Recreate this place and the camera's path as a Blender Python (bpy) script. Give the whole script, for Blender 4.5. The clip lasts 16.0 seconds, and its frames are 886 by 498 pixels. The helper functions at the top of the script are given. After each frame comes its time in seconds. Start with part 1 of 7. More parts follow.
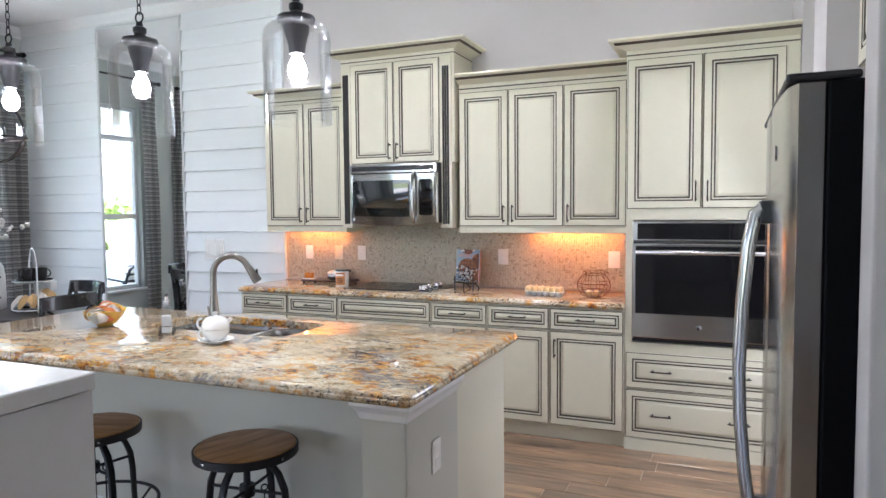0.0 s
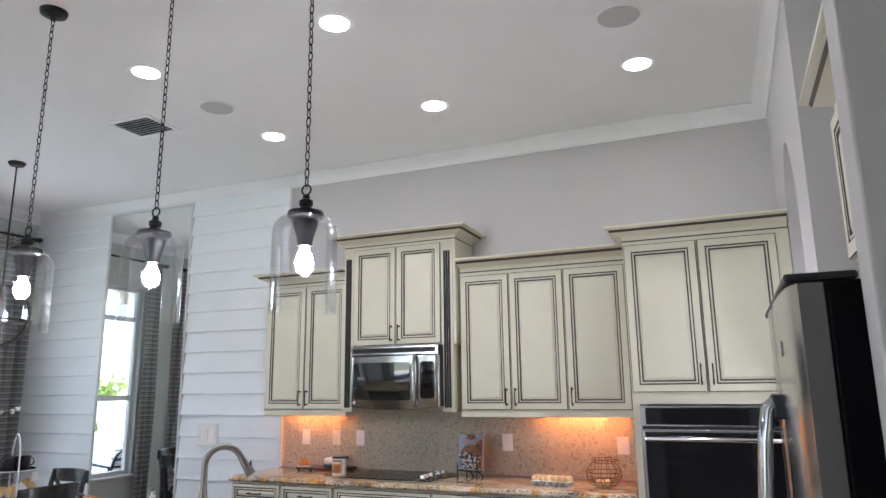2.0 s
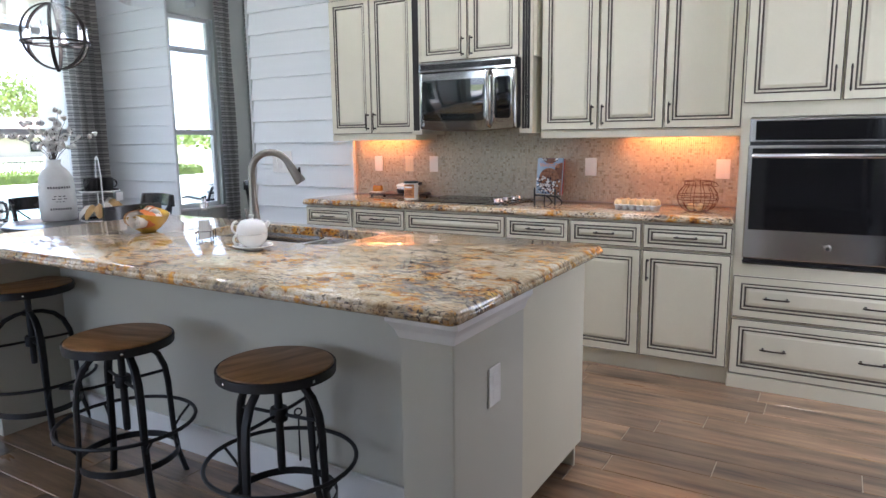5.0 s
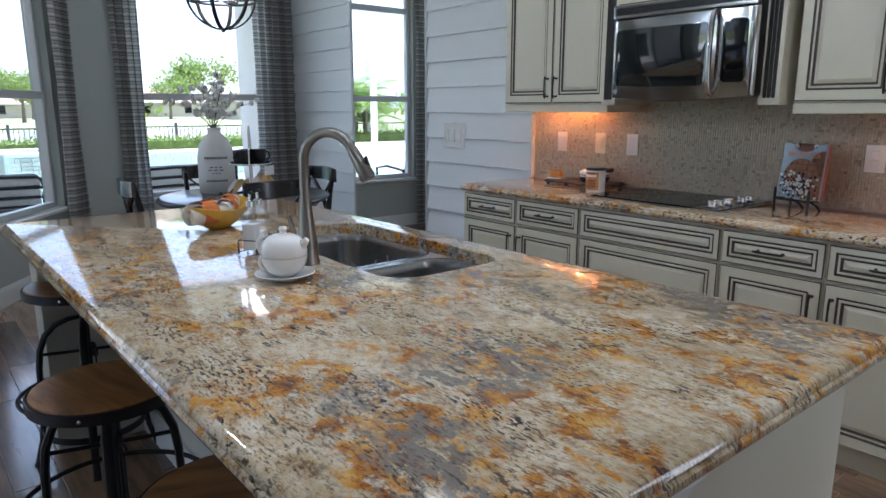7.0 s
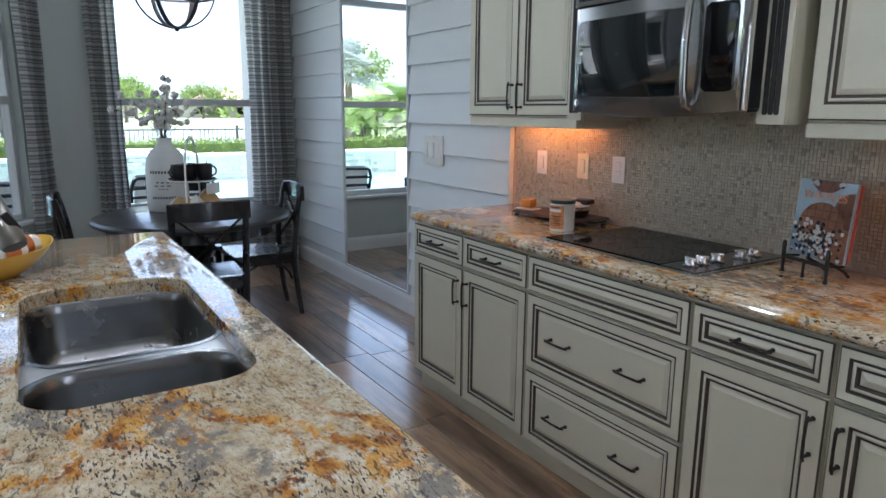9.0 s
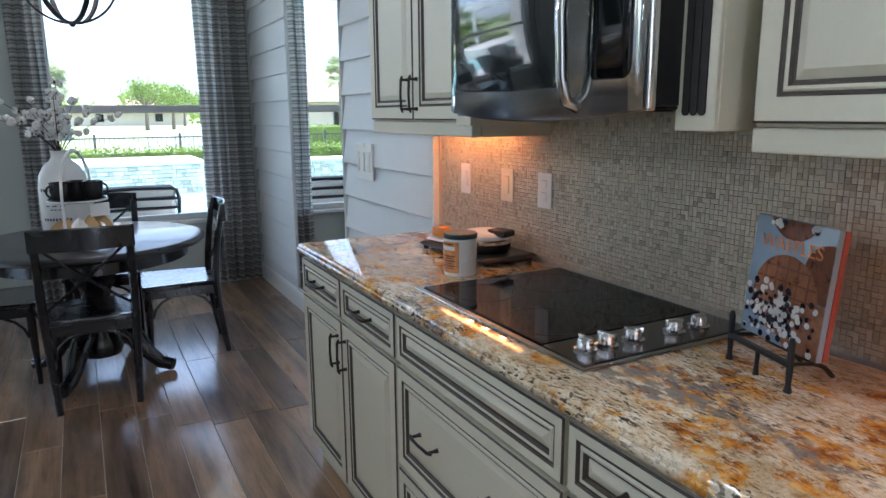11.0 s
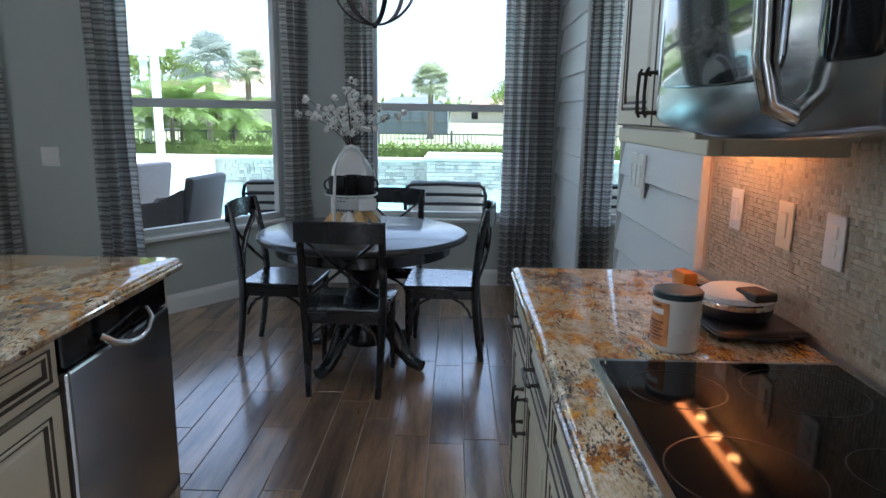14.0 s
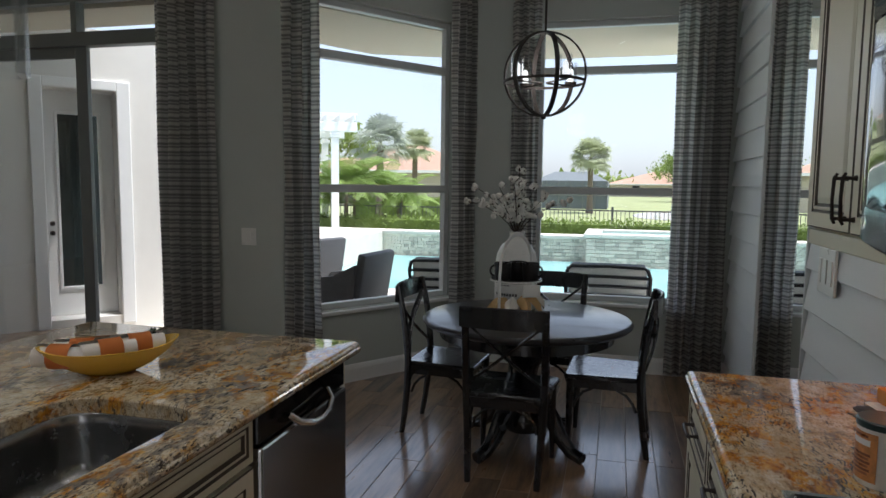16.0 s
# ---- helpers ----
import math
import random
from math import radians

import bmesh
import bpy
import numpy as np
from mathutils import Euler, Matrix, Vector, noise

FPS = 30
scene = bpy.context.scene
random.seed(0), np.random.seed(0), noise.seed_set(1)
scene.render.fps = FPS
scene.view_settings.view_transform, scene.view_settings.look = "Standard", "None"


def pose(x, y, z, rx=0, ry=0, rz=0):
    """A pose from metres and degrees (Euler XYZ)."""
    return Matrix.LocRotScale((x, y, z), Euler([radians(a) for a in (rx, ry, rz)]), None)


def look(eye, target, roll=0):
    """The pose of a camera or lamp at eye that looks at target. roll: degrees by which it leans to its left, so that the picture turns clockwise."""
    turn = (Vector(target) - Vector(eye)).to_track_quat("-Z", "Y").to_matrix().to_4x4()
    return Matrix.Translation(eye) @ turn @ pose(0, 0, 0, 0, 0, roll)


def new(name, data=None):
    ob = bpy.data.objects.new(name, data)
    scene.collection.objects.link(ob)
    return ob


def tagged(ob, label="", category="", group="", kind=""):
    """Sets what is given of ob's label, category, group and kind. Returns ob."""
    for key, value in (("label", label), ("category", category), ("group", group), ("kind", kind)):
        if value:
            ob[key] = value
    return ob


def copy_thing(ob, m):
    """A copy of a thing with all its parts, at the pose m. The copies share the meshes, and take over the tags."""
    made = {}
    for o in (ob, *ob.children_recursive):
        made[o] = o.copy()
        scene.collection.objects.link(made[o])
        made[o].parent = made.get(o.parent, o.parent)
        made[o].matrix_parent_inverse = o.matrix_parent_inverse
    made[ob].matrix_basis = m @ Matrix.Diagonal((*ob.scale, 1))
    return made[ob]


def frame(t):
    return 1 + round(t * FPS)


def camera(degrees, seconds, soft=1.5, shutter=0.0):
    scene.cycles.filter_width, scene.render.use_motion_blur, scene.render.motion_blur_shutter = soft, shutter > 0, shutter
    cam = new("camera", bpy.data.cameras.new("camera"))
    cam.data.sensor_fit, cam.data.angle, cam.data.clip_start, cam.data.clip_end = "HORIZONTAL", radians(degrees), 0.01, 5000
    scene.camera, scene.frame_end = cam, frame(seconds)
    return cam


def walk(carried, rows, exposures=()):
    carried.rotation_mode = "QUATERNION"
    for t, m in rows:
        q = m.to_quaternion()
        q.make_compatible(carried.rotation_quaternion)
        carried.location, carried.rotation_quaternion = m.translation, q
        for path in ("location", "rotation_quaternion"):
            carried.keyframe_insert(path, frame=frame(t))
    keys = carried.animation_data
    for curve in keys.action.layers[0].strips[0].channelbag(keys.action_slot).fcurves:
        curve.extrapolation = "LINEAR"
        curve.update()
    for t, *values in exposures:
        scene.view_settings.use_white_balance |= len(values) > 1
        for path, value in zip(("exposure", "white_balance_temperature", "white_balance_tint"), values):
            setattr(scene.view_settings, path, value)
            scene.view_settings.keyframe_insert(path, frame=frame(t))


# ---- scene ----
cam = camera(67.1, 16.0)
PATH = [
    (0, (-0.266, 2.063, 1.496), (-1.047, 3.901, 1.381), -0.5),
    (0.5, (-0.289, 2.038, 1.53), (-1.057, 3.883, 1.597), -0.7),
    (1, (-0.3, 2.037, 1.531), (-1.061, 3.877, 1.718), -0.7),
    (1.5, (-0.317, 2.026, 1.549), (-1.065, 3.857, 1.848), -0.8),
    (2, (-0.275, 2.061, 1.544), (-1.037, 3.866, 1.948), -0.7),
    (2.5, (-0.289, 2.063, 1.532), (-1.045, 3.862, 1.971), -0.7),
    (3, (-0.316, 2.107, 1.518), (-1.072, 3.909, 1.944), -0.8),
    (3.5, (-0.349, 2.116, 1.434), (-1.121, 3.951, 1.625), -0.6),
    (4, (-0.363, 2.171, 1.418), (-1.15, 4.009, 1.37), -0.8),
    (4.5, (-0.351, 2.351, 1.378), (-1.201, 4.149, 1.168), -0.9),
    (5, (-0.38, 2.53, 1.334), (-1.39, 4.226, 1.011), -0.7),
    (5.2, (-0.409, 2.632, 1.348), (-1.495, 4.27, 0.979), -0.9),
    (7.3, (-0.81, 3.76, 1.359), (-2.361, 4.956, 0.957), 0.4),
    (7.5, (-0.828, 3.85, 1.361), (-2.403, 5.017, 0.963), 0.6),
    (8, (-0.86, 4.132, 1.368), (-2.472, 5.246, 0.965), 0.4),
    (8.5, (-0.884, 4.4, 1.399), (-2.52, 5.477, 0.992), 0.3),
    (9, (-0.954, 4.644, 1.404), (-2.61, 5.69, 0.998), 0.4),
    (9.5, (-1.016, 4.866, 1.404), (-2.694, 5.877, 0.999), 0.3),
    (9.7, (-1.028, 4.981, 1.398), (-2.719, 5.971, 0.998), -0.2),
    (11.8, (-1.417, 5.776, 1.408), (-3.198, 6.589, 0.998), 0.7),
    (12, (-1.439, 5.833, 1.403), (-3.253, 6.57, 0.995), 0.6),
    (12.5, (-1.522, 5.911, 1.386), (-3.428, 6.367, 0.987), 0.9),
    (13, (-1.582, 5.936, 1.391), (-3.526, 6.189, 0.997), 0.8),
    (13.5, (-1.608, 6.004, 1.411), (-3.565, 6.113, 1.013), 0.7),
    (14, (-1.615, 6.059, 1.412), (-3.575, 6.022, 1.014), 0.8),
    (14.5, (-1.604, 6.067, 1.443), (-3.557, 5.892, 1.05), 0.7),
    (15, (-1.6, 6.054, 1.454), (-3.547, 5.761, 1.1), 0.5),
    (15.5, (-1.583, 6.037, 1.484), (-3.524, 5.654, 1.19), 0.4),
    (16, (-1.579, 6.016, 1.491), (-3.507, 5.516, 1.3), 0.7),
]
EXPOSURES = [(0, 3.45, 5550, 16), (0.7, 3.03, 5600, 17), (4, 3.08, 5600, 18), (5, 3.15, 5500, 17), (7.5, 2.3, 5250, 12), (9, 2.45, 5250, 11), (12, 2.64, 5150, 9), (13.5, 2.25, 5100, 8), (15, 1.95, 5500, 9), (16, 1.42, 6000, 11)]
walk(cam, [(t, look(eye, target, roll)) for t, eye, target, roll in PATH], EXPOSURES)


# ---- world, sun, large lights ----
world = bpy.data.worlds.new("sky")
scene.world = world
world.use_nodes = True
sky = world.node_tree.nodes.new("ShaderNodeTexSky")
sky.sky_type, sky.sun_disc = "NISHITA", False
sky.sun_elevation, sky.sun_rotation = radians(70.3), radians(2.9)
sky.air_density, sky.dust_density, sky.ozone_density = 1.0, 2.5, 1.0
world.node_tree.nodes["Background"].inputs["Strength"].default_value = 0.13
# thin high cloud whitens the clear sky evenly
veil = world.node_tree.nodes.new("ShaderNodeMix")
veil.data_type = "RGBA"
veil.inputs[0].default_value = 0.65
veil.inputs[7].default_value = (2.5, 2.62, 2.75, 1)
world.node_tree.links.new(sky.outputs[0], veil.inputs[6])
world.node_tree.links.new(veil.outputs[2], world.node_tree.nodes["Background"].inputs["Color"])


def lamp(name, kind, m, energy, color=(1, 1, 1), **values):
    data = bpy.data.lights.new(name, kind)
    data.energy, data.color = energy, color
    if kind == "AREA":
        data.shape, data.size, data.size_y = "RECTANGLE", values["size"], values["size_y"]
    if kind == "SUN":
        data.angle = radians(values["angle"])
    if kind in ("POINT", "SPOT"):
        data.shadow_soft_size = values["size"]
    if kind == "SPOT":
        data.spot_size, data.spot_blend = radians(values["cone"]), 0.7
    ob = new(name, data)
    ob.matrix_basis = m
    return ob


lamp("sun", "SUN", look((0, 0, 28), (-0.5, -10, 0)), 2.6, (1.0, 0.96, 0.9), angle=10)
# daylight through the tall openings of the living room behind the walk
lamp("daylight_south", "AREA", look((-3.9, -3.85, 1.9), (-3.7, 5, 1.4)), 3, (0.92, 0.96, 1.0), size=3.4, size_y=2.6)

# added fill lamp, out of sight in the arch, brightens the island's end panel
lamp("daylight_passage", "AREA", look((0.275, 5.975, 1.3), (-1.2, 4.6, 0.8)), 2.2, (1.0, 0.97, 0.93), size=0.5, size_y=2.0)


# ---- materials ----
def nodes_of(name):
    m = bpy.data.materials.new(name)
    m.use_nodes = True
    nt = m.node_tree
    return m, nt, nt.nodes["Principled BSDF"]


def node(nt, kind, **sets):
    n = nt.nodes.new(kind)
    for key, value in sets.items():
        if key in n.inputs:
            n.inputs[key].default_value = value
    return n


def ramp(nt, fac, stops):
    r = nt.nodes.new("ShaderNodeValToRGB")
    el = r.color_ramp.elements
    while len(el) < len(stops):
        el.new(0.5)
    for e, (p, c) in zip(el, stops):
        e.position, e.color = p, (*c, 1)
    nt.links.new(fac, r.inputs[0])
    return r.outputs[0]


def mix(nt, fac, a, b, mode="MIX"):
    m = nt.nodes.new("ShaderNodeMix")
    m.data_type, m.blend_type = "RGBA", mode
    for sock, v in ((m.inputs[0], fac), (m.inputs[6], a), (m.inputs[7], b)):
        if isinstance(v, bpy.types.NodeSocket):
            nt.links.new(v, sock)
        else:
            sock.default_value = v if isinstance(v, float) else (*v, 1)
    return m.outputs[2]


def where(nt, scale=(1, 1, 1), world_space=True):
    mp = nt.nodes.new("ShaderNodeMapping")
    mp.inputs["Scale"].default_value = scale
    if world_space:
        nt.links.new(nt.nodes.new("ShaderNodeNewGeometry").outputs["Position"], mp.inputs[0])
    else:
        nt.links.new(nt.nodes.new("ShaderNodeTexCoord").outputs["Object"], mp.inputs[0])
    return mp.outputs[0]


def noise_of(nt, vec, scale, detail=4.0, rough=0.6):
    n = node(nt, "ShaderNodeTexNoise", Scale=scale, Detail=detail, Roughness=rough)
    nt.links.new(vec, n.inputs["Vector"])
    return n.outputs[0]


def bump_of(nt, bsdf, height, strength, distance=0.01):
    b = node(nt, "ShaderNodeBump", Strength=strength, Distance=distance)
    nt.links.new(height, b.inputs["Height"])
    nt.links.new(b.outputs[0], bsdf.inputs["Normal"])


def plain(name, c, rough=0.5, metal=0.0, vary=0.08, scale=6.0, grain=60.0, bump=0.0, coat=0.0, spread=0.0, stretch=(1, 1, 1), spec=0.5):
    """A surface of one colour with stains at one scale and grain at another. spread: change from piece to piece."""
    m, nt, bsdf = nodes_of(name)
    vec = where(nt, stretch)
    big, fine = noise_of(nt, vec, scale), noise_of(nt, vec, grain, 3.0)
    dark, light = tuple(v * (1 - vary) for v in c), tuple(min(1, v * (1 + vary)) for v in c)
    col = ramp(nt, big, [(0.3, dark), (0.7, light)])
    col = mix(nt, 0.35, col, ramp(nt, fine, [(0.3, tuple(v * (1 - vary * 1.5) for v in c)), (0.7, c)]))
    if spread:
        rnd = nt.nodes.new("ShaderNodeObjectInfo").outputs["Random"]
        col = mix(nt, 1.0, col, ramp(nt, rnd, [(0, (1 - spread,) * 3), (1, (1, 1, 1))]), "MULTIPLY")
    nt.links.new(col, bsdf.inputs["Base Color"])
    rr = ramp(nt, big, [(0.3, (max(0.02, rough * 0.85),) * 3), (0.7, (min(1, rough * 1.15),) * 3)])
    nt.links.new(rr, bsdf.inputs["Roughness"])
    bsdf.inputs["Metallic"].default_value = metal
    bsdf.inputs["Specular IOR Level"].default_value = spec
    bsdf.inputs["Coat Weight"].default_value = coat
    bsdf.inputs["Coat Roughness"].default_value = 0.1
    if bump:
        bump_of(nt, bsdf, fine, bump, 0.003)
    return m


def glow(name, c, strength):
    m, nt, bsdf = nodes_of(name)
    bsdf.inputs["Base Color"].default_value = (*c, 1)
    bsdf.inputs["Emission Color"].default_value = (*c, 1)
    bsdf.inputs["Emission Strength"].default_value = strength
    return m


def glass_of(name, rough=0.0, tint=(1, 1, 1), ior=1.45):
    m, nt, bsdf = nodes_of(name)
    bsdf.inputs["Base Color"].default_value = (*tint, 1)
    bsdf.inputs["Roughness"].default_value = rough
    bsdf.inputs["Transmission Weight"].default_value = 1.0
    bsdf.inputs["IOR"].default_value = ior
    return m


def thin_glass(name, rough=0.02, share=0.9, tint=(1, 1, 1)):
    """A pane without thickness to bend the light: clear, with a Fresnel sheen."""
    m, nt, bsdf = nodes_of(name)
    out = nt.nodes["Material Output"]
    clear = nt.nodes.new("ShaderNodeBsdfTransparent")
    clear.inputs[0].default_value = (*tint, 1)
    gloss = node(nt, "ShaderNodeBsdfGlossy", Roughness=rough)
    fr = node(nt, "ShaderNodeFresnel", IOR=1.45)
    part_of = nt.nodes.new("ShaderNodeMath")
    part_of.operation = "MULTIPLY"
    part_of.inputs[1].default_value = share
    nt.links.new(fr.outputs[0], part_of.inputs[0])
    mx = nt.nodes.new("ShaderNodeMixShader")
    nt.links.new(part_of.outputs[0], mx.inputs[0])
    nt.links.new(clear.outputs[0], mx.inputs[1])
    nt.links.new(gloss.outputs[0], mx.inputs[2])
    nt.links.new(mx.outputs[0], out.inputs[0])
    return m


def lv0(nt, vec):
    mp = nt.nodes.new("ShaderNodeMapping")
    mp.inputs["Scale"].default_value = (0.7, 1.3, 1.0)
    nt.links.new(vec, mp.inputs[0])
    return mp.outputs[0]


def granite_of():
    m, nt, bsdf = nodes_of("granite")
    vec = where(nt, (0.85, 1.25, 1.0))
    warp = nt.nodes.new("ShaderNodeVectorMath")
    warp.operation = "MULTIPLY_ADD"
    wn = node(nt, "ShaderNodeTexNoise", Scale=2.6, Detail=3.0)
    nt.links.new(vec, wn.inputs["Vector"])
    nt.links.new(wn.outputs["Color"], warp.inputs[0])
    warp.inputs[1].default_value = (0.09, 0.09, 0.09)
    nt.links.new(vec, warp.inputs[2])
    w = warp.outputs[0]
    # crystals of beige and white, clouded at a larger scale
    base = ramp(nt, noise_of(nt, w, 26, 7, 0.75), [(0.30, (0.09, 0.05, 0.028)), (0.36, (0.34, 0.22, 0.11)), (0.43, (0.54, 0.42, 0.26)), (0.52, (0.66, 0.56, 0.4)), (0.66, (0.76, 0.7, 0.58))])
    base = mix(nt, 1.0, base, ramp(nt, noise_of(nt, w, 5, 3, 0.6), [(0.35, (0.72, 0.68, 0.6)), (0.6, (1, 1, 1))]), "MULTIPLY")
    # fine crystal edges
    grit = noise_of(nt, lv0(nt, w), 150, 3, 0.7)
    base = mix(nt, 1.0, base, ramp(nt, grit, [(0.33, (0.4, 0.33, 0.25)), (0.41, (0.9, 0.88, 0.84)), (0.5, (1, 1, 1))]), "MULTIPLY")
    # rust veins: a narrow band of a slow noise, broken up
    vein = ramp(nt, noise_of(nt, w, 2.3, 6, 0.66), [(0.455, (0, 0, 0)), (0.485, (0.95,) * 3), (0.53, (1, 1, 1)), (0.575, (0, 0, 0))])
    rust = ramp(nt, noise_of(nt, w, 16, 6, 0.72), [(0.33, (0.05, 0.018, 0.008)), (0.42, (0.3, 0.1, 0.012)), (0.52, (0.55, 0.25, 0.03)), (0.64, (0.66, 0.42, 0.12))])
    mask = mix(nt, 1.0, vein, ramp(nt, noise_of(nt, w, 14, 6, 0.72), [(0.47, (0.0,) * 3), (0.51, (1.0,) * 3)]), "MULTIPLY")
    col = mix(nt, mask, base, rust)
    # grey mineral clusters
    grey = mix(nt, 1.0, ramp(nt, noise_of(nt, w, 3.4, 5, 0.62), [(0.545, (0, 0, 0)), (0.6, (0.9,) * 3)]), ramp(nt, noise_of(nt, w, 34, 5, 0.7), [(0.45, (0, 0, 0)), (0.51, (1, 1, 1))]), "MULTIPLY")
    col = mix(nt, grey, col, (0.2, 0.18, 0.16))
    # small dark crystals, lying along the stone's run
    long_vec = nt.nodes.new("ShaderNodeMapping")
    long_vec.inputs["Scale"].default_value = (0.8, 1.7, 1.0)
    nt.links.new(w, long_vec.inputs[0])
    lv = long_vec.outputs[0]
    speck = mix(nt, 1.0, ramp(nt, noise_of(nt, lv, 95, 2, 0.55), [(0.56, (0, 0, 0)), (0.585, (1, 1, 1))]), ramp(nt, noise_of(nt, w, 6, 4, 0.65), [(0.4, (0.12,) * 3), (0.6, (1, 1, 1))]), "MULTIPLY")
    col = mix(nt, speck, col, (0.045, 0.035, 0.03))
    blot = mix(nt, 1.0, ramp(nt, noise_of(nt, lv, 30, 5, 0.7), [(0.585, (0, 0, 0)), (0.61, (1, 1, 1))]), ramp(nt, noise_of(nt, w, 4, 3, 0.6), [(0.45, (0.25,) * 3), (0.58, (1, 1, 1))]), "MULTIPLY")
    col = mix(nt, blot, col, (0.06, 0.045, 0.035))
    nt.links.new(col, bsdf.inputs["Base Color"])
    bsdf.inputs["Roughness"].default_value = 0.07
    bsdf.inputs["Coat Weight"].default_value = 0.3
    bsdf.inputs["Coat Roughness"].default_value = 0.03
    return m


def wood_of(name, c_dark, c_light, rough, grain=(3.0, 40.0, 40.0), spread=0.4, bump=0.15, world_space=True, coat=0.0):
    """Boards: streaks along x, a tone of its own for each piece."""
    m, nt, bsdf = nodes_of(name)
    rnd = nt.nodes.new("ShaderNodeObjectInfo").outputs["Random"]
    vec = where(nt, (1, 1, 1), world_space)
    shift = nt.nodes.new("ShaderNodeVectorMath")
    shift.operation = "ADD"
    scaled = nt.nodes.new("ShaderNodeMath")
    scaled.operation = "MULTIPLY"
    scaled.inputs[1].default_value = 37.0
    nt.links.new(rnd, scaled.inputs[0])
    comb = nt.nodes.new("ShaderNodeCombineXYZ")
    nt.links.new(scaled.outputs[0], comb.inputs[0])
    nt.links.new(scaled.outputs[0], comb.inputs[1])
    nt.links.new(vec, shift.inputs[0])
    nt.links.new(comb.outputs[0], shift.inputs[1])
    mp = nt.nodes.new("ShaderNodeMapping")
    mp.inputs["Scale"].default_value = grain
    nt.links.new(shift.outputs[0], mp.inputs[0])
    streak = noise_of(nt, mp.outputs[0], 1.0, 6, 0.65)
    patch = noise_of(nt, shift.outputs[0], 2.6, 3, 0.5)
    mid = tuple((a + b) / 2 for a, b in zip(c_dark, c_light))
    col = ramp(nt, streak, [(0.3, c_dark), (0.5, mid), (0.72, c_light)])
    col = mix(nt, 1.0, col, ramp(nt, patch, [(0.3, (0.8, 0.78, 0.76)), (0.6, (1, 1, 1))]), "MULTIPLY")
    col = mix(nt, 1.0, col, ramp(nt, rnd, [(0, (1 - spread, 1 - spread, 1 - spread * 0.9)), (1, (1, 1, 1))]), "MULTIPLY")
    nt.links.new(col, bsdf.inputs["Base Color"])
    nt.links.new(ramp(nt, streak, [(0.3, (rough * 1.25,) * 3), (0.7, (rough * 0.85,) * 3)]), bsdf.inputs["Roughness"])
    bsdf.inputs["Coat Weight"].default_value = coat
    bsdf.inputs["Coat Roughness"].default_value = 0.16
    bsdf.inputs["Coat IOR"].default_value = 1.7
    if bump:
        bump_of(nt, bsdf, streak, bump, 0.002)
    return m


def brushed(name, c, rough, stretch):
    m, nt, bsdf = nodes_of(name)
    lines = noise_of(nt, where(nt, stretch), 1.0, 3, 0.6)
    bsdf.inputs["Metallic"].default_value = 1.0
    nt.links.new(ramp(nt, lines, [(0.3, tuple(v * 0.96 for v in c)), (0.7, c)]), bsdf.inputs["Base Color"])
    nt.links.new(ramp(nt, lines, [(0.3, (rough * 0.88,) * 3), (0.7, (rough * 1.12,) * 3)]), bsdf.inputs["Roughness"])
    bump_of(nt, bsdf, lines, 0.006, 0.0004)
    return m


def tile_of():
    """Tumbled stone mosaic: a tone for each small tile."""
    m, nt, bsdf = nodes_of("mosaic_stone")
    isl = nt.nodes.new("ShaderNodeNewGeometry").outputs["Random Per Island"]
    rnd = nt.nodes.new("ShaderNodeObjectInfo").outputs["Random"]
    add = nt.nodes.new("ShaderNodeMath")
    add.operation = "ADD"
    nt.links.new(isl, add.inputs[0])
    nt.links.new(rnd, add.inputs[1])
    fr = nt.nodes.new("ShaderNodeMath")
    fr.operation = "FRACT"
    nt.links.new(add.outputs[0], fr.inputs[0])
    col = ramp(nt, fr.outputs[0], [(0, (0.34, 0.29, 0.2)), (0.1, (0.5, 0.44, 0.32)), (0.35, (0.58, 0.52, 0.39)), (0.6, (0.53, 0.49, 0.38)), (0.85, (0.64, 0.6, 0.47)), (1, (0.4, 0.36, 0.27))])
    fine = noise_of(nt, where(nt), 120, 3, 0.6)
    col = mix(nt, 1.0, col, ramp(nt, fine, [(0.3, (0.8, 0.8, 0.8)), (0.7, (1, 1, 1))]), "MULTIPLY")
    nt.links.new(col, bsdf.inputs["Base Color"])
    bsdf.inputs["Roughness"].default_value = 0.42
    bump_of(nt, bsdf, fine, 0.2, 0.002)
    return m


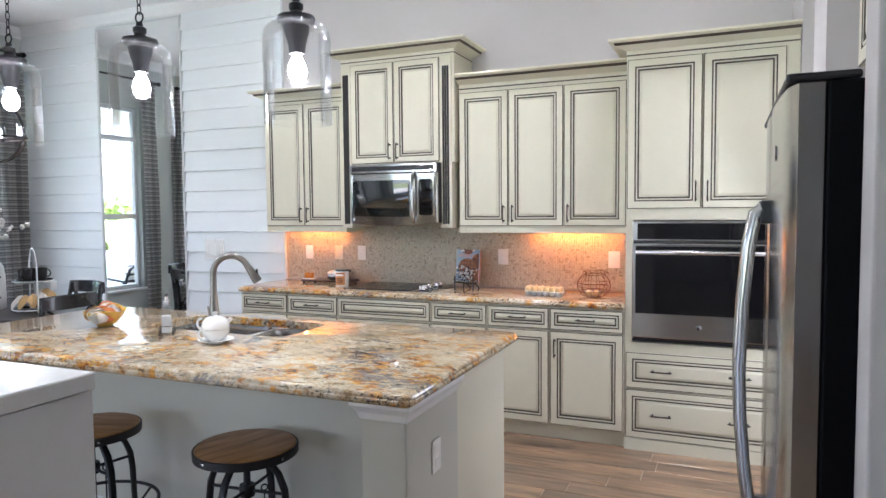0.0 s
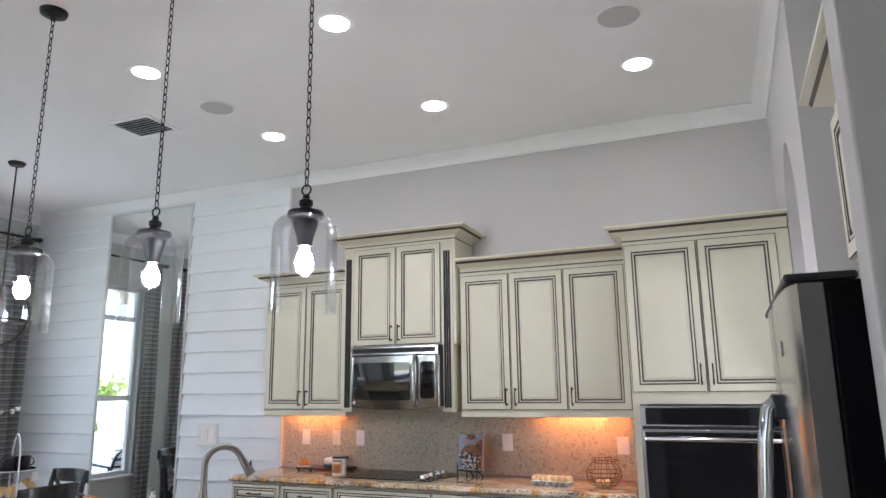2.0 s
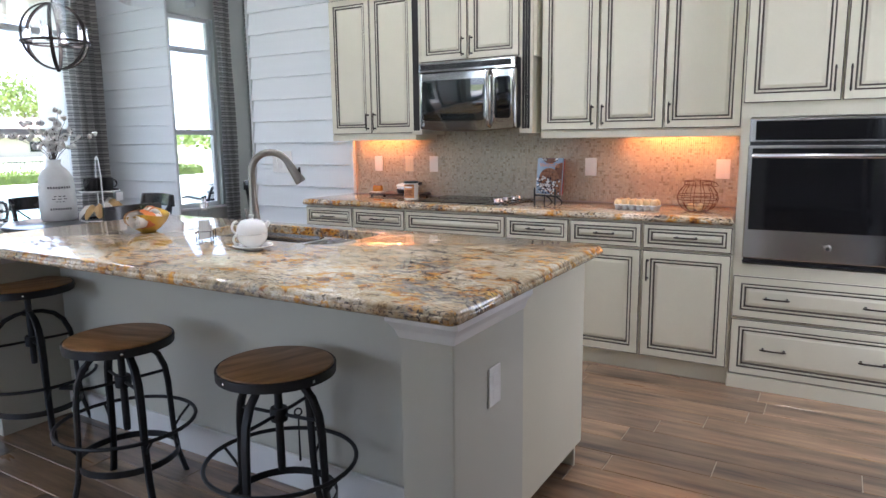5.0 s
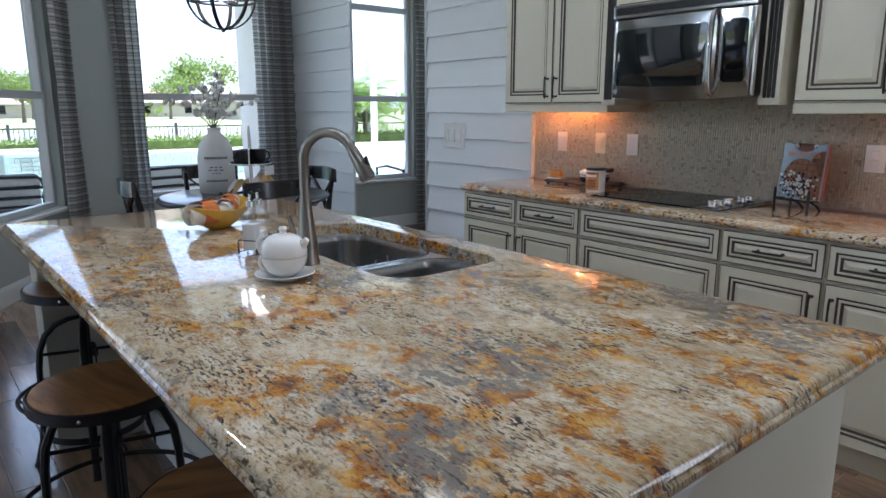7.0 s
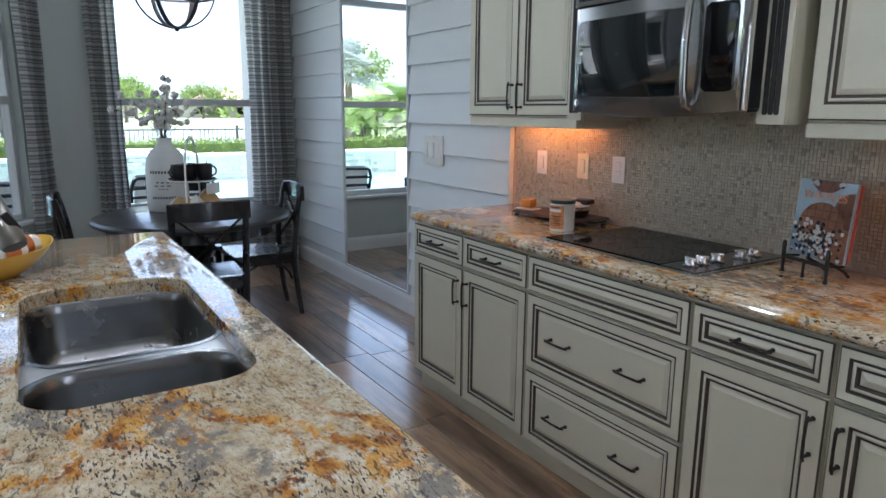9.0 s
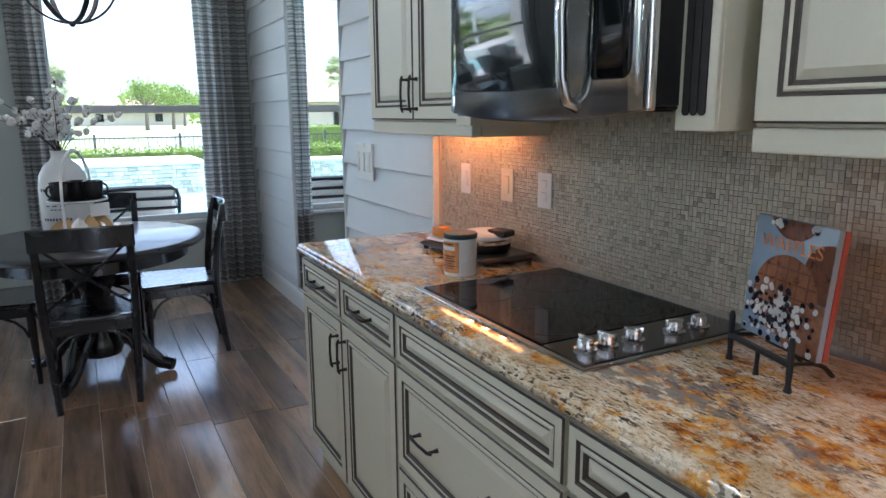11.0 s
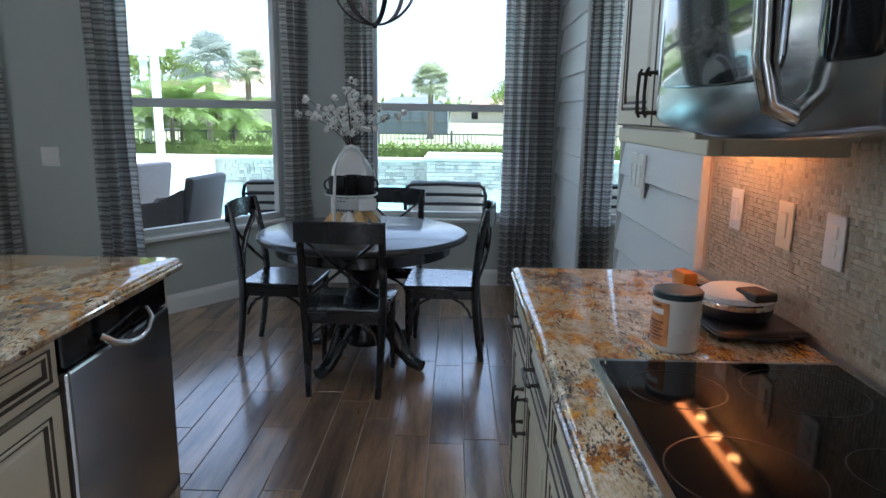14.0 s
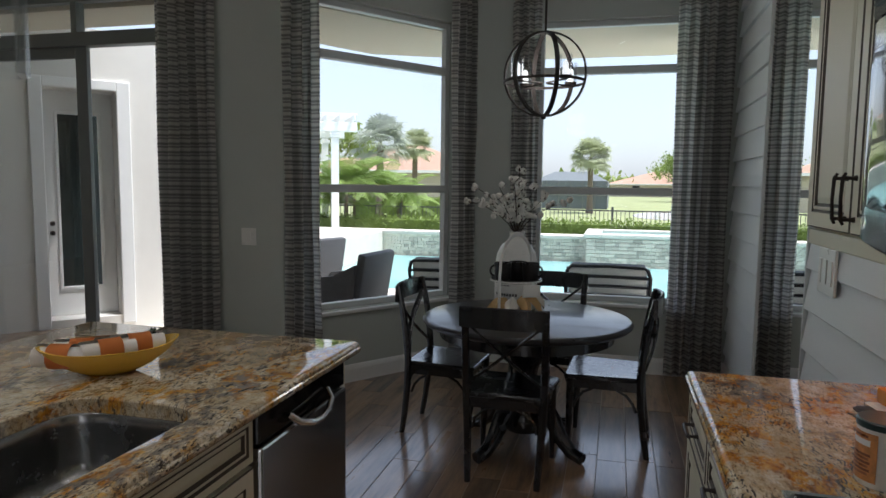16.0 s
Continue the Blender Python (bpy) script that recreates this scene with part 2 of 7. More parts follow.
def fabric_of(name, stops, scale_z, rough=0.9, through_light=0.0, check=0.0):
    """Woven cloth with stripes across, and a thread's relief."""
    m, nt, bsdf = nodes_of(name)
    sep = nt.nodes.new("ShaderNodeSeparateXYZ")
    nt.links.new(where(nt), sep.inputs[0])
    mul = nt.nodes.new("ShaderNodeMath")
    mul.operation = "MULTIPLY"
    mul.inputs[1].default_value = scale_z
    nt.links.new(sep.outputs[2], mul.inputs[0])
    fr = nt.nodes.new("ShaderNodeMath")
    fr.operation = "FRACT"
    nt.links.new(mul.outputs[0], fr.inputs[0])
    col = ramp(nt, fr.outputs[0], stops)
    if check:
        # darker bands running up the cloth cross the stripes
        lx = nt.nodes.new("ShaderNodeSeparateXYZ")
        nt.links.new(where(nt, (check,) * 3, False), lx.inputs[0])
        fx = nt.nodes.new("ShaderNodeMath")
        fx.operation = "FRACT"
        nt.links.new(lx.outputs[0], fx.inputs[0])
        col = mix(nt, 1.0, col, ramp(nt, fx.outputs[0], [(0.0, (1, 1, 1)), (0.4, (1, 1, 1)), (0.46, (0.72, 0.72, 0.72)), (0.92, (0.76, 0.76, 0.76)), (1.0, (1, 1, 1))]), "MULTIPLY")
    thread = noise_of(nt, where(nt, (1, 1, 4)), 160, 2, 0.6)
    col = mix(nt, 1.0, col, ramp(nt, thread, [(0.3, (0.72, 0.72, 0.72)), (0.7, (1, 1, 1))]), "MULTIPLY")
    nt.links.new(col, bsdf.inputs["Base Color"])
    bsdf.inputs["Roughness"].default_value = rough
    bump_of(nt, bsdf, thread, 0.3, 0.002)
    if through_light:
        tr = nt.nodes.new("ShaderNodeBsdfTranslucent")
        nt.links.new(col, tr.inputs[0])
        mx = nt.nodes.new("ShaderNodeMixShader")
        mx.inputs[0].default_value = through_light
        nt.links.new(bsdf.outputs[0], mx.inputs[1])
        nt.links.new(tr.outputs[0], mx.inputs[2])
        nt.links.new(mx.outputs[0], nt.nodes["Material Output"].inputs[0])
    return m


CREAM = plain("cream_cabinet_paint", (0.66, 0.63, 0.5), 0.42, vary=0.04, scale=3.0, grain=90, bump=0.02)
GLAZE = plain("dark_glaze", (0.07, 0.055, 0.04), 0.5, vary=0.25, scale=30)
WALL = plain("greige_wall_paint", (0.52, 0.5, 0.49), 0.85, vary=0.03, scale=2.0, grain=220, bump=0.12)
NOOK = plain("grey_wall_paint", (0.5, 0.53, 0.5), 0.85, vary=0.03, scale=2.0, grain=220, bump=0.12)
ISLE = plain("warm_grey_panel_paint", (0.55, 0.54, 0.47), 0.7, vary=0.03, scale=2.0, grain=200, bump=0.08)
CEIL = plain("ceiling_paint", (0.8, 0.8, 0.79), 0.9, vary=0.025, scale=3.0, grain=70, bump=0.35)
WHITE = plain("white_trim_paint", (0.8, 0.8, 0.79), 0.4, vary=0.03, scale=4.0, grain=80)
SIDING = plain("white_siding_paint", (0.82, 0.85, 0.86), 0.5, vary=0.03, scale=3.0, grain=120, bump=0.05, stretch=(0.3, 1, 4))
PLASTIC = plain("white_plastic", (0.82, 0.81, 0.78), 0.3, vary=0.02)
IVORY = plain("ivory_plastic", (0.78, 0.7, 0.52), 0.3, vary=0.02)
BRONZE = plain("dark_bronze", (0.05, 0.04, 0.035), 0.35, metal=0.8, vary=0.2, scale=40)
IRON = plain("black_iron", (0.018, 0.018, 0.019), 0.45, metal=0.4, vary=0.3, scale=40)
BLACKWOOD = plain("black_painted_wood", (0.009, 0.009, 0.011), 0.26, vary=0.3, scale=8, coat=0.55)
STEEL = brushed("brushed_steel", (0.46, 0.46, 0.46), 0.17, (220, 220, 2))
STEEL_H = brushed("brushed_steel_flat", (0.5, 0.5, 0.49), 0.15, (3, 3, 300))
# bowl steel: colour lowered for the dark ceiling it mirrors
SINK = plain("shaded_bowl_steel", (0.3, 0.3, 0.3), 0.25, metal=1.0, vary=0.05, scale=20, grain=300)
NICKEL = plain("brushed_nickel", (0.52, 0.5, 0.47), 0.3, metal=1.0, vary=0.06, grain=300)
CHROME = plain("bright_chrome", (0.75, 0.75, 0.76), 0.12, metal=1.0, vary=0.03)
BLACKGLASS = plain("black_glass", (0.006, 0.006, 0.007), 0.05, vary=0.1, spec=0.4)
TINTGLASS = plain("tinted_oven_glass", (0.008, 0.012, 0.013), 0.03, vary=0.1, spec=1.0, coat=1.0)
CERAMIC = plain("black_ceramic", (0.004, 0.004, 0.0045), 0.06, vary=0.1, spec=0.12)
BLACKPLASTIC = plain("black_plastic", (0.012, 0.012, 0.013), 0.4, vary=0.15)
GRANITE = granite_of()
FLOORWOOD = wood_of("wood_look_tile", (0.06, 0.032, 0.016), (0.6, 0.37, 0.2), 0.3, (1.3, 11, 11), 0.55, 0.08, coat=1.0)
GROUT = plain("pale_grout", (0.42, 0.37, 0.3), 0.9, vary=0.1, scale=30)
SEATWOOD = wood_of("oiled_seat_wood", (0.15, 0.065, 0.022), (0.5, 0.26, 0.09), 0.35, (3, 26, 26), 0.15, 0.2, world_space=False)
MOSAIC = tile_of()
MIRROR = plain("mirror_silver", (0.9, 0.92, 0.91), 0.005, metal=1.0, vary=0.0)
PANE = thin_glass("window_glass", 0.0, 0.18)
CLEAR = thin_glass("clear_shade_glass", 0.03, 0.38, (0.98, 0.985, 0.99))
PORCELAIN = plain("white_porcelain", (0.84, 0.84, 0.82), 0.12, vary=0.02, coat=0.4)
BULB = glow("lamp_bulb", (1.0, 0.95, 0.87), 26.0)
CANLIGHT = glow("recessed_lens", (1.0, 0.95, 0.88), 9.0)
CURTAIN = fabric_of("striped_curtain_cloth", [(0.0, (0.76, 0.74, 0.7)), (0.3, (0.8, 0.78, 0.74)), (0.36, (0.42, 0.41, 0.4)), (0.5, (0.36, 0.35, 0.34)), (0.56, (0.68, 0.66, 0.63)), (0.66, (0.68, 0.66, 0.63)), (0.72, (0.34, 0.33, 0.32)), (0.9, (0.38, 0.37, 0.36)), (1, (0.76, 0.74, 0.7))], 17.0, through_light=0.66, check=9.0)


# ---- mesh helpers ----
def part(name, bm, material, parent=None, label="", smooth=False, m=None):
    me = bpy.data.meshes.new(name)
    bmesh.ops.recalc_face_normals(bm, faces=bm.faces)
    bm.to_mesh(me)
    bm.free()
    for mt in material if isinstance(material, (list, tuple)) else [material]:
        me.materials.append(mt)
    if smooth:
        me.shade_smooth()
        me.set_sharp_from_angle(angle=radians(40))
    ob = new(name, me)
    if parent is not None:
        ob.parent = parent
    if m is not None:
        ob.matrix_basis = m
    return tagged(ob, label)


def thing(name, m, label, category, group="", kind=""):
    ob = new(name)
    ob.matrix_basis = m
    ob.empty_display_size = 0.1
    return tagged(ob, label, category, group, kind)


def box(x0, x1, y0, y1, z0, z1, bev=0.0, bm=None, seg=2):
    own = bmesh.new()
    vs = bmesh.ops.create_cube(own, size=1.0)["verts"]
    for v in vs:
        v.co = Vector((x0 if v.co.x < 0 else x1, y0 if v.co.y < 0 else y1, z0 if v.co.z < 0 else z1))
    if bev:
        bmesh.ops.bevel(own, geom=own.edges[:], offset=bev, segments=seg, affect="EDGES", profile=0.5)
    return join(bm, own)


def join(bm, other, m=None):
    if m is not None:
        bmesh.ops.transform(other, matrix=m, verts=other.verts)
    if bm is None:
        return other
    me = bpy.data.meshes.new("piece")
    other.to_mesh(me)
    other.free()
    bm.from_mesh(me)
    bpy.data.meshes.remove(me)
    return bm


def lathe(profile, seg=24, bm=None, m=None, close=False):
    """A turned shape: (radius, height) from the bottom to the top."""
    own = bmesh.new()
    rings = []
    for r, z in profile:
        if r < 1e-5:
            rings.append([own.verts.new((0, 0, z))])
        else:
            rings.append([own.verts.new((r * math.cos(2 * math.pi * i / seg), r * math.sin(2 * math.pi * i / seg), z)) for i in range(seg)])
    pairs = list(zip(rings, rings[1:])) + ([(rings[-1], rings[0])] if close else [])
    for a, b in pairs:
        for i in range(seg):
            j = (i + 1) % seg
            if len(a) == 1 and len(b) == 1:
                continue
            if len(a) == 1:
                own.faces.new((a[0], b[i], b[j]))
            elif len(b) == 1:
                own.faces.new((a[i], a[j], b[0]))
            else:
                own.faces.new((a[i], a[j], b[j], b[i]))
    return join(bm, own, m)


def tube(pts, r, seg=8, bm=None, closed=False, flat=1.0):
    """A rod along points; r may be a list, one radius for each point."""
    own = bmesh.new()
    pts = [Vector(p) for p in pts]
    n = len(pts)
    rs = r if isinstance(r, (list, tuple)) else [r] * n
    rings, up = [], None
    for i, p in enumerate(pts):
        a = pts[(i - 1) % n] if (closed or i > 0) else p
        b = pts[(i + 1) % n] if (closed or i < n - 1) else p
        d = (b - a).normalized()
        if up is None:
            up = Vector((0, 0, 1)) if abs(d.z) < 0.9 else Vector((1, 0, 0))
        side = d.cross(up).normalized()
        up = side.cross(d).normalized()
        rings.append([own.verts.new(p + rs[i] * (math.cos(2 * math.pi * k / seg) * side + flat * math.sin(2 * math.pi * k / seg) * up)) for k in range(seg)])
    for i in range(n if closed else n - 1):
        a, b = rings[i], rings[(i + 1) % n]
        for k in range(seg):
            j = (k + 1) % seg
            own.faces.new((a[k], a[j], b[j], b[k]))
    if not closed:
        own.faces.new(rings[0][::-1])
        own.faces.new(rings[-1])
    return join(bm, own)


def loop_of(x0, x1, y0, y1, r, n=6, off=0.0):
    """A rectangle with round corners, off metres inside the given lines."""
    x0, x1, y0, y1, r = x0 + off, x1 - off, y0 + off, y1 - off, max(r - off, 0.002)
    pts = []
    for cx, cy, a in ((x1 - r, y1 - r, 0), (x0 + r, y1 - r, 90), (x0 + r, y0 + r, 180), (x1 - r, y0 + r, 270)):
        for i in range(n + 1):
            t = radians(a + 90 * i / n)
            pts.append((cx + r * math.cos(t), cy + r * math.sin(t)))
    return pts


def loops(bm, rings, closed=True):
    made = [[bm.verts.new(p) for p in ring] for ring in rings]
    for a, b in zip(made, made[1:]):
        n = len(a)
        for i in range(n if closed else n - 1):
            j = (i + 1) % n
            bm.faces.new((a[i], a[j], b[j], b[i]))
    return made


def fill(bm, loops_in):
    edges = []
    for lp in loops_in:
        for i, v in enumerate(lp):
            w = lp[(i + 1) % len(lp)]
            edges.append(bm.edges.get((v, w)) or bm.edges.new((v, w)))
    bmesh.ops.triangle_fill(bm, edges=edges, use_beauty=True)


def slab(x0, x1, y0, y1, z0, z1, r, holes=()):
    """A stone top with a full rounded edge and holes cut through."""
    bm = bmesh.new()
    h = z1 - z0
    prof = [(0.012, z0), (0.004, z0 + 0.12 * h), (0.0, z0 + 0.32 * h), (0.001, z0 + 0.5 * h), (0.006, z0 + 0.6 * h), (0.006, z0 + 0.68 * h), (0.009, z0 + 0.85 * h), (0.016, z0 + 0.96 * h), (0.024, z1)]
    made = loops(bm, [[(x, y, z) for x, y in loop_of(x0, x1, y0, y1, r, 6, o)] for o, z in prof])
    tops, bots = [made[-1]], [made[0]]
    for outline in holes:
        hm = loops(bm, [[(x, y, z) for x, y in outline(o)] for o, z in ((0, z0), (0, z1 - 0.004), (-0.004, z1))])
        tops.append(hm[-1])
        bots.append(hm[0])
    fill(bm, tops)
    fill(bm, bots)
    return bm


def front(w, h, frame_w=0.055, thick=0.02, panel=True):
    """A raised-panel front seen from -y, lower left corner at the origin; slot 1 is the glaze in the grooves."""
    bm = bmesh.new()
    f = frame_w
    steps = [(0.0, 0.0, 0), (0.0, -thick + 0.004, 0), (0.004, -thick, 1), (f - 0.012, -thick, 0), (f - 0.009, -thick + 0.004, 1), (f - 0.004, -thick + 0.004, 1), (f, -thick + 0.001, 0), (f + 0.005, -thick + 0.002, 0), (f + 0.009, -thick + 0.009, 1), (f + 0.014, -thick + 0.009, 1), (f + 0.03, -thick + 0.003, 0)]
    rings = []
    for o, y, _ in steps:
        rings.append([bm.verts.new(p) for p in ((o, y, o), (w - o, y, o), (w - o, y, h - o), (o, y, h - o))])
    for (a, b), (_, _, mi) in zip(zip(rings, rings[1:]), steps[1:]):
        for i in range(4):
            fc = bm.faces.new((a[i], a[(i + 1) % 4], b[(i + 1) % 4], b[i]))
            fc.material_index = mi
    bm.faces.new(rings[-1])
    bm.faces.new(rings[0][::-1])
    return bm


def pull(parent, x, y, z, length=0.1, upright=False):
    """A dark bar pull on two posts."""
    h = length / 2
    pts = [(-h - 0.012, -0.024, 0), (-h, -0.03, 0), (0, -0.032, 0), (h, -0.03, 0), (h + 0.012, -0.024, 0)]
    bm = tube(pts, [0.0035, 0.0048, 0.0042, 0.0048, 0.0035], 8)
    for s in (-h, h):
        tube([(s, 0, 0), (s, -0.012, 0), (s, -0.03, 0)], [0.007, 0.0045, 0.0045], 8, bm)
    if upright:
        bmesh.ops.rotate(bm, verts=bm.verts, matrix=Matrix.Rotation(radians(90), 3, "Y"))
    return part("handle", bm, BRONZE, parent, "dark bronze bar pull", True, pose(x, y, z))


def crown(x0, x1, y_front, y_back, z0, z1, out, parent, ends=(True, True), material=None, label=""):
    """Crown moulding along a front with mitred returns."""
    prof = [(0.0, 0.0), (0.012, 0.0), (0.012, 0.12), (0.02, 0.2), (0.03, 0.42), (0.62, 0.66), (0.72, 0.8), (0.9, 0.84), (1.0, 0.9), (1.0, 1.0), (0.0, 1.0)]
    bm = bmesh.new()
    rings = []
    for d, t in prof:
        o, z = d * out, z0 + t * (z1 - z0)
        xl, xr = x0 - (o if ends[0] else 0), x1 + (o if ends[1] else 0)
        rings.append([bm.verts.new(p) for p in ((xl, y_back, z), (xl, y_front - o, z), (xr, y_front - o, z), (xr, y_back, z))])
    for a, b in zip(rings, rings[1:]):
        for i in range(3):
            fc = bm.faces.new((a[i], a[i + 1], b[i + 1], b[i]))
    bm.faces.new(rings[-1])
    for i, s in ((0, 1), (3, -1)):
        bm.faces.new([r[i] for r in rings][::s])
    for fc in bm.faces:
        zz = fc.calc_center_median().z
        t = (zz - z0) / (z1 - z0)
        fc.material_index = 1 if (0.14 < t < 0.2 or 0.7 < t < 0.8) and material is None else 0
    return part("crown", bm, [CREAM, GLAZE] if material is None else material, parent, label)


# ---- the large structure ----
CZ = 3.42          # ceiling
YN = 6.885         # north wall
XE = 0.10          # east wall
XB = -7.08         # bay window wall
XD = -5.75         # wall with the terrace door
YC = 4.75          # where the bay turns
BAY_TURN = math.degrees(math.atan2(3.80 - YC, XD - XB))
BAY_LEN = math.hypot(XD - XB, 3.80 - YC)


def wall_with_holes(name, m, length, holes, material, label, thick=0.16, z1=CZ, category="wall"):
    """A wall along local x whose room face is local y = 0, thickness towards +y; holes (x0, x1, z0, z1) go through."""
    xs = sorted({0.0, length, *(h[0] for h in holes), *(h[1] for h in holes)})
    bm = bmesh.new()
    for a, b in zip(xs, xs[1:]):
        cuts = sorted((h[2], h[3]) for h in holes if h[0] <= a + 1e-6 and h[1] >= b - 1e-6)
        z = 0.0
        for c0, c1 in cuts + [(z1, z1)]:
            if c0 - z > 1e-4:
                box(a, b, 0, thick, z, c0, bm=bm)
            z = c1
    bmesh.ops.remove_doubles(bm, verts=bm.verts, dist=1e-5)
    inner = [f for f in bm.faces if len([g for g in bm.faces if g is not f and (g.calc_center_median() - f.calc_center_median()).length < 1e-5]) > 0]
    bmesh.ops.delete(bm, geom=inner, context="FACES")
    return tagged(part(name, bm, material, m=m), label, category, "", "structure")


wall_north = wall_with_holes("wall_north", pose(XB - 0.16, YN, 0), XE + 0.16 - XB + 0.16, [], WALL, "greige painted kitchen wall behind the cream cabinets")
# east wall with an arched passage; the alcove of the refrigerator follows to the south
ARCH0, ARCH1, ARCHZ, SPRING = 5.68, 6.27, 2.82, 2.3
bm = bmesh.new()
ys = [ARCH0 + (ARCH1 - ARCH0) * i / 24 for i in range(25)]
top = [SPRING + (ARCHZ - SPRING) * math.sqrt(max(0, 1 - ((y - (ARCH0 + ARCH1) / 2) / ((ARCH1 - ARCH0) / 2)) ** 2)) for y in ys]
box(XE, XE + 0.16, 5.25, ARCH0, 0, CZ, bm=bm)
box(XE, XE + 0.16, ARCH1, YN, 0, CZ, bm=bm)
for (a, za), (b, zb) in zip(zip(ys, top), zip(ys[1:], top[1:])):
    vs = [bm.verts.new(p) for p in ((XE, a, za), (XE, b, zb), (XE, b, CZ), (XE, a, CZ), (XE + 0.16, a, za), (XE + 0.16, b, zb), (XE + 0.16, b, CZ), (XE + 0.16, a, CZ))]
    for q in ((0, 1, 2, 3), (4, 5, 6, 7), (0, 1, 5, 4)):
        bm.faces.new([vs[i] for i in q])
tagged(part("wall_east", bm, WALL), "greige painted wall with an arched passage", "wall", "", "structure")
tagged(part("wall_alcove_back", box(0.86, 1.0, 3.43, 5.37, 0, CZ), WALL), "greige back wall of the refrigerator alcove", "wall", "", "structure")
tagged(part("wall_alcove_north", box(XE + 0.162, 0.86, 5.25, 5.37, 0, CZ), WALL), "greige side wall of the refrigerator alcove", "wall", "", "structure")
tagged(part("wall_alcove_side", box(-0.036, 0.98, 3.40, 3.515, 0, CZ, 0.006), WALL), "greige partition beside the refrigerator", "wall", "", "structure")
tagged(part("wall_passage", box(1.3, 1.4, 5.37, 7.0, 0, CZ), WALL), "plain greige wall beyond the arched passage", "wall", "", "structure")
tagged(part("wall_passage_north", box(XE + 0.16, 1.3, YN, YN + 0.1, 0, CZ), WALL), "plain greige wall closing the passage", "wall", "", "structure")

W2Y0, W2Y1 = 5.36, 6.56
WIN_Z0, WIN_Z1 = 0.56, 2.80
# local x runs from north to south on walls that face east
wall_west = wall_with_holes("wall_west", pose(XB, YN, 0, 0, 0, -90) @ pose(0, 0, 0, 0, 0, 0) @ Matrix.Scale(-1, 4, (0, 1, 0)), YN - YC, [(YN - W2Y1, YN - W2Y0, WIN_Z0, WIN_Z1)], NOOK, "grey painted bay wall with a tall window")
bay = pose(XB, YC, 0, 0, 0, BAY_TURN)
BAYH = (0.10, BAY_LEN - 0.20, WIN_Z0, WIN_Z1)
wall_bay = wall_with_holes("wall_bay", bay @ Matrix.Scale(-1, 4, (0, 1, 0)), BAY_LEN, [BAYH], NOOK, "grey painted angled bay wall with a tall window")
DOOR0, DOOR1, DOORZ = 3.80 - 2.86, 3.80 - 0.80, 2.86
wall_door = wall_with_holes("wall_terrace", pose(XD, 3.80, 0, 0, 0, -90) @ Matrix.Scale(-1, 4, (0, 1, 0)), 7.9, [(DOOR0, DOOR1, 0.0, DOORZ), (3.8, 6.6, 0.3, 2.7)], NOOK, "grey painted wall with a glazed terrace door")
# living room behind the walk
wall_south = wall_with_holes("wall_south", pose(XD - 0.16, -4.1, 0) @ Matrix.Scale(-1, 4, (0, 1, 0)), 8.2, [(0.6, 3.6, 0.3, 2.9)], WALL, "plain greige living room wall with a wide opening")
tagged(part("wall_living_east", box(2.3, 2.46, -4.1, 3.4, 0, CZ), WALL), "plain greige living room wall", "wall", "", "structure")
tagged(part("wall_living_return", box(0.98, 2.3, 3.40, 3.515, 0, CZ), WALL), "plain greige living room wall", "wall", "", "structure")
bm = box(XB - 0.16, 2.46, -4.26, YN + 0.16, CZ, CZ + 0.12)
tagged(part("ceiling", bm, CEIL), "flat white textured kitchen ceiling", "ceiling", "", "structure")
tagged(part("floor", box(XB - 0.1, 2.4, -4.2, YN + 0.1, -0.05, -0.003), GROUT), "floor of brown wood-look plank tiles with grey joints", "floor", "", "structure")


def wall_crown(name, pts):
    """White ceiling moulding along wall faces, the room on the left of the line."""
    prof = [(0, -0.105), (0.01, -0.105), (0.012, -0.085), (0.03, -0.06), (0.06, -0.035), (0.075, -0.015), (0.085, -0.012), (0.085, -0.001), (0, -0.001)]
    bm = bmesh.new()
    rings = []
    pts = [Vector((*p, 0)) for p in pts]
    for i, p in enumerate(pts):
        d0 = (p - pts[i - 1]).normalized() if i else (pts[1] - p).normalized()
        d1 = (pts[i + 1] - p).normalized() if i < len(pts) - 1 else d0
        n0, n1 = Vector((-d0.y, d0.x, 0)), Vector((-d1.y, d1.x, 0))
        nn = (n0 + n1).normalized()
        nn = nn / max(0.3, nn.dot(n0))
        rings.append([bm.verts.new((p.x + nn.x * o, p.y + nn.y * o, CZ + z)) for o, z in prof])
    for a, b in zip(rings, rings[1:]):
        for k in range(len(prof) - 1):
            bm.faces.new((a[k], a[k + 1], b[k + 1], b[k]))
    return tagged(part(name, bm, WHITE), "white moulded ceiling trim", "trim", "", "structure")


wall_crown("trim_ceiling", [(XE, 5.25), (XE, YN), (XB, YN), (XB, YC), (XD, 3.80), (XD, -4.1)])


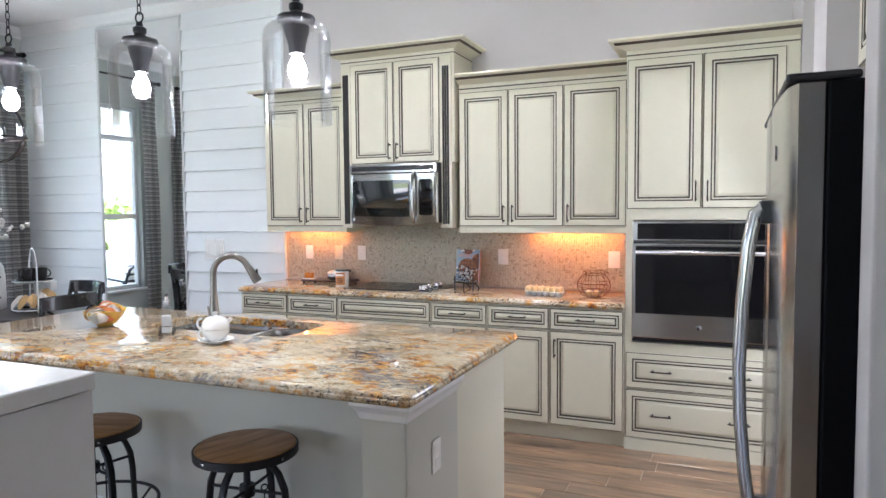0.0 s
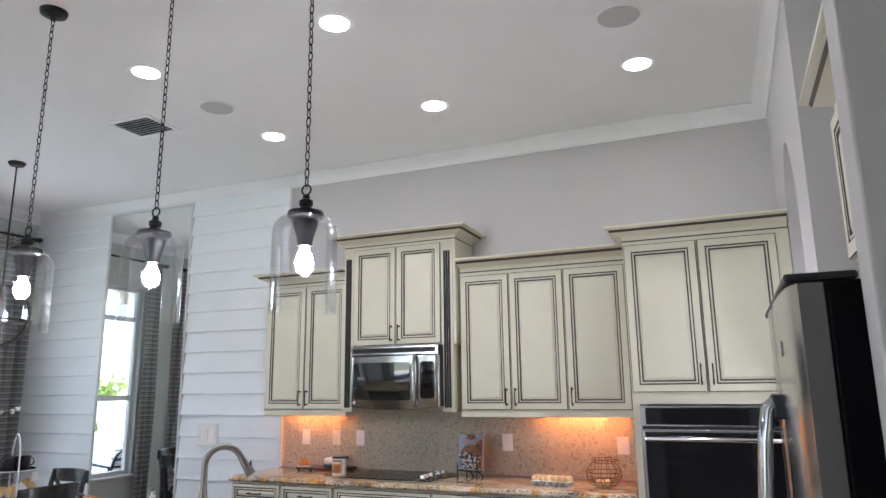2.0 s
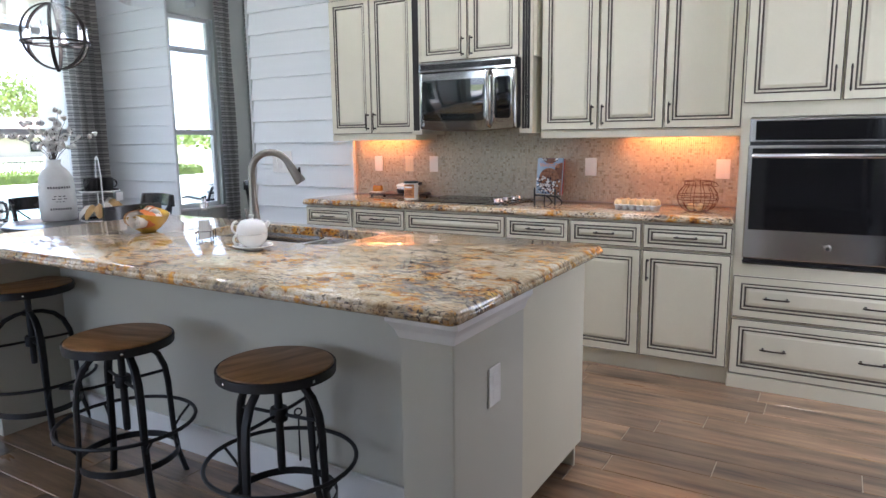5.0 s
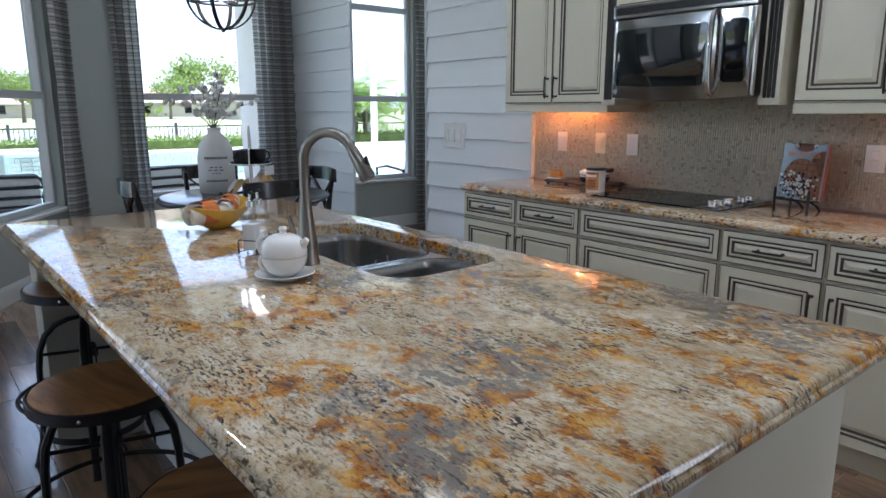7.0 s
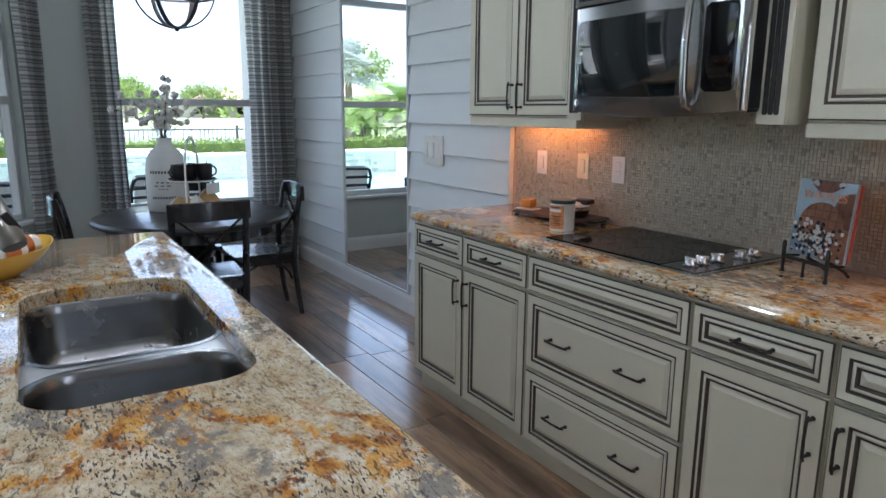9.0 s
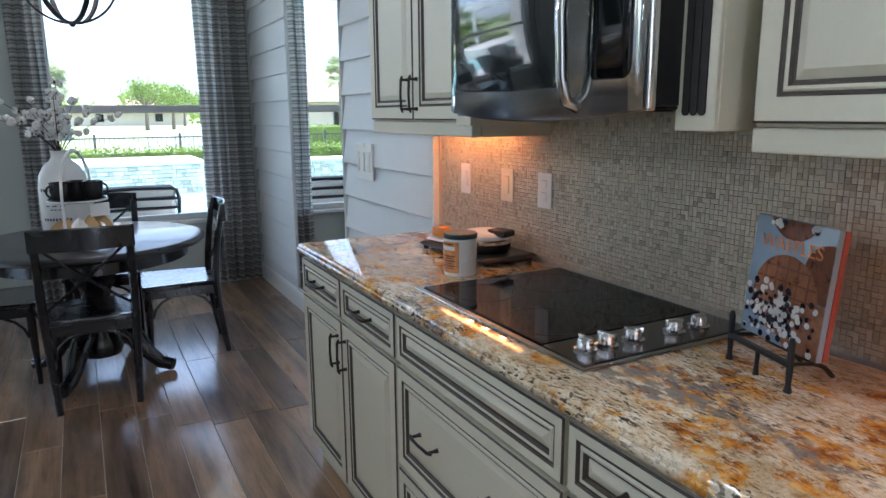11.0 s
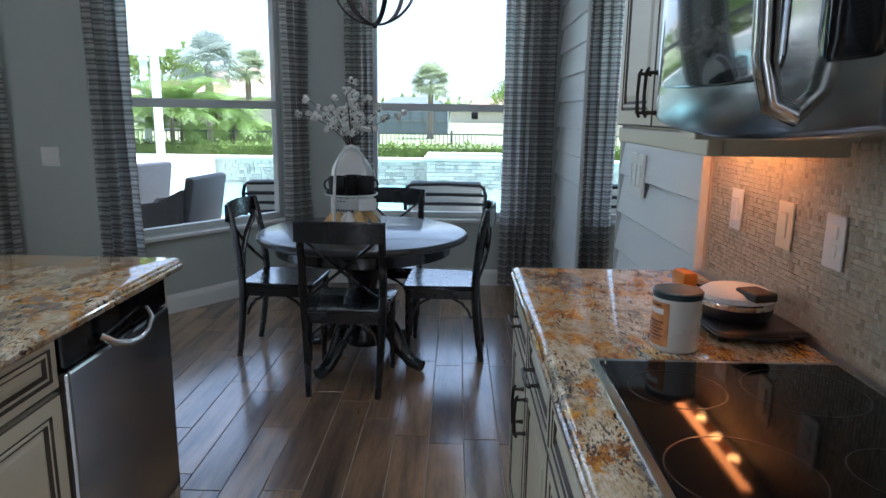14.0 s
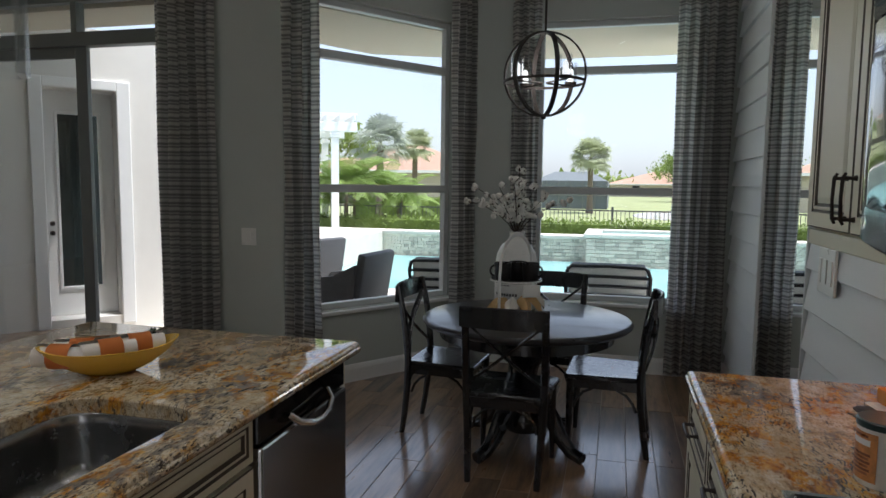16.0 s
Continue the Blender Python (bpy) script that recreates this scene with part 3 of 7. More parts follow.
def skirting(name, pts):
    prof = [(0, 0), (0.016, 0), (0.016, 0.10), (0.012, 0.118), (0.006, 0.13), (0.0, 0.135)]
    bm = bmesh.new()
    rings = []
    pts = [Vector((*p, 0)) for p in pts]
    for i, p in enumerate(pts):
        d0 = (p - pts[i - 1]).normalized() if i else (pts[1] - p).normalized()
        d1 = (pts[i + 1] - p).normalized() if i < len(pts) - 1 else d0
        n0, n1 = Vector((-d0.y, d0.x, 0)), Vector((-d1.y, d1.x, 0))
        nn = (n0 + n1).normalized()
        nn = nn / max(0.3, nn.dot(n0))
        rings.append([bm.verts.new((p.x + nn.x * o, p.y + nn.y * o, z)) for o, z in prof])
    for a, b in zip(rings, rings[1:]):
        for k in range(len(prof) - 1):
            bm.faces.new((a[k], a[k + 1], b[k + 1], b[k]))
    return tagged(part(name, bm, WHITE), "white painted baseboard", "baseboard", "", "structure")


skirting("baseboard", [(-3.80, YN - 0.02), (XB, YN - 0.02), (XB, YC), (XD, 3.80), (XD, 2.95)])


def window(name, m, w, z0, z1, rails, label):
    """A fixed window in an opening w wide whose room face is local y = 0 (outside is -y here)."""
    top = tagged(new(name), label, "window", "", "structure")
    top.matrix_basis = m
    bm = bmesh.new()
    f, ya, yb = 0.045, -0.12, -0.06
    for b in ((0, f, ya, yb, z0, z1), (w - f, w, ya, yb, z0, z1), (f, w - f, ya, yb, z0, z0 + f), (f, w - f, ya, yb, z1 - f, z1)):
        box(*b, bev=0.004, bm=bm, seg=1)
    part("window_frame", bm, WINFRAME, top, "grey-white metal window frame")
    for r in rails:
        part("rail", box(f, w - f, ya - 0.005, yb + 0.012, r - 0.03, r + 0.03, 0.005, seg=1), WINFRAME, top)
    part("window_sill", box(-0.03, w + 0.03, -0.13, 0.035, z0 - 0.03, z0 - 0.002, 0.006), WHITE, top, "white stone window sill")
    zs = [z0 + f, *rails, z1 - f]
    for a, b in zip(zs, zs[1:]):
        pn = part("pane", box(f, w - f, -0.094, -0.09, a + 0.01, b - 0.01), PANE, top)
        pn.visible_shadow = False
    return top


WINFRAME = plain("window_frame_paint", (0.62, 0.64, 0.64), 0.4, vary=0.03)
window("window_1", pose(XB, W2Y0, 0, 0, 0, 90) @ Matrix.Rotation(math.pi, 4, "Z") @ pose(-(W2Y1 - W2Y0), 0, 0), W2Y1 - W2Y0, WIN_Z0, WIN_Z1, (1.457, 2.415), "tall three-part window with a mid rail and transom")
window("window_2", bay @ pose(BAYH[0], 0, 0), BAYH[1] - BAYH[0], WIN_Z0, WIN_Z1, (1.457, 2.415), "tall three-part bay window with a mid rail and transom")


# ---- kitchen run along the north wall ----
FB, FU, FT, FM = 6.28, 6.577, 6.29, 6.52


def carcass(parent, w, d, z0, z1, label="", name="body"):
    return part(name, box(0, w, 0.0, d, z0, z1, 0.002, seg=1), CREAM, parent, label)


def door_of(parent, name, x, z, w, h, handle=None, frame_w=0.055, y=-0.001):
    ob = part(name, front(w - 0.005, h - 0.005, frame_w), [CREAM, GLAZE], parent, m=pose(x + 0.0025, y, z + 0.0025))
    for hx, hz, up in handle or ():
        pull(ob, hx, -0.02, hz, 0.098, up)
    return ob


def base_unit(x0, x1, kind, handle="l", m=None, depth=0.6, top_z=0.872):
    w = x1 - x0
    top = thing("base_cabinet", m or pose(x0, FB, 0), {"door": "cream glazed base cabinet with one drawer and raised-panel door", "drawers": "wide cream glazed base cabinet with three stacked drawers", "pair": "cream glazed base cabinet with two doors under a false front"}[kind], "cabinet", "base cabinets")
    carcass(top, w, depth, 0.10, top_z, "cream painted cabinet box")
    part("toe_kick", box(0, w, 0.03, 0.045, 0.0, 0.10), CREAM, top)
    if kind == "door":
        door_of(top, "drawer_front", 0.004, 0.724, w - 0.008, 0.14, [(w / 2 - 0.006, 0.07, False)], 0.036)
        hx = 0.03 if handle == "l" else w - 0.042
        door_of(top, "door", 0.004, 0.104, w - 0.008, 0.612, [(hx, 0.50, True)])
    elif kind == "pair":
        h = w / 2
        door_of(top, "false_front", 0.004, 0.724, h - 0.006, 0.14, None, 0.036)
        door_of(top, "false_front", h + 0.002, 0.724, h - 0.006, 0.14, None, 0.036)
        door_of(top, "door", 0.004, 0.104, h - 0.006, 0.612, [(h - 0.04, 0.50, True)])
        door_of(top, "door", h + 0.002, 0.104, h - 0.006, 0.612, [(0.03, 0.50, True)])
    else:
        door_of(top, "false_front", 0.004, 0.724, w - 0.008, 0.14, None, 0.036)
        for z, h in ((0.412, 0.304), (0.104, 0.30)):
            door_of(top, "drawer_front", 0.004, z, w - 0.008, h, [(w * 0.26, h * 0.5, False), (w * 0.72, h * 0.5, False)], 0.045)
    return top


XS = (-3.785, -3.345, -2.90, -2.15, -1.735, -1.31, -0.84)
for a, b, kind, hd in ((0, 1, "door", "r"), (1, 2, "door", "l"), (2, 3, "drawers", ""), (3, 4, "door", "r"), (4, 5, "door", "l"), (5, 6, "door", "l")):
    base_unit(XS[a], XS[b], kind, hd)

worktop = tagged(part("worktop", slab(XS[0] - 0.02, XS[-1] + 0.0, 6.245, YN - 0.012, 0.874, 0.914, 0.012), GRANITE, smooth=True), "polished cream and rust granite worktop on the base cabinets", "worktop")


def upper_unit(x0, x1, z0, z1, y, doors, label, crown_z, out=0.1, ends=(True, True), rail=True):
    w = x1 - x0
    top = thing("wall_cabinet", pose(x0, y, 0), label, "cabinet", "wall cabinets")
    carcass(top, w, YN - 0.003 - y, z0, z1 + 0.05, "cream painted cabinet box")
    for dx0, dx1, hx in doors:
        door_of(top, "door", dx0 - x0, z0 + 0.004, dx1 - dx0, z1 - z0 - 0.006, [(0.028 if hx == "l" else dx1 - dx0 - 0.034, 0.085, True)])
    crown(0, w, 0.0, YN - 0.003 - y, z1 + 0.008, crown_z, out, top, ends)
    if rail:
        part("light_rail", box(0.002, w - 0.002, -0.012, 0.02, z0 - 0.044, z0 - 0.001, 0.004), CREAM, top)
        for rx in (0.002, w - 0.022):
            part("light_rail", box(rx, rx + 0.02, 0.021, YN - 0.03 - y, z0 - 0.044, z0 - 0.001, 0.003), CREAM, top)
    return top


upper_unit(-3.752, -2.99, 1.378, 2.355, FU, [(-3.748, -3.372, "r"), (-3.370, -2.994, "l")], "cream glazed wall cabinet with two raised-panel doors", 2.47, ends=(True, False))
mid = upper_unit(-2.99, -2.063, 1.845, 2.595, FM, [(-2.905, -2.540, "r"), (-2.538, -2.172, "l")], "taller cream wall cabinet over the microwave with fluted pilasters", 2.70, 0.115, rail=False)
# dark glaze with the groove's own shade put into the colour
FLUTE = plain("shaded_glaze_groove", (0.016, 0.013, 0.011), 0.6, vary=0.2, scale=30)
for px, pw in ((0.0, 0.083), (0.82, 0.088)):
    # fluted pilaster: plain reeds between dark strips that stand for the grooves
    bm = box(px, px + pw, 0.0, 0.30, 1.37, 1.845, 0.002, seg=1)
    box(px, px + pw, -0.012, 0.0, 1.37, 2.60, 0.002, bm=bm, seg=1)
    pil = part("pilaster", bm, CREAM, mid, "fluted cream pilaster with dark grooves")
    n = 4
    step = (pw - 0.016) / n
    for i in range(n - 1 if pw < 0.09 else n - 1):
        cx = px + 0.008 + step * (i + 1)
        bm = bmesh.new()
        vs = []
        for k in range(13):
            a = math.pi * k / 12
            vs.append((cx + 0.0075 * math.cos(a), 2.52 + 0.0075 * math.sin(a)))
        for k in range(13):
            a = math.pi + math.pi * k / 12
            vs.append((cx + 0.0075 * math.cos(a), 1.405 + 0.0075 * math.sin(a)))
        face = bm.faces.new([bm.verts.new((x, -0.0155, z)) for x, z in vs])
        ext = bmesh.ops.extrude_face_region(bm, geom=[face])["geom"]
        bmesh.ops.translate(bm, vec=(0, 0.006, 0), verts=[v for v in ext if isinstance(v, bmesh.types.BMVert)])
        part("flute", bm, FLUTE, pil)
upper_unit(-2.05, -0.868, 1.378, 2.335, FU, [(-2.046, -1.677, "r"), (-1.675, -1.288, "l"), (-1.286, -0.872, "l")], "long cream glazed wall cabinet with three raised-panel doors", 2.455, ends=(False, False))

# oven tower
TX0, TX1 = -0.838, 0.035
tw = TX1 - TX0
tower = thing("oven_cabinet", pose(TX0, FT, 0), "tall cream glazed cabinet housing the wall oven", "cabinet")
for nm, b in (("lower_box", (0, tw, 0, 0.585, 0.06, 0.675)), ("upper_box", (0, tw, 0, 0.585, 1.428, 2.45)), ("side_stile", (0, 0.044, 0, 0.585, 0.6755, 1.4275)), ("side_stile", (tw - 0.07, tw, 0, 0.585, 0.6755, 1.4275)), ("back_panel", (0.0445, tw - 0.0705, 0.56, 0.585, 0.6755, 1.4275)), ("filler_strip", (tw + 0.0005, XE - TX0 - 0.002, 0.004, 0.02, 0.076, 2.42))):
    part(nm, box(*b), CREAM, tower, "cream painted cabinet panel")
part("toe_kick", box(0, XE - TX0 - 0.002, -0.02, 0.02, 0.0, 0.075, 0.003), CREAM, tower)
for x0, x1, hx in ((0.006, 0.433, "r"), (0.436, tw - 0.004, "l")):
    door_of(tower, "door", x0, 1.495, x1 - x0, 0.90, [(0.028 if hx == "l" else x1 - x0 - 0.034, 0.1, True)])
for z, h in ((0.39, 0.225), (0.078, 0.305)):
    door_of(tower, "drawer_front", 0.006, z, tw - 0.01, h, [(tw * 0.24, h * 0.5, False), (tw * 0.74, h * 0.5, False)], 0.05)
crown(0, tw + 0.06, 0.0, 0.58, 2.405, 2.51, 0.1, tower, (True, False))

# wall oven
oven = thing("wall_oven", pose(-0.795, FT - 0.004, 0), "stainless built-in wall oven with black glass door", "oven")
ow = 0.765
part("body", box(0.004, ow - 0.004, 0.0, 0.54, 0.69, 1.415), BLACKPLASTIC, oven)
part("trim", box(0, ow, -0.012, 0.0, 0.685, 0.70, 0.003), BLACKPLASTIC, oven, "black lower vent trim")
part("control_panel", box(0.0, ow, -0.02, 0.0, 1.30, 1.42, 0.006), STEEL_H, oven, "stainless rim of the control panel")
part("display", box(0.03, ow - 0.012, -0.0235, -0.018, 1.312, 1.408, 0.002, seg=1), BLACKGLASS, oven, "black glass touch display")
odoor = part("oven_door", box(0.0, ow, -0.04, 0.0, 0.712, 1.288, 0.007), STEEL_H, oven, "brushed stainless oven door")
part("glass", box(0.022, ow - 0.022, -0.0445, -0.038, 0.862, 1.272, 0.003, seg=1), BLACKGLASS, odoor, "black oven window")
part("handle", tube([(0.03, -0.09, 1.236), (0.08, -0.098, 1.236), (ow / 2, -0.10, 1.236), (ow - 0.08, -0.098, 1.236), (ow - 0.03, -0.09, 1.236)], 0.0125, 12), CHROME, odoor, "polished steel bar handle", True)
for x in (0.045, ow - 0.045):
    part("bracket", box(x - 0.012, x + 0.012, -0.092, -0.038, 1.225, 1.247, 0.004), CHROME, odoor)
part("badge", lathe([(0.0, -0.003), (0.016, -0.003), (0.018, 0.0), (0.016, 0.004), (0.0, 0.004)], 20), CHROME, odoor, "round steel badge", True, pose(ow / 2, -0.0435, 0.785, 90))
part("rivet", lathe([(0.0, -0.003), (0.009, -0.003), (0.009, 0.005), (0.0, 0.005)], 16), BLACKPLASTIC, odoor, "", True, pose(ow / 2, -0.0445, 0.785, 90))
# microwave over the cooktop
mw = thing("microwave", pose(-2.874, FM - 0.068, 0), "stainless over-the-range microwave with dark window", "microwave")
mwid = 0.72
part("body", box(0.004, mwid - 0.008, -0.005, 0.428, 1.415, 1.84, 0.003), BLACKPLASTIC, mw, "black microwave case")
part("vent_grille", box(0.004, mwid - 0.008, -0.034, -0.0055, 1.772, 1.838, 0.006), STEEL_H, mw, "stainless upper vent panel")
part("vent_slot", box(0.02, mwid - 0.03, -0.0365, -0.029, 1.788, 1.826, 0.004, seg=1), BLACKPLASTIC, mw, "black vent slots")
for i in range(4):
    part("slat", box(0.02, mwid - 0.03, -0.039, -0.033, 1.792 + 0.009 * i, 1.795 + 0.009 * i), BLACKPLASTIC, mw)


def bowed(x0, x1, z0, z1, depth, thick, bow, n=18, belly=0.0, corner=0.0):
    """A front panel that bows towards the room; belly drops the lower edge in the middle, corner rounds its ends."""
    bm = bmesh.new()
    cols = []
    for i in range(n + 1):
        t = (1 - math.cos(math.pi * i / n)) / 2
        x = x0 + (x1 - x0) * t
        u = (x - mwid / 2) / (mwid / 2)
        edge = max(0.0, 1 - min(x - x0, x1 - x) / corner) if corner else 0.0
        turn = corner * (1 - math.sqrt(max(0.0, 1 - edge * edge)))
        flat = thick < 0.02
        y = -depth - bow * (1 - u * u) + (0.0 if flat else turn)
        zb = z0 - belly * (1 - u * u) + (turn if flat else 0.0)
        zt = z1 - (turn if flat else 0.0)
        cols.append([bm.verts.new(p) for p in ((x, -0.006 if not flat else y + thick, zb), (x, y + 0.004, zb), (x, y, zb + 0.006), (x, y, zt - 0.004), (x, y + 0.004, zt), (x, -0.006 if not flat else y + thick, zt))])
    for a, b in zip(cols, cols[1:]):
        for k in range(6):
            bm.faces.new((a[k], a[(k + 1) % 6], b[(k + 1) % 6], b[k]))
    bm.faces.new(cols[0])
    bm.faces.new(cols[-1][::-1])
    return bm


mdoor = part("microwave_door", bowed(0.0, mwid - 0.004, 1.408, 1.768, 0.034, 0.03, 0.013, n=26, belly=0.022, corner=0.026), STEEL_H, mw, "bowed stainless door and panel", True)
part("window", bowed(0.03, 0.51, 1.462, 1.722, 0.0365, 0.006, 0.013, belly=0.012, corner=0.022), TINTGLASS, mdoor, "dark tinted microwave window", True)
part("key_panel", bowed(0.575, mwid - 0.036, 1.462, 1.724, 0.0365, 0.006, 0.013, corner=0.022), BLACKGLASS, mdoor, "black keypad with small round keys", True)
part("handle", tube([(0.543, -0.04, 1.415), (0.543, -0.068, 1.426), (0.543, -0.08, 1.47), (0.543, -0.086, 1.59), (0.543, -0.08, 1.71), (0.543, -0.068, 1.752), (0.543, -0.04, 1.763)], 0.011, 12, flat=1.25), STEEL_H, mdoor, "curved steel bar handle", True)
part("badge", lathe([(0.0, -0.003), (0.011, -0.003), (0.013, 0.0), (0.0, 0.002)], 20), CHROME, mdoor, "small round steel badge", True, pose(0.038, -0.037, 1.436, 90))
for i in range(15):
    part("key", lathe([(0.0, 0.0015), (0.006, 0.0015), (0.0065, 0.0), (0.0, 0.0)], 10), BLACKPLASTIC, mdoor, "", False, pose(0.592 + 0.022 * (i % 4), -0.0405 + 0.0012 * (i % 4), 1.52 + 0.036 * (i // 4), 90))
part("underside", box(0.01, mwid - 0.01, 0.03, 0.40, 1.409, 1.414), BLACKPLASTIC, mw, "dark underside with the filter")
for x0 in (0.08, 0.42):
    part("filter", box(x0, x0 + 0.22, 0.12, 0.33, 1.405, 1.409, 0.002, seg=1), STEEL_H, mw, "grey mesh grease filter")

# glass cooktop
ct = thing("cooktop", pose(-2.93, 6.338, 0.914), "black glass electric cooktop with steel rim and knobs", "cooktop")
part("rim", box(0, 0.728, 0, 0.515, 0.0005, 0.007, 0.003), STEEL_H, ct, "thin steel rim")
part("glass", box(0.02, 0.575, 0.018, 0.498, 0.006, 0.0105, 0.003), CERAMIC, ct, "black ceramic glass")
part("control_strip", box(0.577, 0.713, 0.018, 0.498, 0.006, 0.0098, 0.002), plain("dark_steel_strip", (0.16, 0.16, 0.16), 0.16, metal=1.0, vary=0.05), ct, "dark polished control strip")
for k, (kx, ky) in enumerate(((0.645, 0.078), (0.647, 0.133), (0.648, 0.207), (0.652, 0.325), (0.652, 0.402))):
    bm = lathe([(0.0, 0.0), (0.024, 0.0), (0.025, 0.004), (0.019, 0.007), (0.017, 0.022), (0.014, 0.026), (0.0, 0.027)], 22)
    box(-0.021, 0.021, -0.005, 0.005, 0.012, 0.03, 0.003, bm=bm)
    part("knob", bm, CHROME, ct, "polished steel control knob", True, pose(kx, ky, 0.0098, 0, 0, 25 * k))
RING = plain("burner_ring_print", (0.03, 0.03, 0.031), 0.2, vary=0.1)
for bx, by, br in ((0.16, 0.13, 0.085), (0.16, 0.36, 0.105), (0.45, 0.13, 0.105), (0.45, 0.36, 0.075)):
    part("burner_ring", lathe([(br, 0), (br + 0.003, 0), (br + 0.003, 0.0003), (br, 0.0003)], 40, close=True), RING, ct, "", False, pose(bx, by, 0.0107))


# ---- island ----
IX0, IX1, IY0, IY1 = -3.86, -1.17, 3.915, 5.125
HOLES = [(-3.035, -2.50, 4.605, 5.02, 0.10), (-2.455, -2.155, 4.60, 5.01, 0.10)]


def sink_outline(off):
    """One opening over both bowls: the wide bowl and the smaller one side by side."""
    big, small = HOLES
    a = loop_of(big[0], big[1], big[2], big[3], big[4], 8, off)
    b = loop_of(small[0], small[1], small[2], small[3], small[4], 8, off)
    return b[0:9] + a[9:27] + [(big[1] - 0.02, big[2] + off), (small[0] + 0.03, small[2] + off)] + b[27:36]


tagged(part("island_worktop", slab(IX0, IX1, IY0, IY1, 0.872, 0.914, 0.035, [sink_outline]), GRANITE, smooth=True), "polished cream, rust and black granite island top", "worktop")
isl = thing("island", pose(0, 0, 0), "warm grey panelled island with white corner posts", "island")
part("front_panel", box(-3.64, -1.38, 4.33, 4.39, 0.0, 0.868), ISLE, isl, "plain warm grey panel facing the stools")
part("baseboard", box(-3.64, -1.38, 4.313, 4.329, 0.0, 0.135, 0.005), WHITE, isl, "white painted base moulding")
for x0, x1 in ((-1.39, -1.222), (-3.80, -3.632)):
    post = part("post", box(x0, x1, 3.99, 4.445, 0.0, 0.82, 0.003, seg=1), ISLE, isl, "square grey island corner post")
    cap = bmesh.new()
    rings = [[(x, y, z) for x, y in ((x0 - o, 3.99 - o), (x1 + o, 3.99 - o), (x1 + o, 4.445), (x0 - o, 4.445))] for o, z in ((0.002, 0.80), (0.005, 0.806), (0.012, 0.826), (0.026, 0.846), (0.03, 0.85), (0.03, 0.869))]
    made = loops(cap, rings)
    cap.faces.new(made[-1])
    cap.faces.new(made[0][::-1])
    part("capital", cap, WHITE, post, "white moulded post capital")
part("end_panel", box(-1.242, -1.228, 4.45, 5.05, 0.10, 0.868, 0.002, seg=1), CREAM, isl, "cream cabinet end panel")
part("end_panel", box(-3.835, -3.79, 4.45, 5.06, 0.0, 0.868, 0.002, seg=1), CREAM, isl, "cream cabinet end panel")
part("outlet_plate", box(-1.2215, -1.216, 4.19, 4.265, 0.555, 0.675, 0.003), PLASTIC, isl, "white outlet cover plate")
for z in (0.593, 0.637):
    part("outlet_face", box(-1.2165, -1.2145, 4.21, 4.245, z - 0.015, z + 0.015, 0.001, seg=1), PLASTIC, isl)
spin = lambda x, y: pose(x, y, 0, 0, 0, 180)
base_unit(0, 1.055, "pair", m=spin(-2.115, 5.055), depth=0.60, top_z=0.66)
base_unit(0, 0.38, "door", "l", m=spin(-1.735, 5.055), depth=0.60)
base_unit(0, 0.489, "door", "r", m=spin(-1.244, 5.055), depth=0.60)

dw = thing("dishwasher", spin(-3.175, 5.06), "stainless dishwasher with black control strip in the island", "dishwasher")
part("body", box(0.005, 0.605, 0.02, 0.58, 0.09, 0.865), BLACKPLASTIC, dw)
part("toe_panel", box(0.0, 0.61, 0.05, 0.07, 0.0, 0.09), BLACKPLASTIC, dw)
part("control_panel", box(0.004, 0.606, -0.022, 0.02, 0.765, 0.862, 0.008), BLACKGLASS, dw, "black gloss control panel")
dd = part("dishwasher_door", box(0.004, 0.606, -0.03, 0.02, 0.095, 0.76, 0.01), STEEL, dw, "brushed stainless door")
part("handle", tube([(0.17, -0.028, 0.80), (0.19, -0.055, 0.775), (0.25, -0.07, 0.755), (0.305, -0.073, 0.75), (0.36, -0.07, 0.755), (0.42, -0.055, 0.775), (0.44, -0.028, 0.80)], 0.011, 10), CHROME, dd, "curved chrome pocket handle", True)


def bowl_of(x0, x1, y0, y1, r, depth):
    bm = bmesh.new()
    rings = []
    for o, z in ((-0.012, -0.0305), (0.004, -0.0305), (0.008, -0.036), (0.012, -0.06), (0.018, -depth + 0.05), (0.032, -depth + 0.018), (0.06, -depth)):
        rings.append([(x, y, 0.903 + z) for x, y in loop_of(x0, x1, y0, y1, r, 8, o)])
    made = loops(bm, rings)
    bm.faces.new(made[-1])
    return bm


sink = thing("sink", pose(0, 0, 0), "undermounted double-bowl stainless steel sink", "sink")
bm = bmesh.new()
rims = [[bm.verts.new((x, y, 0.8712)) for x, y in pts] for pts in [loop_of(-3.07, -2.12, 4.565, 5.05, 0.05)] + [loop_of(*h, 8, -0.004) for h in HOLES]]
for ring in rims:
    for i in range(len(ring)):
        bm.edges.new((ring[i], ring[(i + 1) % len(ring)]))
fill(bm, rims)
# same steel as the bowls, its colour raised where the flange catches light
part("flange", bm, plain("lit_flange_steel", (0.72, 0.72, 0.71), 0.38, metal=1.0, vary=0.04, grain=300), sink, "steel flange between the bowls, coloured brighter for the light on it")
for h, d in zip(HOLES, (0.21, 0.17)):
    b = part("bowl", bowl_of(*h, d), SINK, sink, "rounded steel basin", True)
    part("drain", lathe([(0.0, 0.001), (0.02, 0.0), (0.04, 0.003), (0.045, 0.001), (0.045, 0.0)], 24), CHROME, b, "", True, pose((h[0] + h[1]) / 2, (h[2] + h[3]) / 2 - 0.05, 0.9035 - d))


# ---- wall surfaces ----
inv = wall_north.matrix_basis.inverted()


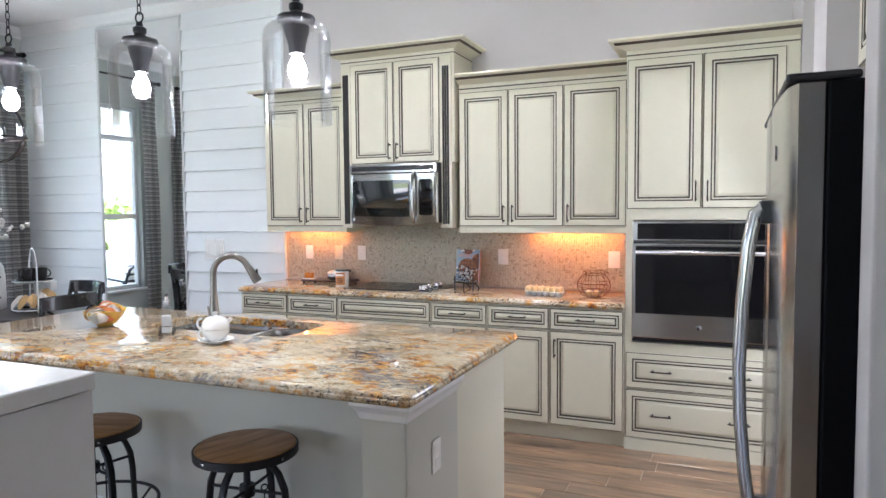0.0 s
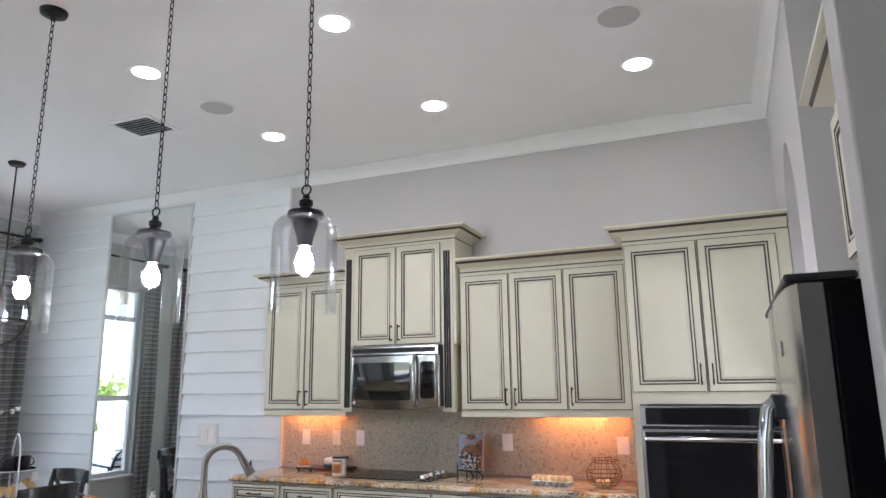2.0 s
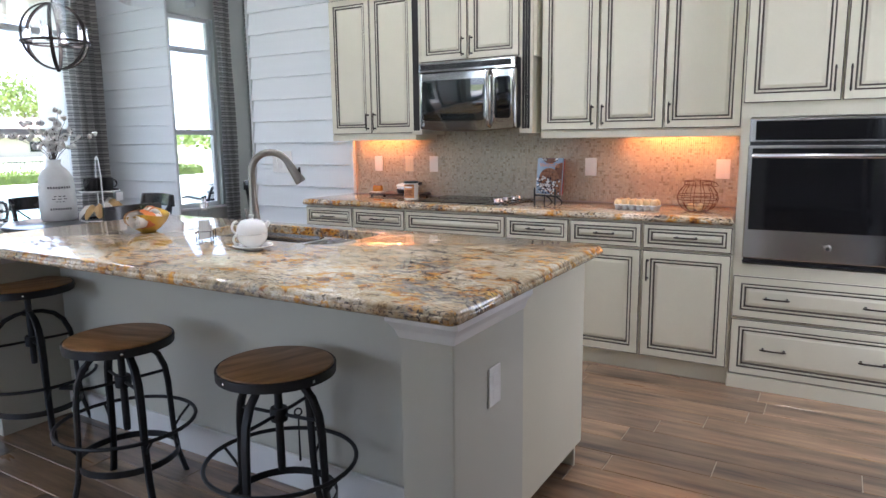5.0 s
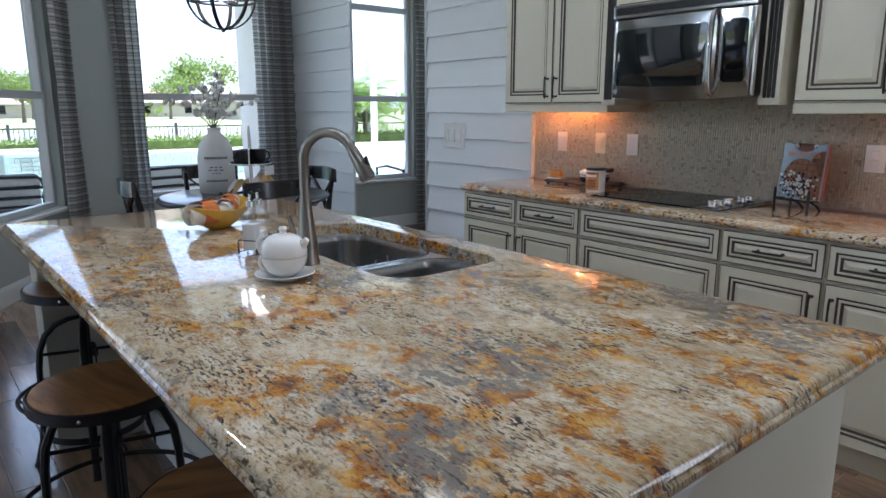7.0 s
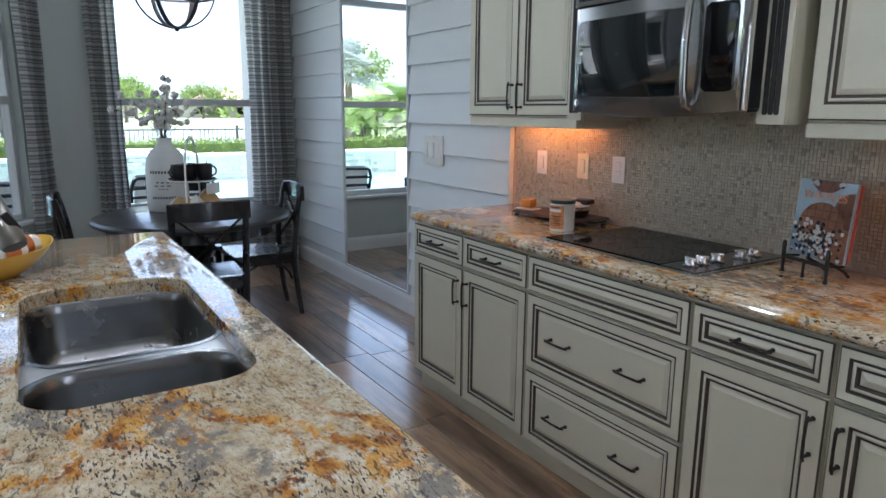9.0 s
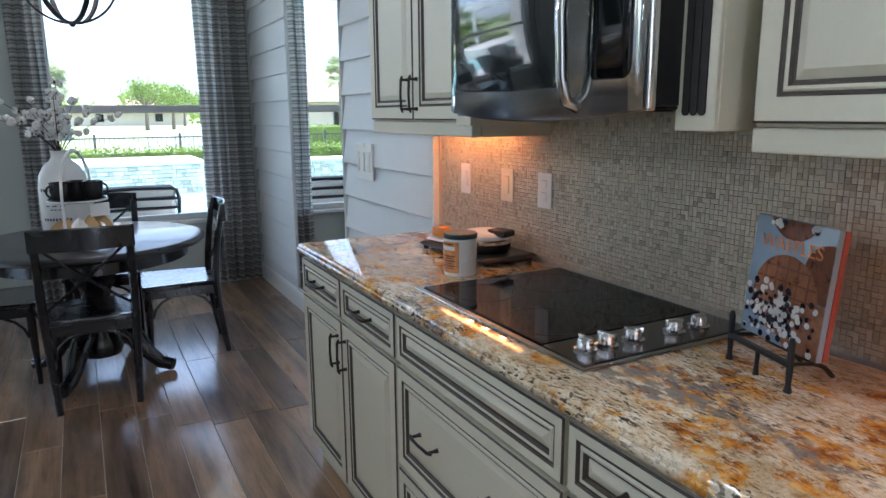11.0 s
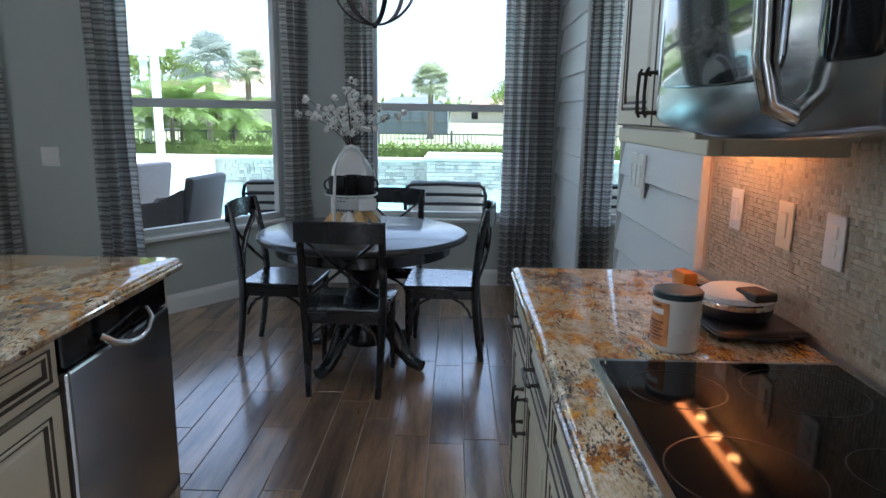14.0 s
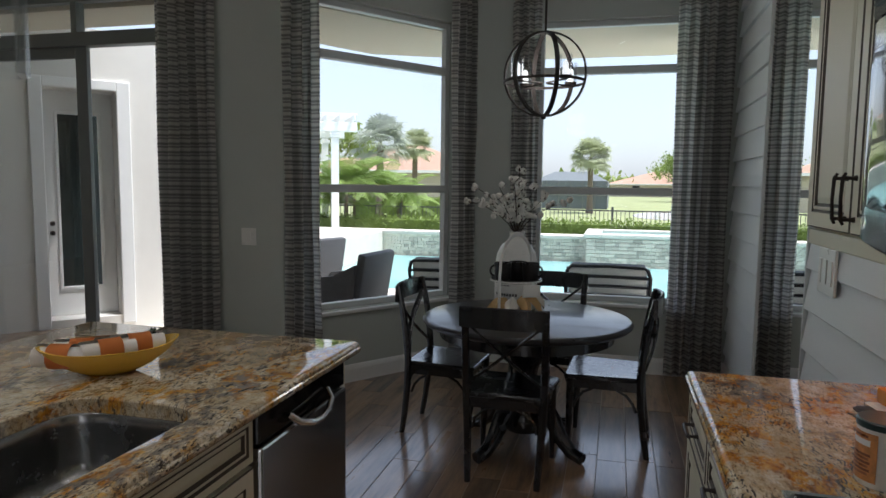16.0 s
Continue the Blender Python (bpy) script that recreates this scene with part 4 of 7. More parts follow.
def lap_board(x0, x1, z):
    bm = bmesh.new()
    a = [bm.verts.new((x0, y, zz)) for y, zz in ((YN - 0.001, z), (YN - 0.03, z), (YN - 0.032, z + 0.004), (YN - 0.007, z + 0.192), (YN - 0.001, z + 0.192))]
    b = [bm.verts.new((x1, v.co.y, v.co.z)) for v in a]
    for i in range(5):
        bm.faces.new((a[i], a[(i + 1) % 5], b[(i + 1) % 5], b[i]))
    bm.faces.new(a)
    bm.faces.new(b[::-1])
    return bm


for x0, x1 in ((XB + 0.002, -5.99), (-4.90, -3.805)):
    for i in range(18):
        z = 0.03 + 0.1845 * i
        if z + 0.19 > CZ - 0.04:
            break
        part("siding_board", lap_board(x0, x1, z), SIDING, wall_north, m=inv)
tagged(part("trim_siding", box(-3.806, -3.783, YN - 0.038, YN - 0.001, 0.915, CZ - 0.1, 0.002, seg=1), SIDING), "white vertical trim at the end of the siding", "trim", "", "structure")
tagged(part("trim_backsplash", box(-3.782, -3.766, YN - 0.014, YN - 0.001, 0.915, 1.376, 0.003), plain("stone_trim", (0.62, 0.5, 0.36), 0.4)), "tan stone edge strip of the backsplash", "trim", "", "structure")

mirror = thing("wall_mirror", pose(-5.985, YN, 0.135), "tall frameless-look wall mirror with thin grey edging", "mirror")
part("mirror_glass", box(0.012, 1.068, -0.02, -0.002, 0.012, 3.155), MIRROR, mirror, "silvered mirror glass")
for b in ((0, 0.02, -0.03, -0.001, 0, 3.17), (1.06, 1.08, -0.03, -0.001, 0, 3.17), (0.02, 1.06, -0.028, -0.001, 0, 0.018), (0.02, 1.06, -0.028, -0.001, 3.152, 3.17)):
    part("frame", box(*b, 0.003), WINFRAME, mirror, "thin grey-white edging")


def plate(x, z, w, h, kind, material=None, depth=0.006, y=YN - 0.0125):
    mt = material or PLASTIC
    top = thing("switch_plate" if kind != "outlet" else "outlet_plate", pose(x, y, z), {"rocker": "white rocker light switch plate on the wall", "outlet": "white outlet plate on the stone backsplash", "triple": "white triple switch plate on the siding", "ivory": "ivory switch plate on the stone backsplash"}[kind], "switch" if kind != "outlet" else "outlet")
    part("plate", box(0, w, -depth, 0, 0, h, 0.003), mt, top)
    n = 3 if kind == "triple" else 1
    for i in range(n):
        cx = w * (i + 0.5) / n
        if kind == "outlet":
            for cz in (h * 0.33, h * 0.67):
                part("socket", box(cx - 0.016, cx + 0.016, -depth - 0.003, -depth + 0.001, cz - 0.014, cz + 0.014, 0.002, seg=1), mt, top)
        else:
            part("rocker", box(cx - 0.016, cx + 0.016, -depth - 0.005, -depth + 0.001, h * 0.23, h * 0.77, 0.003), mt, top)
    return top


plate(-3.585, 1.095, 0.075, 0.118, "rocker")
plate(-3.294, 1.095, 0.075, 0.118, "ivory", IVORY)
plate(-3.0735, 1.095, 0.075, 0.118, "outlet")
plate(-1.854, 1.085, 0.08, 0.118, "outlet")
plate(-1.035, 1.08, 0.08, 0.118, "outlet")
plate(-4.675, 1.068, 0.215, 0.185, "triple", depth=0.012, y=YN - 0.03)
sw = plate(0, 1.05, 0.115, 0.12, "rocker", y=0)
sw.matrix_basis = pose(XD + 0.002, 3.475, 1.055, 0, 0, 90)

# ---- ceiling fixtures ----
for x, y in ((-3.315, 5.98), (-1.98, 5.97), (-0.63, 5.92), (-2.03, 4.79), (-3.36, 4.80), (-0.63, 4.79)):
    can = thing("recessed_light", pose(x, y, CZ), "round white recessed ceiling light, switched on", "ceiling light", "recessed lights")
    part("trim_ring", lathe([(0.075, -0.002), (0.098, -0.004), (0.102, 0.0), (0.075, 0.0)], 32, close=True), WHITE, can, "", True)
    part("lens", lathe([(0.0, -0.003), (0.076, -0.003), (0.076, 0.0), (0.0, 0.0)], 32), CANLIGHT, can, "glowing frosted lens", True)
    lamp("recessed_lamp", "SPOT", pose(x, y, CZ - 0.03), 3.3, (1.0, 0.95, 0.88), size=0.07, cone=92)
for x, y in ((-3.33, 5.38), (-0.65, 5.33)):
    spk = thing("ceiling_speaker", pose(x, y, CZ), "round white ceiling speaker with perforated grille", "speaker", "ceiling speakers")
    part("grille", lathe([(0.0, -0.008), (0.1, -0.006), (0.108, -0.004)], 36), plain("grille_paint", (0.5, 0.5, 0.49), 0.7, grain=900, bump=0.3), spk, "grey perforated grille", True)
    part("ring", lathe([(0.108, -0.006), (0.118, -0.004), (0.12, 0.0), (0.108, 0.0)], 36, close=True), WHITE, spk, "", True)
vent = thing("ceiling_vent", pose(-4.03, 5.42, CZ, 0, 0, 0), "white louvred ceiling air vent", "vent")
part("backing", box(-0.16, 0.16, -0.13, 0.13, -0.003, 0.0), BLACKPLASTIC, vent, "dark vent opening")
for b in ((-0.19, 0.19, -0.16, -0.13), (-0.19, 0.19, 0.13, 0.16), (-0.19, -0.16, -0.13, 0.13), (0.16, 0.19, -0.13, 0.13)):
    part("frame", box(*b, -0.012, 0.0, 0.003), WHITE, vent)
for i in range(8):
    bm = box(-0.16, 0.16, -0.012, 0.012, -0.002, 0.0)
    part("slat", bm, WHITE, vent, "", False, pose(0, -0.112 + 0.032 * i, -0.012, 38))


def chain(x, y, z0, z1, parent):
    """Oval links, each turned against the next."""
    n = int((z1 - z0) / 0.034)
    step = (z1 - z0) / n
    bm = bmesh.new()
    for i in range(n):
        pts = []
        for k in range(10):
            a = 2 * math.pi * k / 10
            u, w = 0.0085 * math.cos(a), (step * 0.62) * math.sin(a)
            pts.append((x + (u if i % 2 else 0), y + (0 if i % 2 else u), z0 + step * (i + 0.5) + w))
        tube(pts, 0.0024, 5, bm, closed=True)
    return part("chain", bm, IRON, parent, "black iron chain", True)


for x in (-1.705, -2.463, -3.255):
    y = 4.116
    pend = thing("pendant_lamp", pose(x, y, 0), "clear glass jar pendant with black cap and lit bulb", "pendant lamp", "island pendants")
    part("canopy", lathe([(0.0, CZ - 0.05), (0.012, CZ - 0.05), (0.02, CZ - 0.035), (0.06, CZ - 0.02), (0.065, CZ), (0.0, CZ)], 24), IRON, pend, "black ceiling canopy", True)
    chain(0, 0, 2.30, CZ - 0.045, pend)
    part("ring", tube([(0.02 * math.cos(2 * math.pi * k / 14), 0, 2.285 + 0.02 * math.sin(2 * math.pi * k / 14)) for k in range(14)], 0.0035, 6, closed=True), IRON, pend, "", True)
    part("cap", lathe([(0.0, 2.265), (0.012, 2.265), (0.014, 2.25), (0.026, 2.242), (0.026, 2.225), (0.02, 2.218), (0.03, 2.205), (0.066, 2.198), (0.07, 2.188), (0.066, 2.178), (0.05, 2.172), (0.044, 2.14), (0.032, 2.10), (0.028, 2.065), (0.0, 2.065)], 28), IRON, pend, "black metal cap and socket", True)
    part("bulb", lathe([(0.0, 1.965), (0.018, 1.968), (0.03, 1.985), (0.034, 2.005), (0.028, 2.03), (0.016, 2.055), (0.013, 2.07)], 20), BULB, pend, "glowing bulb", True)
    shade = [(0.056, 2.185), (0.075, 2.183), (0.098, 2.17), (0.116, 2.148), (0.122, 2.115), (0.122, 1.822), (0.124, 1.815), (0.1205, 1.815), (0.1195, 1.822), (0.1195, 2.113), (0.1135, 2.145), (0.097, 2.166), (0.056, 2.181)]
    sh = part("shade", lathe(shade, 40, close=True), CLEAR, pend, "clear glass jar shade", True)
    lamp("pendant_light", "POINT", pose(x, y, 2.0), 1.3, (1.0, 0.92, 0.8), size=0.035)

# lamps under the wall cabinets
STRIP = glow("halogen_diffuser", (1.0, 0.17, 0.02), 0.25)
PUCK = glow("halogen_puck", (1.0, 0.4, 0.1), 12.0)
for x0, n, watt in ((-3.60, 3, 0.22), (-1.42, 3, 0.36)):
    uc = thing("under_cabinet_light", pose(x0, 6.835, 1.372), "warm halogen strip light under the wall cabinet, lit", "light", "under-cabinet lights")
    part("housing", box(-0.05, 0.36, -0.03, 0.03, -0.014, -0.001, 0.003), WHITE, uc)
    part("diffuser", box(-0.03, 0.31, -0.013, 0.013, -0.0155, -0.0135, 0.0005, seg=1), STRIP, uc, "glowing orange diffuser")
    for i in range(n):
        part("bulb", lathe([(0.0, -0.018), (0.015, -0.017), (0.017, -0.012), (0.0, -0.012)], 12), PUCK, uc, "glowing halogen bulb", True, pose(0.03 + 0.125 * i, 0, 0))
    lamp("under_cabinet_lamp", "AREA", look((x0 + 0.15, 6.80, 1.352), (x0 + 0.15, 6.83, 0.9)), watt, (1.0, 0.27, 0.06), size=0.6, size_y=0.03)

# ---- refrigerator in its alcove ----
fr = thing("refrigerator", pose(-0.093, 3.532, 0), "stainless side-by-side refrigerator with black sides", "refrigerator")
fw = 0.855
part("body", box(0.0, 0.70, 0.0, fw, 0.02, 1.738, 0.006), plain("black_textured_side", (0.004, 0.004, 0.0045), 0.5, grain=500, bump=0.15, spec=0.06), fr, "black textured cabinet")
part("hinge_cover", box(-0.07, 0.06, 0.01, fw - 0.01, 1.74, 1.757, 0.006), BLACKPLASTIC, fr, "black top hinge cover")
part("grille", box(-0.04, 0.0, 0.01, fw - 0.01, 0.02, 0.09, 0.004), BLACKPLASTIC, fr, "black base grille")


def fridge_door(y0, y1, z0, z1):
    bm = bmesh.new()
    ring = [(-0.003, y0 + 0.002)]
    n = 14
    for i in range(n + 1):
        t = i / n
        y = y0 + (y1 - y0) * t
        u = (y - fw / 2) / (fw / 2)
        edge = 0.014 * (abs(2 * t - 1) ** 8)
        ring.append((-0.062 - 0.012 * (1 - u * u) + edge, y))
    ring.append((-0.003, y1 - 0.002))
    made = loops(bm, [[(x, y, z) for x, y in ring] for z in (z0, z0 + 0.004, z1 - 0.004, z1)])
    bm.faces.new(made[0])
    bm.faces.new(made[-1][::-1])
    return bm


for y0, y1, hy in ((0.0, 0.466, 0.425), (0.472, fw, 0.513)):
    dr = part("refrigerator_door", fridge_door(y0, y1, 0.1, 1.735), STEEL, fr, "brushed stainless door", True)
    pts = [(-0.075, hy, 0.65), (-0.105, hy, 0.675), (-0.122, hy, 0.80), (-0.135, hy, 0.96), (-0.138, hy, 1.08), (-0.132, hy, 1.25), (-0.119, hy, 1.40), (-0.105, hy, 1.48), (-0.075, hy, 1.505)]
    part("handle", tube(pts, 0.0135, 12, flat=1.2), STEEL, dr, "long bowed steel handle", True)
    for z in (0.68, 1.485):
        part("handle_foot", box(-0.095, -0.064, hy - 0.014, hy + 0.014, z - 0.03, z + 0.03, 0.006), BLACKPLASTIC, dr)
part("badge", lathe([(0.0, -0.003), (0.017, -0.003), (0.019, 0.0), (0.0, 0.003)], 20), CHROME, fr, "round steel badge", True, pose(-0.0745, 0.25, 1.62, 0, -90))

oc = thing("wall_cabinet", pose(0.105, 4.39, 0, 0, 0, -90), "cream glazed cabinet over the refrigerator", "cabinet", "wall cabinets")
part("body", box(0, 0.865, 0.0, 0.63, 1.90, 2.40), CREAM, oc, "cream painted cabinet box")
door_of(oc, "door", 0.004, 1.904, 0.427, 0.45, [(0.39, 0.09, True)])
door_of(oc, "door", 0.434, 1.904, 0.427, 0.45, [(0.03, 0.09, True)])
crown(0, 0.865, 0.0, 0.6, 2.36, 2.47, 0.09, oc, (True, False))

# white half wall at the start of the walk
hw = thing("half_wall", pose(0, 0, 0), "white painted half wall with a flat cap", "half wall")
part("body", box(-1.99, -1.017, 2.535, 2.668, 0, 1.268), WHITE, hw)
part("cap", box(-1.995, -1.013, 2.531, 2.672, 1.27, 1.292, 0.002, seg=1), WHITE, hw)


# ---- bar stools ----
def bar_stool(m, turn, lift=0.0):
    st = thing("bar_stool", m, "industrial bar stool with round wooden seat and black iron legs", "stool", "bar stools")
    part("seat", lathe([(0.0, 0.592 + lift), (0.186, 0.592 + lift), (0.188, 0.612 + lift), (0.184, 0.619 + lift), (0.17, 0.621 + lift), (0.0, 0.617 + lift)], 40), SEATWOOD, st, "oiled brown wooden seat", True, pose(0, 0, 0, 0, 0, turn))
    band = part("seat_band", lathe([(0.187, 0.584 + lift), (0.194, 0.585 + lift), (0.1945, 0.614 + lift), (0.190, 0.617 + lift), (0.187, 0.612 + lift)], 40, close=True), IRON, st, "black iron rim band", True)
    for k in range(4):
        a = math.pi / 2 * k + 0.5
        part("rivet", lathe([(0.0, 0.004), (0.005, 0.002), (0.005, 0.0)], 8), CHROME, band, "", True, Matrix.Translation((0.194 * math.cos(a), 0.194 * math.sin(a), 0.60 + lift)) @ pose(0, 0, 0, 0, 90, math.degrees(a)))
    part("swivel_plate", lathe([(0.0, 0.565 + lift), (0.05, 0.565 + lift), (0.09, 0.575 + lift), (0.10, 0.591 + lift), (0.0, 0.591 + lift)], 24), IRON, st, "", True)
    part("screw", lathe([(0.0, 0.24 + lift), (0.012, 0.245 + lift), (0.0135, 0.27 + lift), (0.0135, 0.57 + lift), (0.0, 0.57 + lift)], 12), IRON, st, "threaded iron column", True)
    part("hub", lathe([(0.0, 0.42), (0.028, 0.42), (0.03, 0.43), (0.03, 0.455), (0.028, 0.465), (0.0, 0.465)], 14), IRON, st, "", True)
    for k in range(4):
        a = math.pi / 2 * k + math.pi / 4
        c, s = math.cos(a), math.sin(a)
        prof = [(0.015, 0.578), (0.055, 0.574), (0.1, 0.555), (0.137, 0.518), (0.16, 0.462), (0.169, 0.39), (0.172, 0.30), (0.176, 0.2), (0.188, 0.10), (0.208, 0.025), (0.216, 0.0)]
        part("leg", tube([(r * c, r * s, z) for r, z in prof], [0.011, 0.013, 0.015, 0.016, 0.0165, 0.016, 0.015, 0.0145, 0.014, 0.014, 0.015], 8, flat=0.75), IRON, st, "bent iron leg", True)
        part("brace", tube([(0.025 * c, 0.025 * s, 0.443), (0.09 * c, 0.09 * s, 0.443), (0.16 * c, 0.16 * s, 0.445)], 0.0062, 7), IRON, st, "", True)
        part("ring_strut", tube([(0.178 * c, 0.178 * s, 0.20), (0.205 * c, 0.205 * s, 0.235), (0.247 * c, 0.247 * s, 0.275)], 0.005, 6), IRON, st, "", True)
    part("foot_ring", tube([(0.25 * math.cos(2 * math.pi * k / 40), 0.25 * math.sin(2 * math.pi * k / 40), 0.28) for k in range(40)], 0.0075, 8, closed=True), IRON, st, "round iron foot ring", True)
    part("lower_ring", lathe([(0.178, 0.135), (0.183, 0.135), (0.183, 0.16), (0.178, 0.16)], 36, close=True), IRON, st, "flat iron band", True)
    part("pin_rod", tube([(0.06, -0.02, 0.435), (0.06, -0.02, 0.36), (0.06, -0.02, 0.275)], [0.003, 0.003, 0.0045], 6), IRON, st, "", True)
    part("lock_pin", tube([(0.06 + 0.012 * math.cos(2 * math.pi * k / 12), -0.02, 0.447 + 0.012 * math.sin(2 * math.pi * k / 12)) for k in range(12)], 0.003, 6, closed=True), IRON, st, "", True)
    return st


bar_stool(pose(-1.93, 4.055, 0, 0, 0, 51), 20)
bar_stool(pose(-2.68, 3.995, 0, 0, 0, 30), -15)
bar_stool(pose(-3.535, 4.115, 0, 0, 0, 30), 40, 0.09)


# ---- breakfast nook ----
def dining_chair():
    """A cross-back chair that faces +y."""
    ch = thing("dining_chair", pose(0, 0, 0), "black painted cross-back wooden dining chair", "chair", "chairs round the table")
    bm = bmesh.new()
    rings = []
    for o, z in ((0.012, 0.425), (0.0, 0.432), (0.0, 0.446), (0.006, 0.453), (0.05, 0.4495)):
        ring = []
        for x, y in loop_of(-1, 1, -1, 1, 0.12, 5):
            w = 0.225 if y > 0 else 0.225 - 0.03 * (-y)
            ring.append((x * (w - o), y * (0.21 - o), z))
        rings.append(ring)
    made = loops(bm, rings)
    bm.faces.new(made[-1])
    bm.faces.new(made[0][::-1])
    part("seat", bm, BLACKWOOD, ch, "black saddle seat", True)
    for s in (-1, 1):
        prof = [(-0.245, 0.0), (-0.225, 0.12), (-0.205, 0.30), (-0.198, 0.45), (-0.205, 0.56), (-0.222, 0.70), (-0.245, 0.82), (-0.262, 0.895)]
        part("back_post", tube([(s * (0.175 + 0.025 * min(1, z / 0.5)), y, z) for y, z in prof], [0.016, 0.019, 0.021, 0.022, 0.021, 0.02, 0.019, 0.017], 8, flat=1.0), BLACKWOOD, ch, "", True)
        part("front_leg", tube([(s * 0.195, 0.185, 0.0), (s * 0.193, 0.182, 0.15), (s * 0.19, 0.178, 0.30), (s * 0.19, 0.178, 0.43)], [0.013, 0.017, 0.021, 0.022], 8), BLACKWOOD, ch, "", True)
        part("side_apron", box(s * 0.19 - 0.01, s * 0.19 + 0.01, -0.19, 0.17, 0.375, 0.43, 0.002, seg=1), BLACKWOOD, ch)
        for y0, d in ((0.17, -1), (-0.19, 1)):
            pts = [(s * 0.185, y0 + d * 0.01, 0.26), (s * 0.185, y0 + d * 0.03, 0.31), (s * 0.185, y0 + d * 0.065, 0.35), (s * 0.185, y0 + d * 0.115, 0.375)]
            part("bent_brace", tube(pts, 0.008, 6), BLACKWOOD, ch, "", True)
        pts = [(s * 0.17, 0.178, 0.27), (s * 0.15, 0.178, 0.325), (s * 0.11, 0.178, 0.36), (s * 0.06, 0.178, 0.378)]
        part("bent_brace", tube(pts, 0.008, 6), BLACKWOOD, ch, "", True)
        pts = [(s * 0.165, -0.212, 0.27), (s * 0.15, -0.205, 0.325), (s * 0.11, -0.2, 0.36), (s * 0.06, -0.2, 0.378)]
        part("bent_brace", tube(pts, 0.008, 6), BLACKWOOD, ch, "", True)
        # the two curved slats of the cross
        pts = []
        for i in range(9):
            t = i / 8
            z = 0.50 + 0.32 * t
            pts.append((s * (-0.19 + 0.38 * t), -0.205 - 0.05 * t - 0.028 * math.sin(math.pi * t) - s * 0.006, z))
        part("cross_slat", tube(pts, 0.017, 8, flat=0.45), BLACKWOOD, ch, "", True)
    for y in (0.17, -0.195):
        part("apron", box(-0.18, 0.18, y - 0.01, y + 0.01, 0.375, 0.43, 0.002, seg=1), BLACKWOOD, ch)
    bm = bmesh.new()
    cols = []
    for i in range(13):
        x = -0.222 + 0.444 * i / 12
        y = -0.262 - 0.035 * (1 - (x / 0.222) ** 2)
        arch = 0.006 * (1 - (x / 0.222) ** 2)
        cols.append([bm.verts.new(p) for p in ((x, y - 0.012, 0.80), (x, y + 0.012, 0.80), (x, y + 0.008, 0.895 + arch), (x, y, 0.90 + arch), (x, y - 0.01, 0.895 + arch))])
    for a, b in zip(cols, cols[1:]):
        for k in range(5):
            bm.faces.new((a[k], a[(k + 1) % 5], b[(k + 1) % 5], b[k]))
    bm.faces.new(cols[0])
    bm.faces.new(cols[-1][::-1])
    part("top_rail", bm, BLACKWOOD, ch, "curved top rail", True)
    return ch


chair = dining_chair()
chair.matrix_basis = pose(-5.00, 5.515, 0, 0, 0, 88)
copy_thing(chair, pose(-5.47, 5.06, 0, 0, 0, -4))
copy_thing(chair, pose(-5.485, 5.985, 0, 0, 0, 177))
copy_thing(chair, pose(-5.93, 5.60, 0, 0, 0, -95))

TX, TY = -5.32, 5.54
tb = thing("dining_table", pose(TX, TY, 0), "round black pedestal dining table with a worn top", "table")
part("tabletop", lathe([(0.0, 0.715), (0.555, 0.715), (0.575, 0.72), (0.588, 0.733), (0.588, 0.742), (0.578, 0.753), (0.565, 0.757), (0.0, 0.757)], 64), plain("worn_black_top", (0.022, 0.02, 0.021), 0.32, vary=0.4, scale=5, coat=0.45), tb, "round black top with rubbed edge", True)
part("apron", lathe([(0.47, 0.645), (0.49, 0.645), (0.49, 0.715), (0.47, 0.715)], 48, close=True), BLACKWOOD, tb, "", True)
part("pedestal", lathe([(0.0, 0.10), (0.10, 0.10), (0.115, 0.14), (0.095, 0.2), (0.07, 0.26), (0.062, 0.36), (0.075, 0.46), (0.11, 0.53), (0.12, 0.56), (0.10, 0.59), (0.14, 0.63), (0.16, 0.715), (0.0, 0.715)], 28), BLACKWOOD, tb, "turned black pedestal", True)
for k in range(4):
    a = math.pi / 2 * k + math.pi / 4 + 0.25
    c, s = math.cos(a), math.sin(a)
    prof = [(0.06, 0.30), (0.13, 0.27), (0.20, 0.20), (0.26, 0.11), (0.33, 0.05), (0.40, 0.035)]
    part("foot", tube([(r * c, r * s, z) for r, z in prof], [0.05, 0.055, 0.05, 0.042, 0.036, 0.034], 10, flat=1.0), BLACKWOOD, tb, "curved black foot", True)


# ---- curtains ----
def curtain_of(name, w, z0, z1, folds, seed):
    rnd = random.Random(seed)
    ph = [rnd.uniform(-0.5, 0.5) for _ in range(6)]
    bm = bmesh.new()
    nx, nz = folds * 8, 16
    grid = []
    for j in range(nz + 1):
        t = j / nz
        row = []
        for i in range(nx + 1):
            u = i / nx
            amp = (0.022 + 0.018 * (1 - t)) * (0.8 + 0.3 * math.sin(3.1 * u + ph[0]))
            d = amp * math.sin(2 * math.pi * folds * u + ph[1] + 0.5 * math.sin(2.2 * t + ph[2])) + 0.01 * math.sin(9 * t + 5 * u)
            spread = 1.0 + 0.05 * (1 - t)
            row.append(bm.verts.new(((u - 0.5) * w * spread + w / 2 + 0.006 * math.sin(5 * t + 9 * u), d, z0 + (z1 - z0) * t)))
        grid.append(row)
    for a, b in zip(grid, grid[1:]):
        for i in range(nx):
            bm.faces.new((a[i], a[i + 1], b[i + 1], b[i]))
    return bm


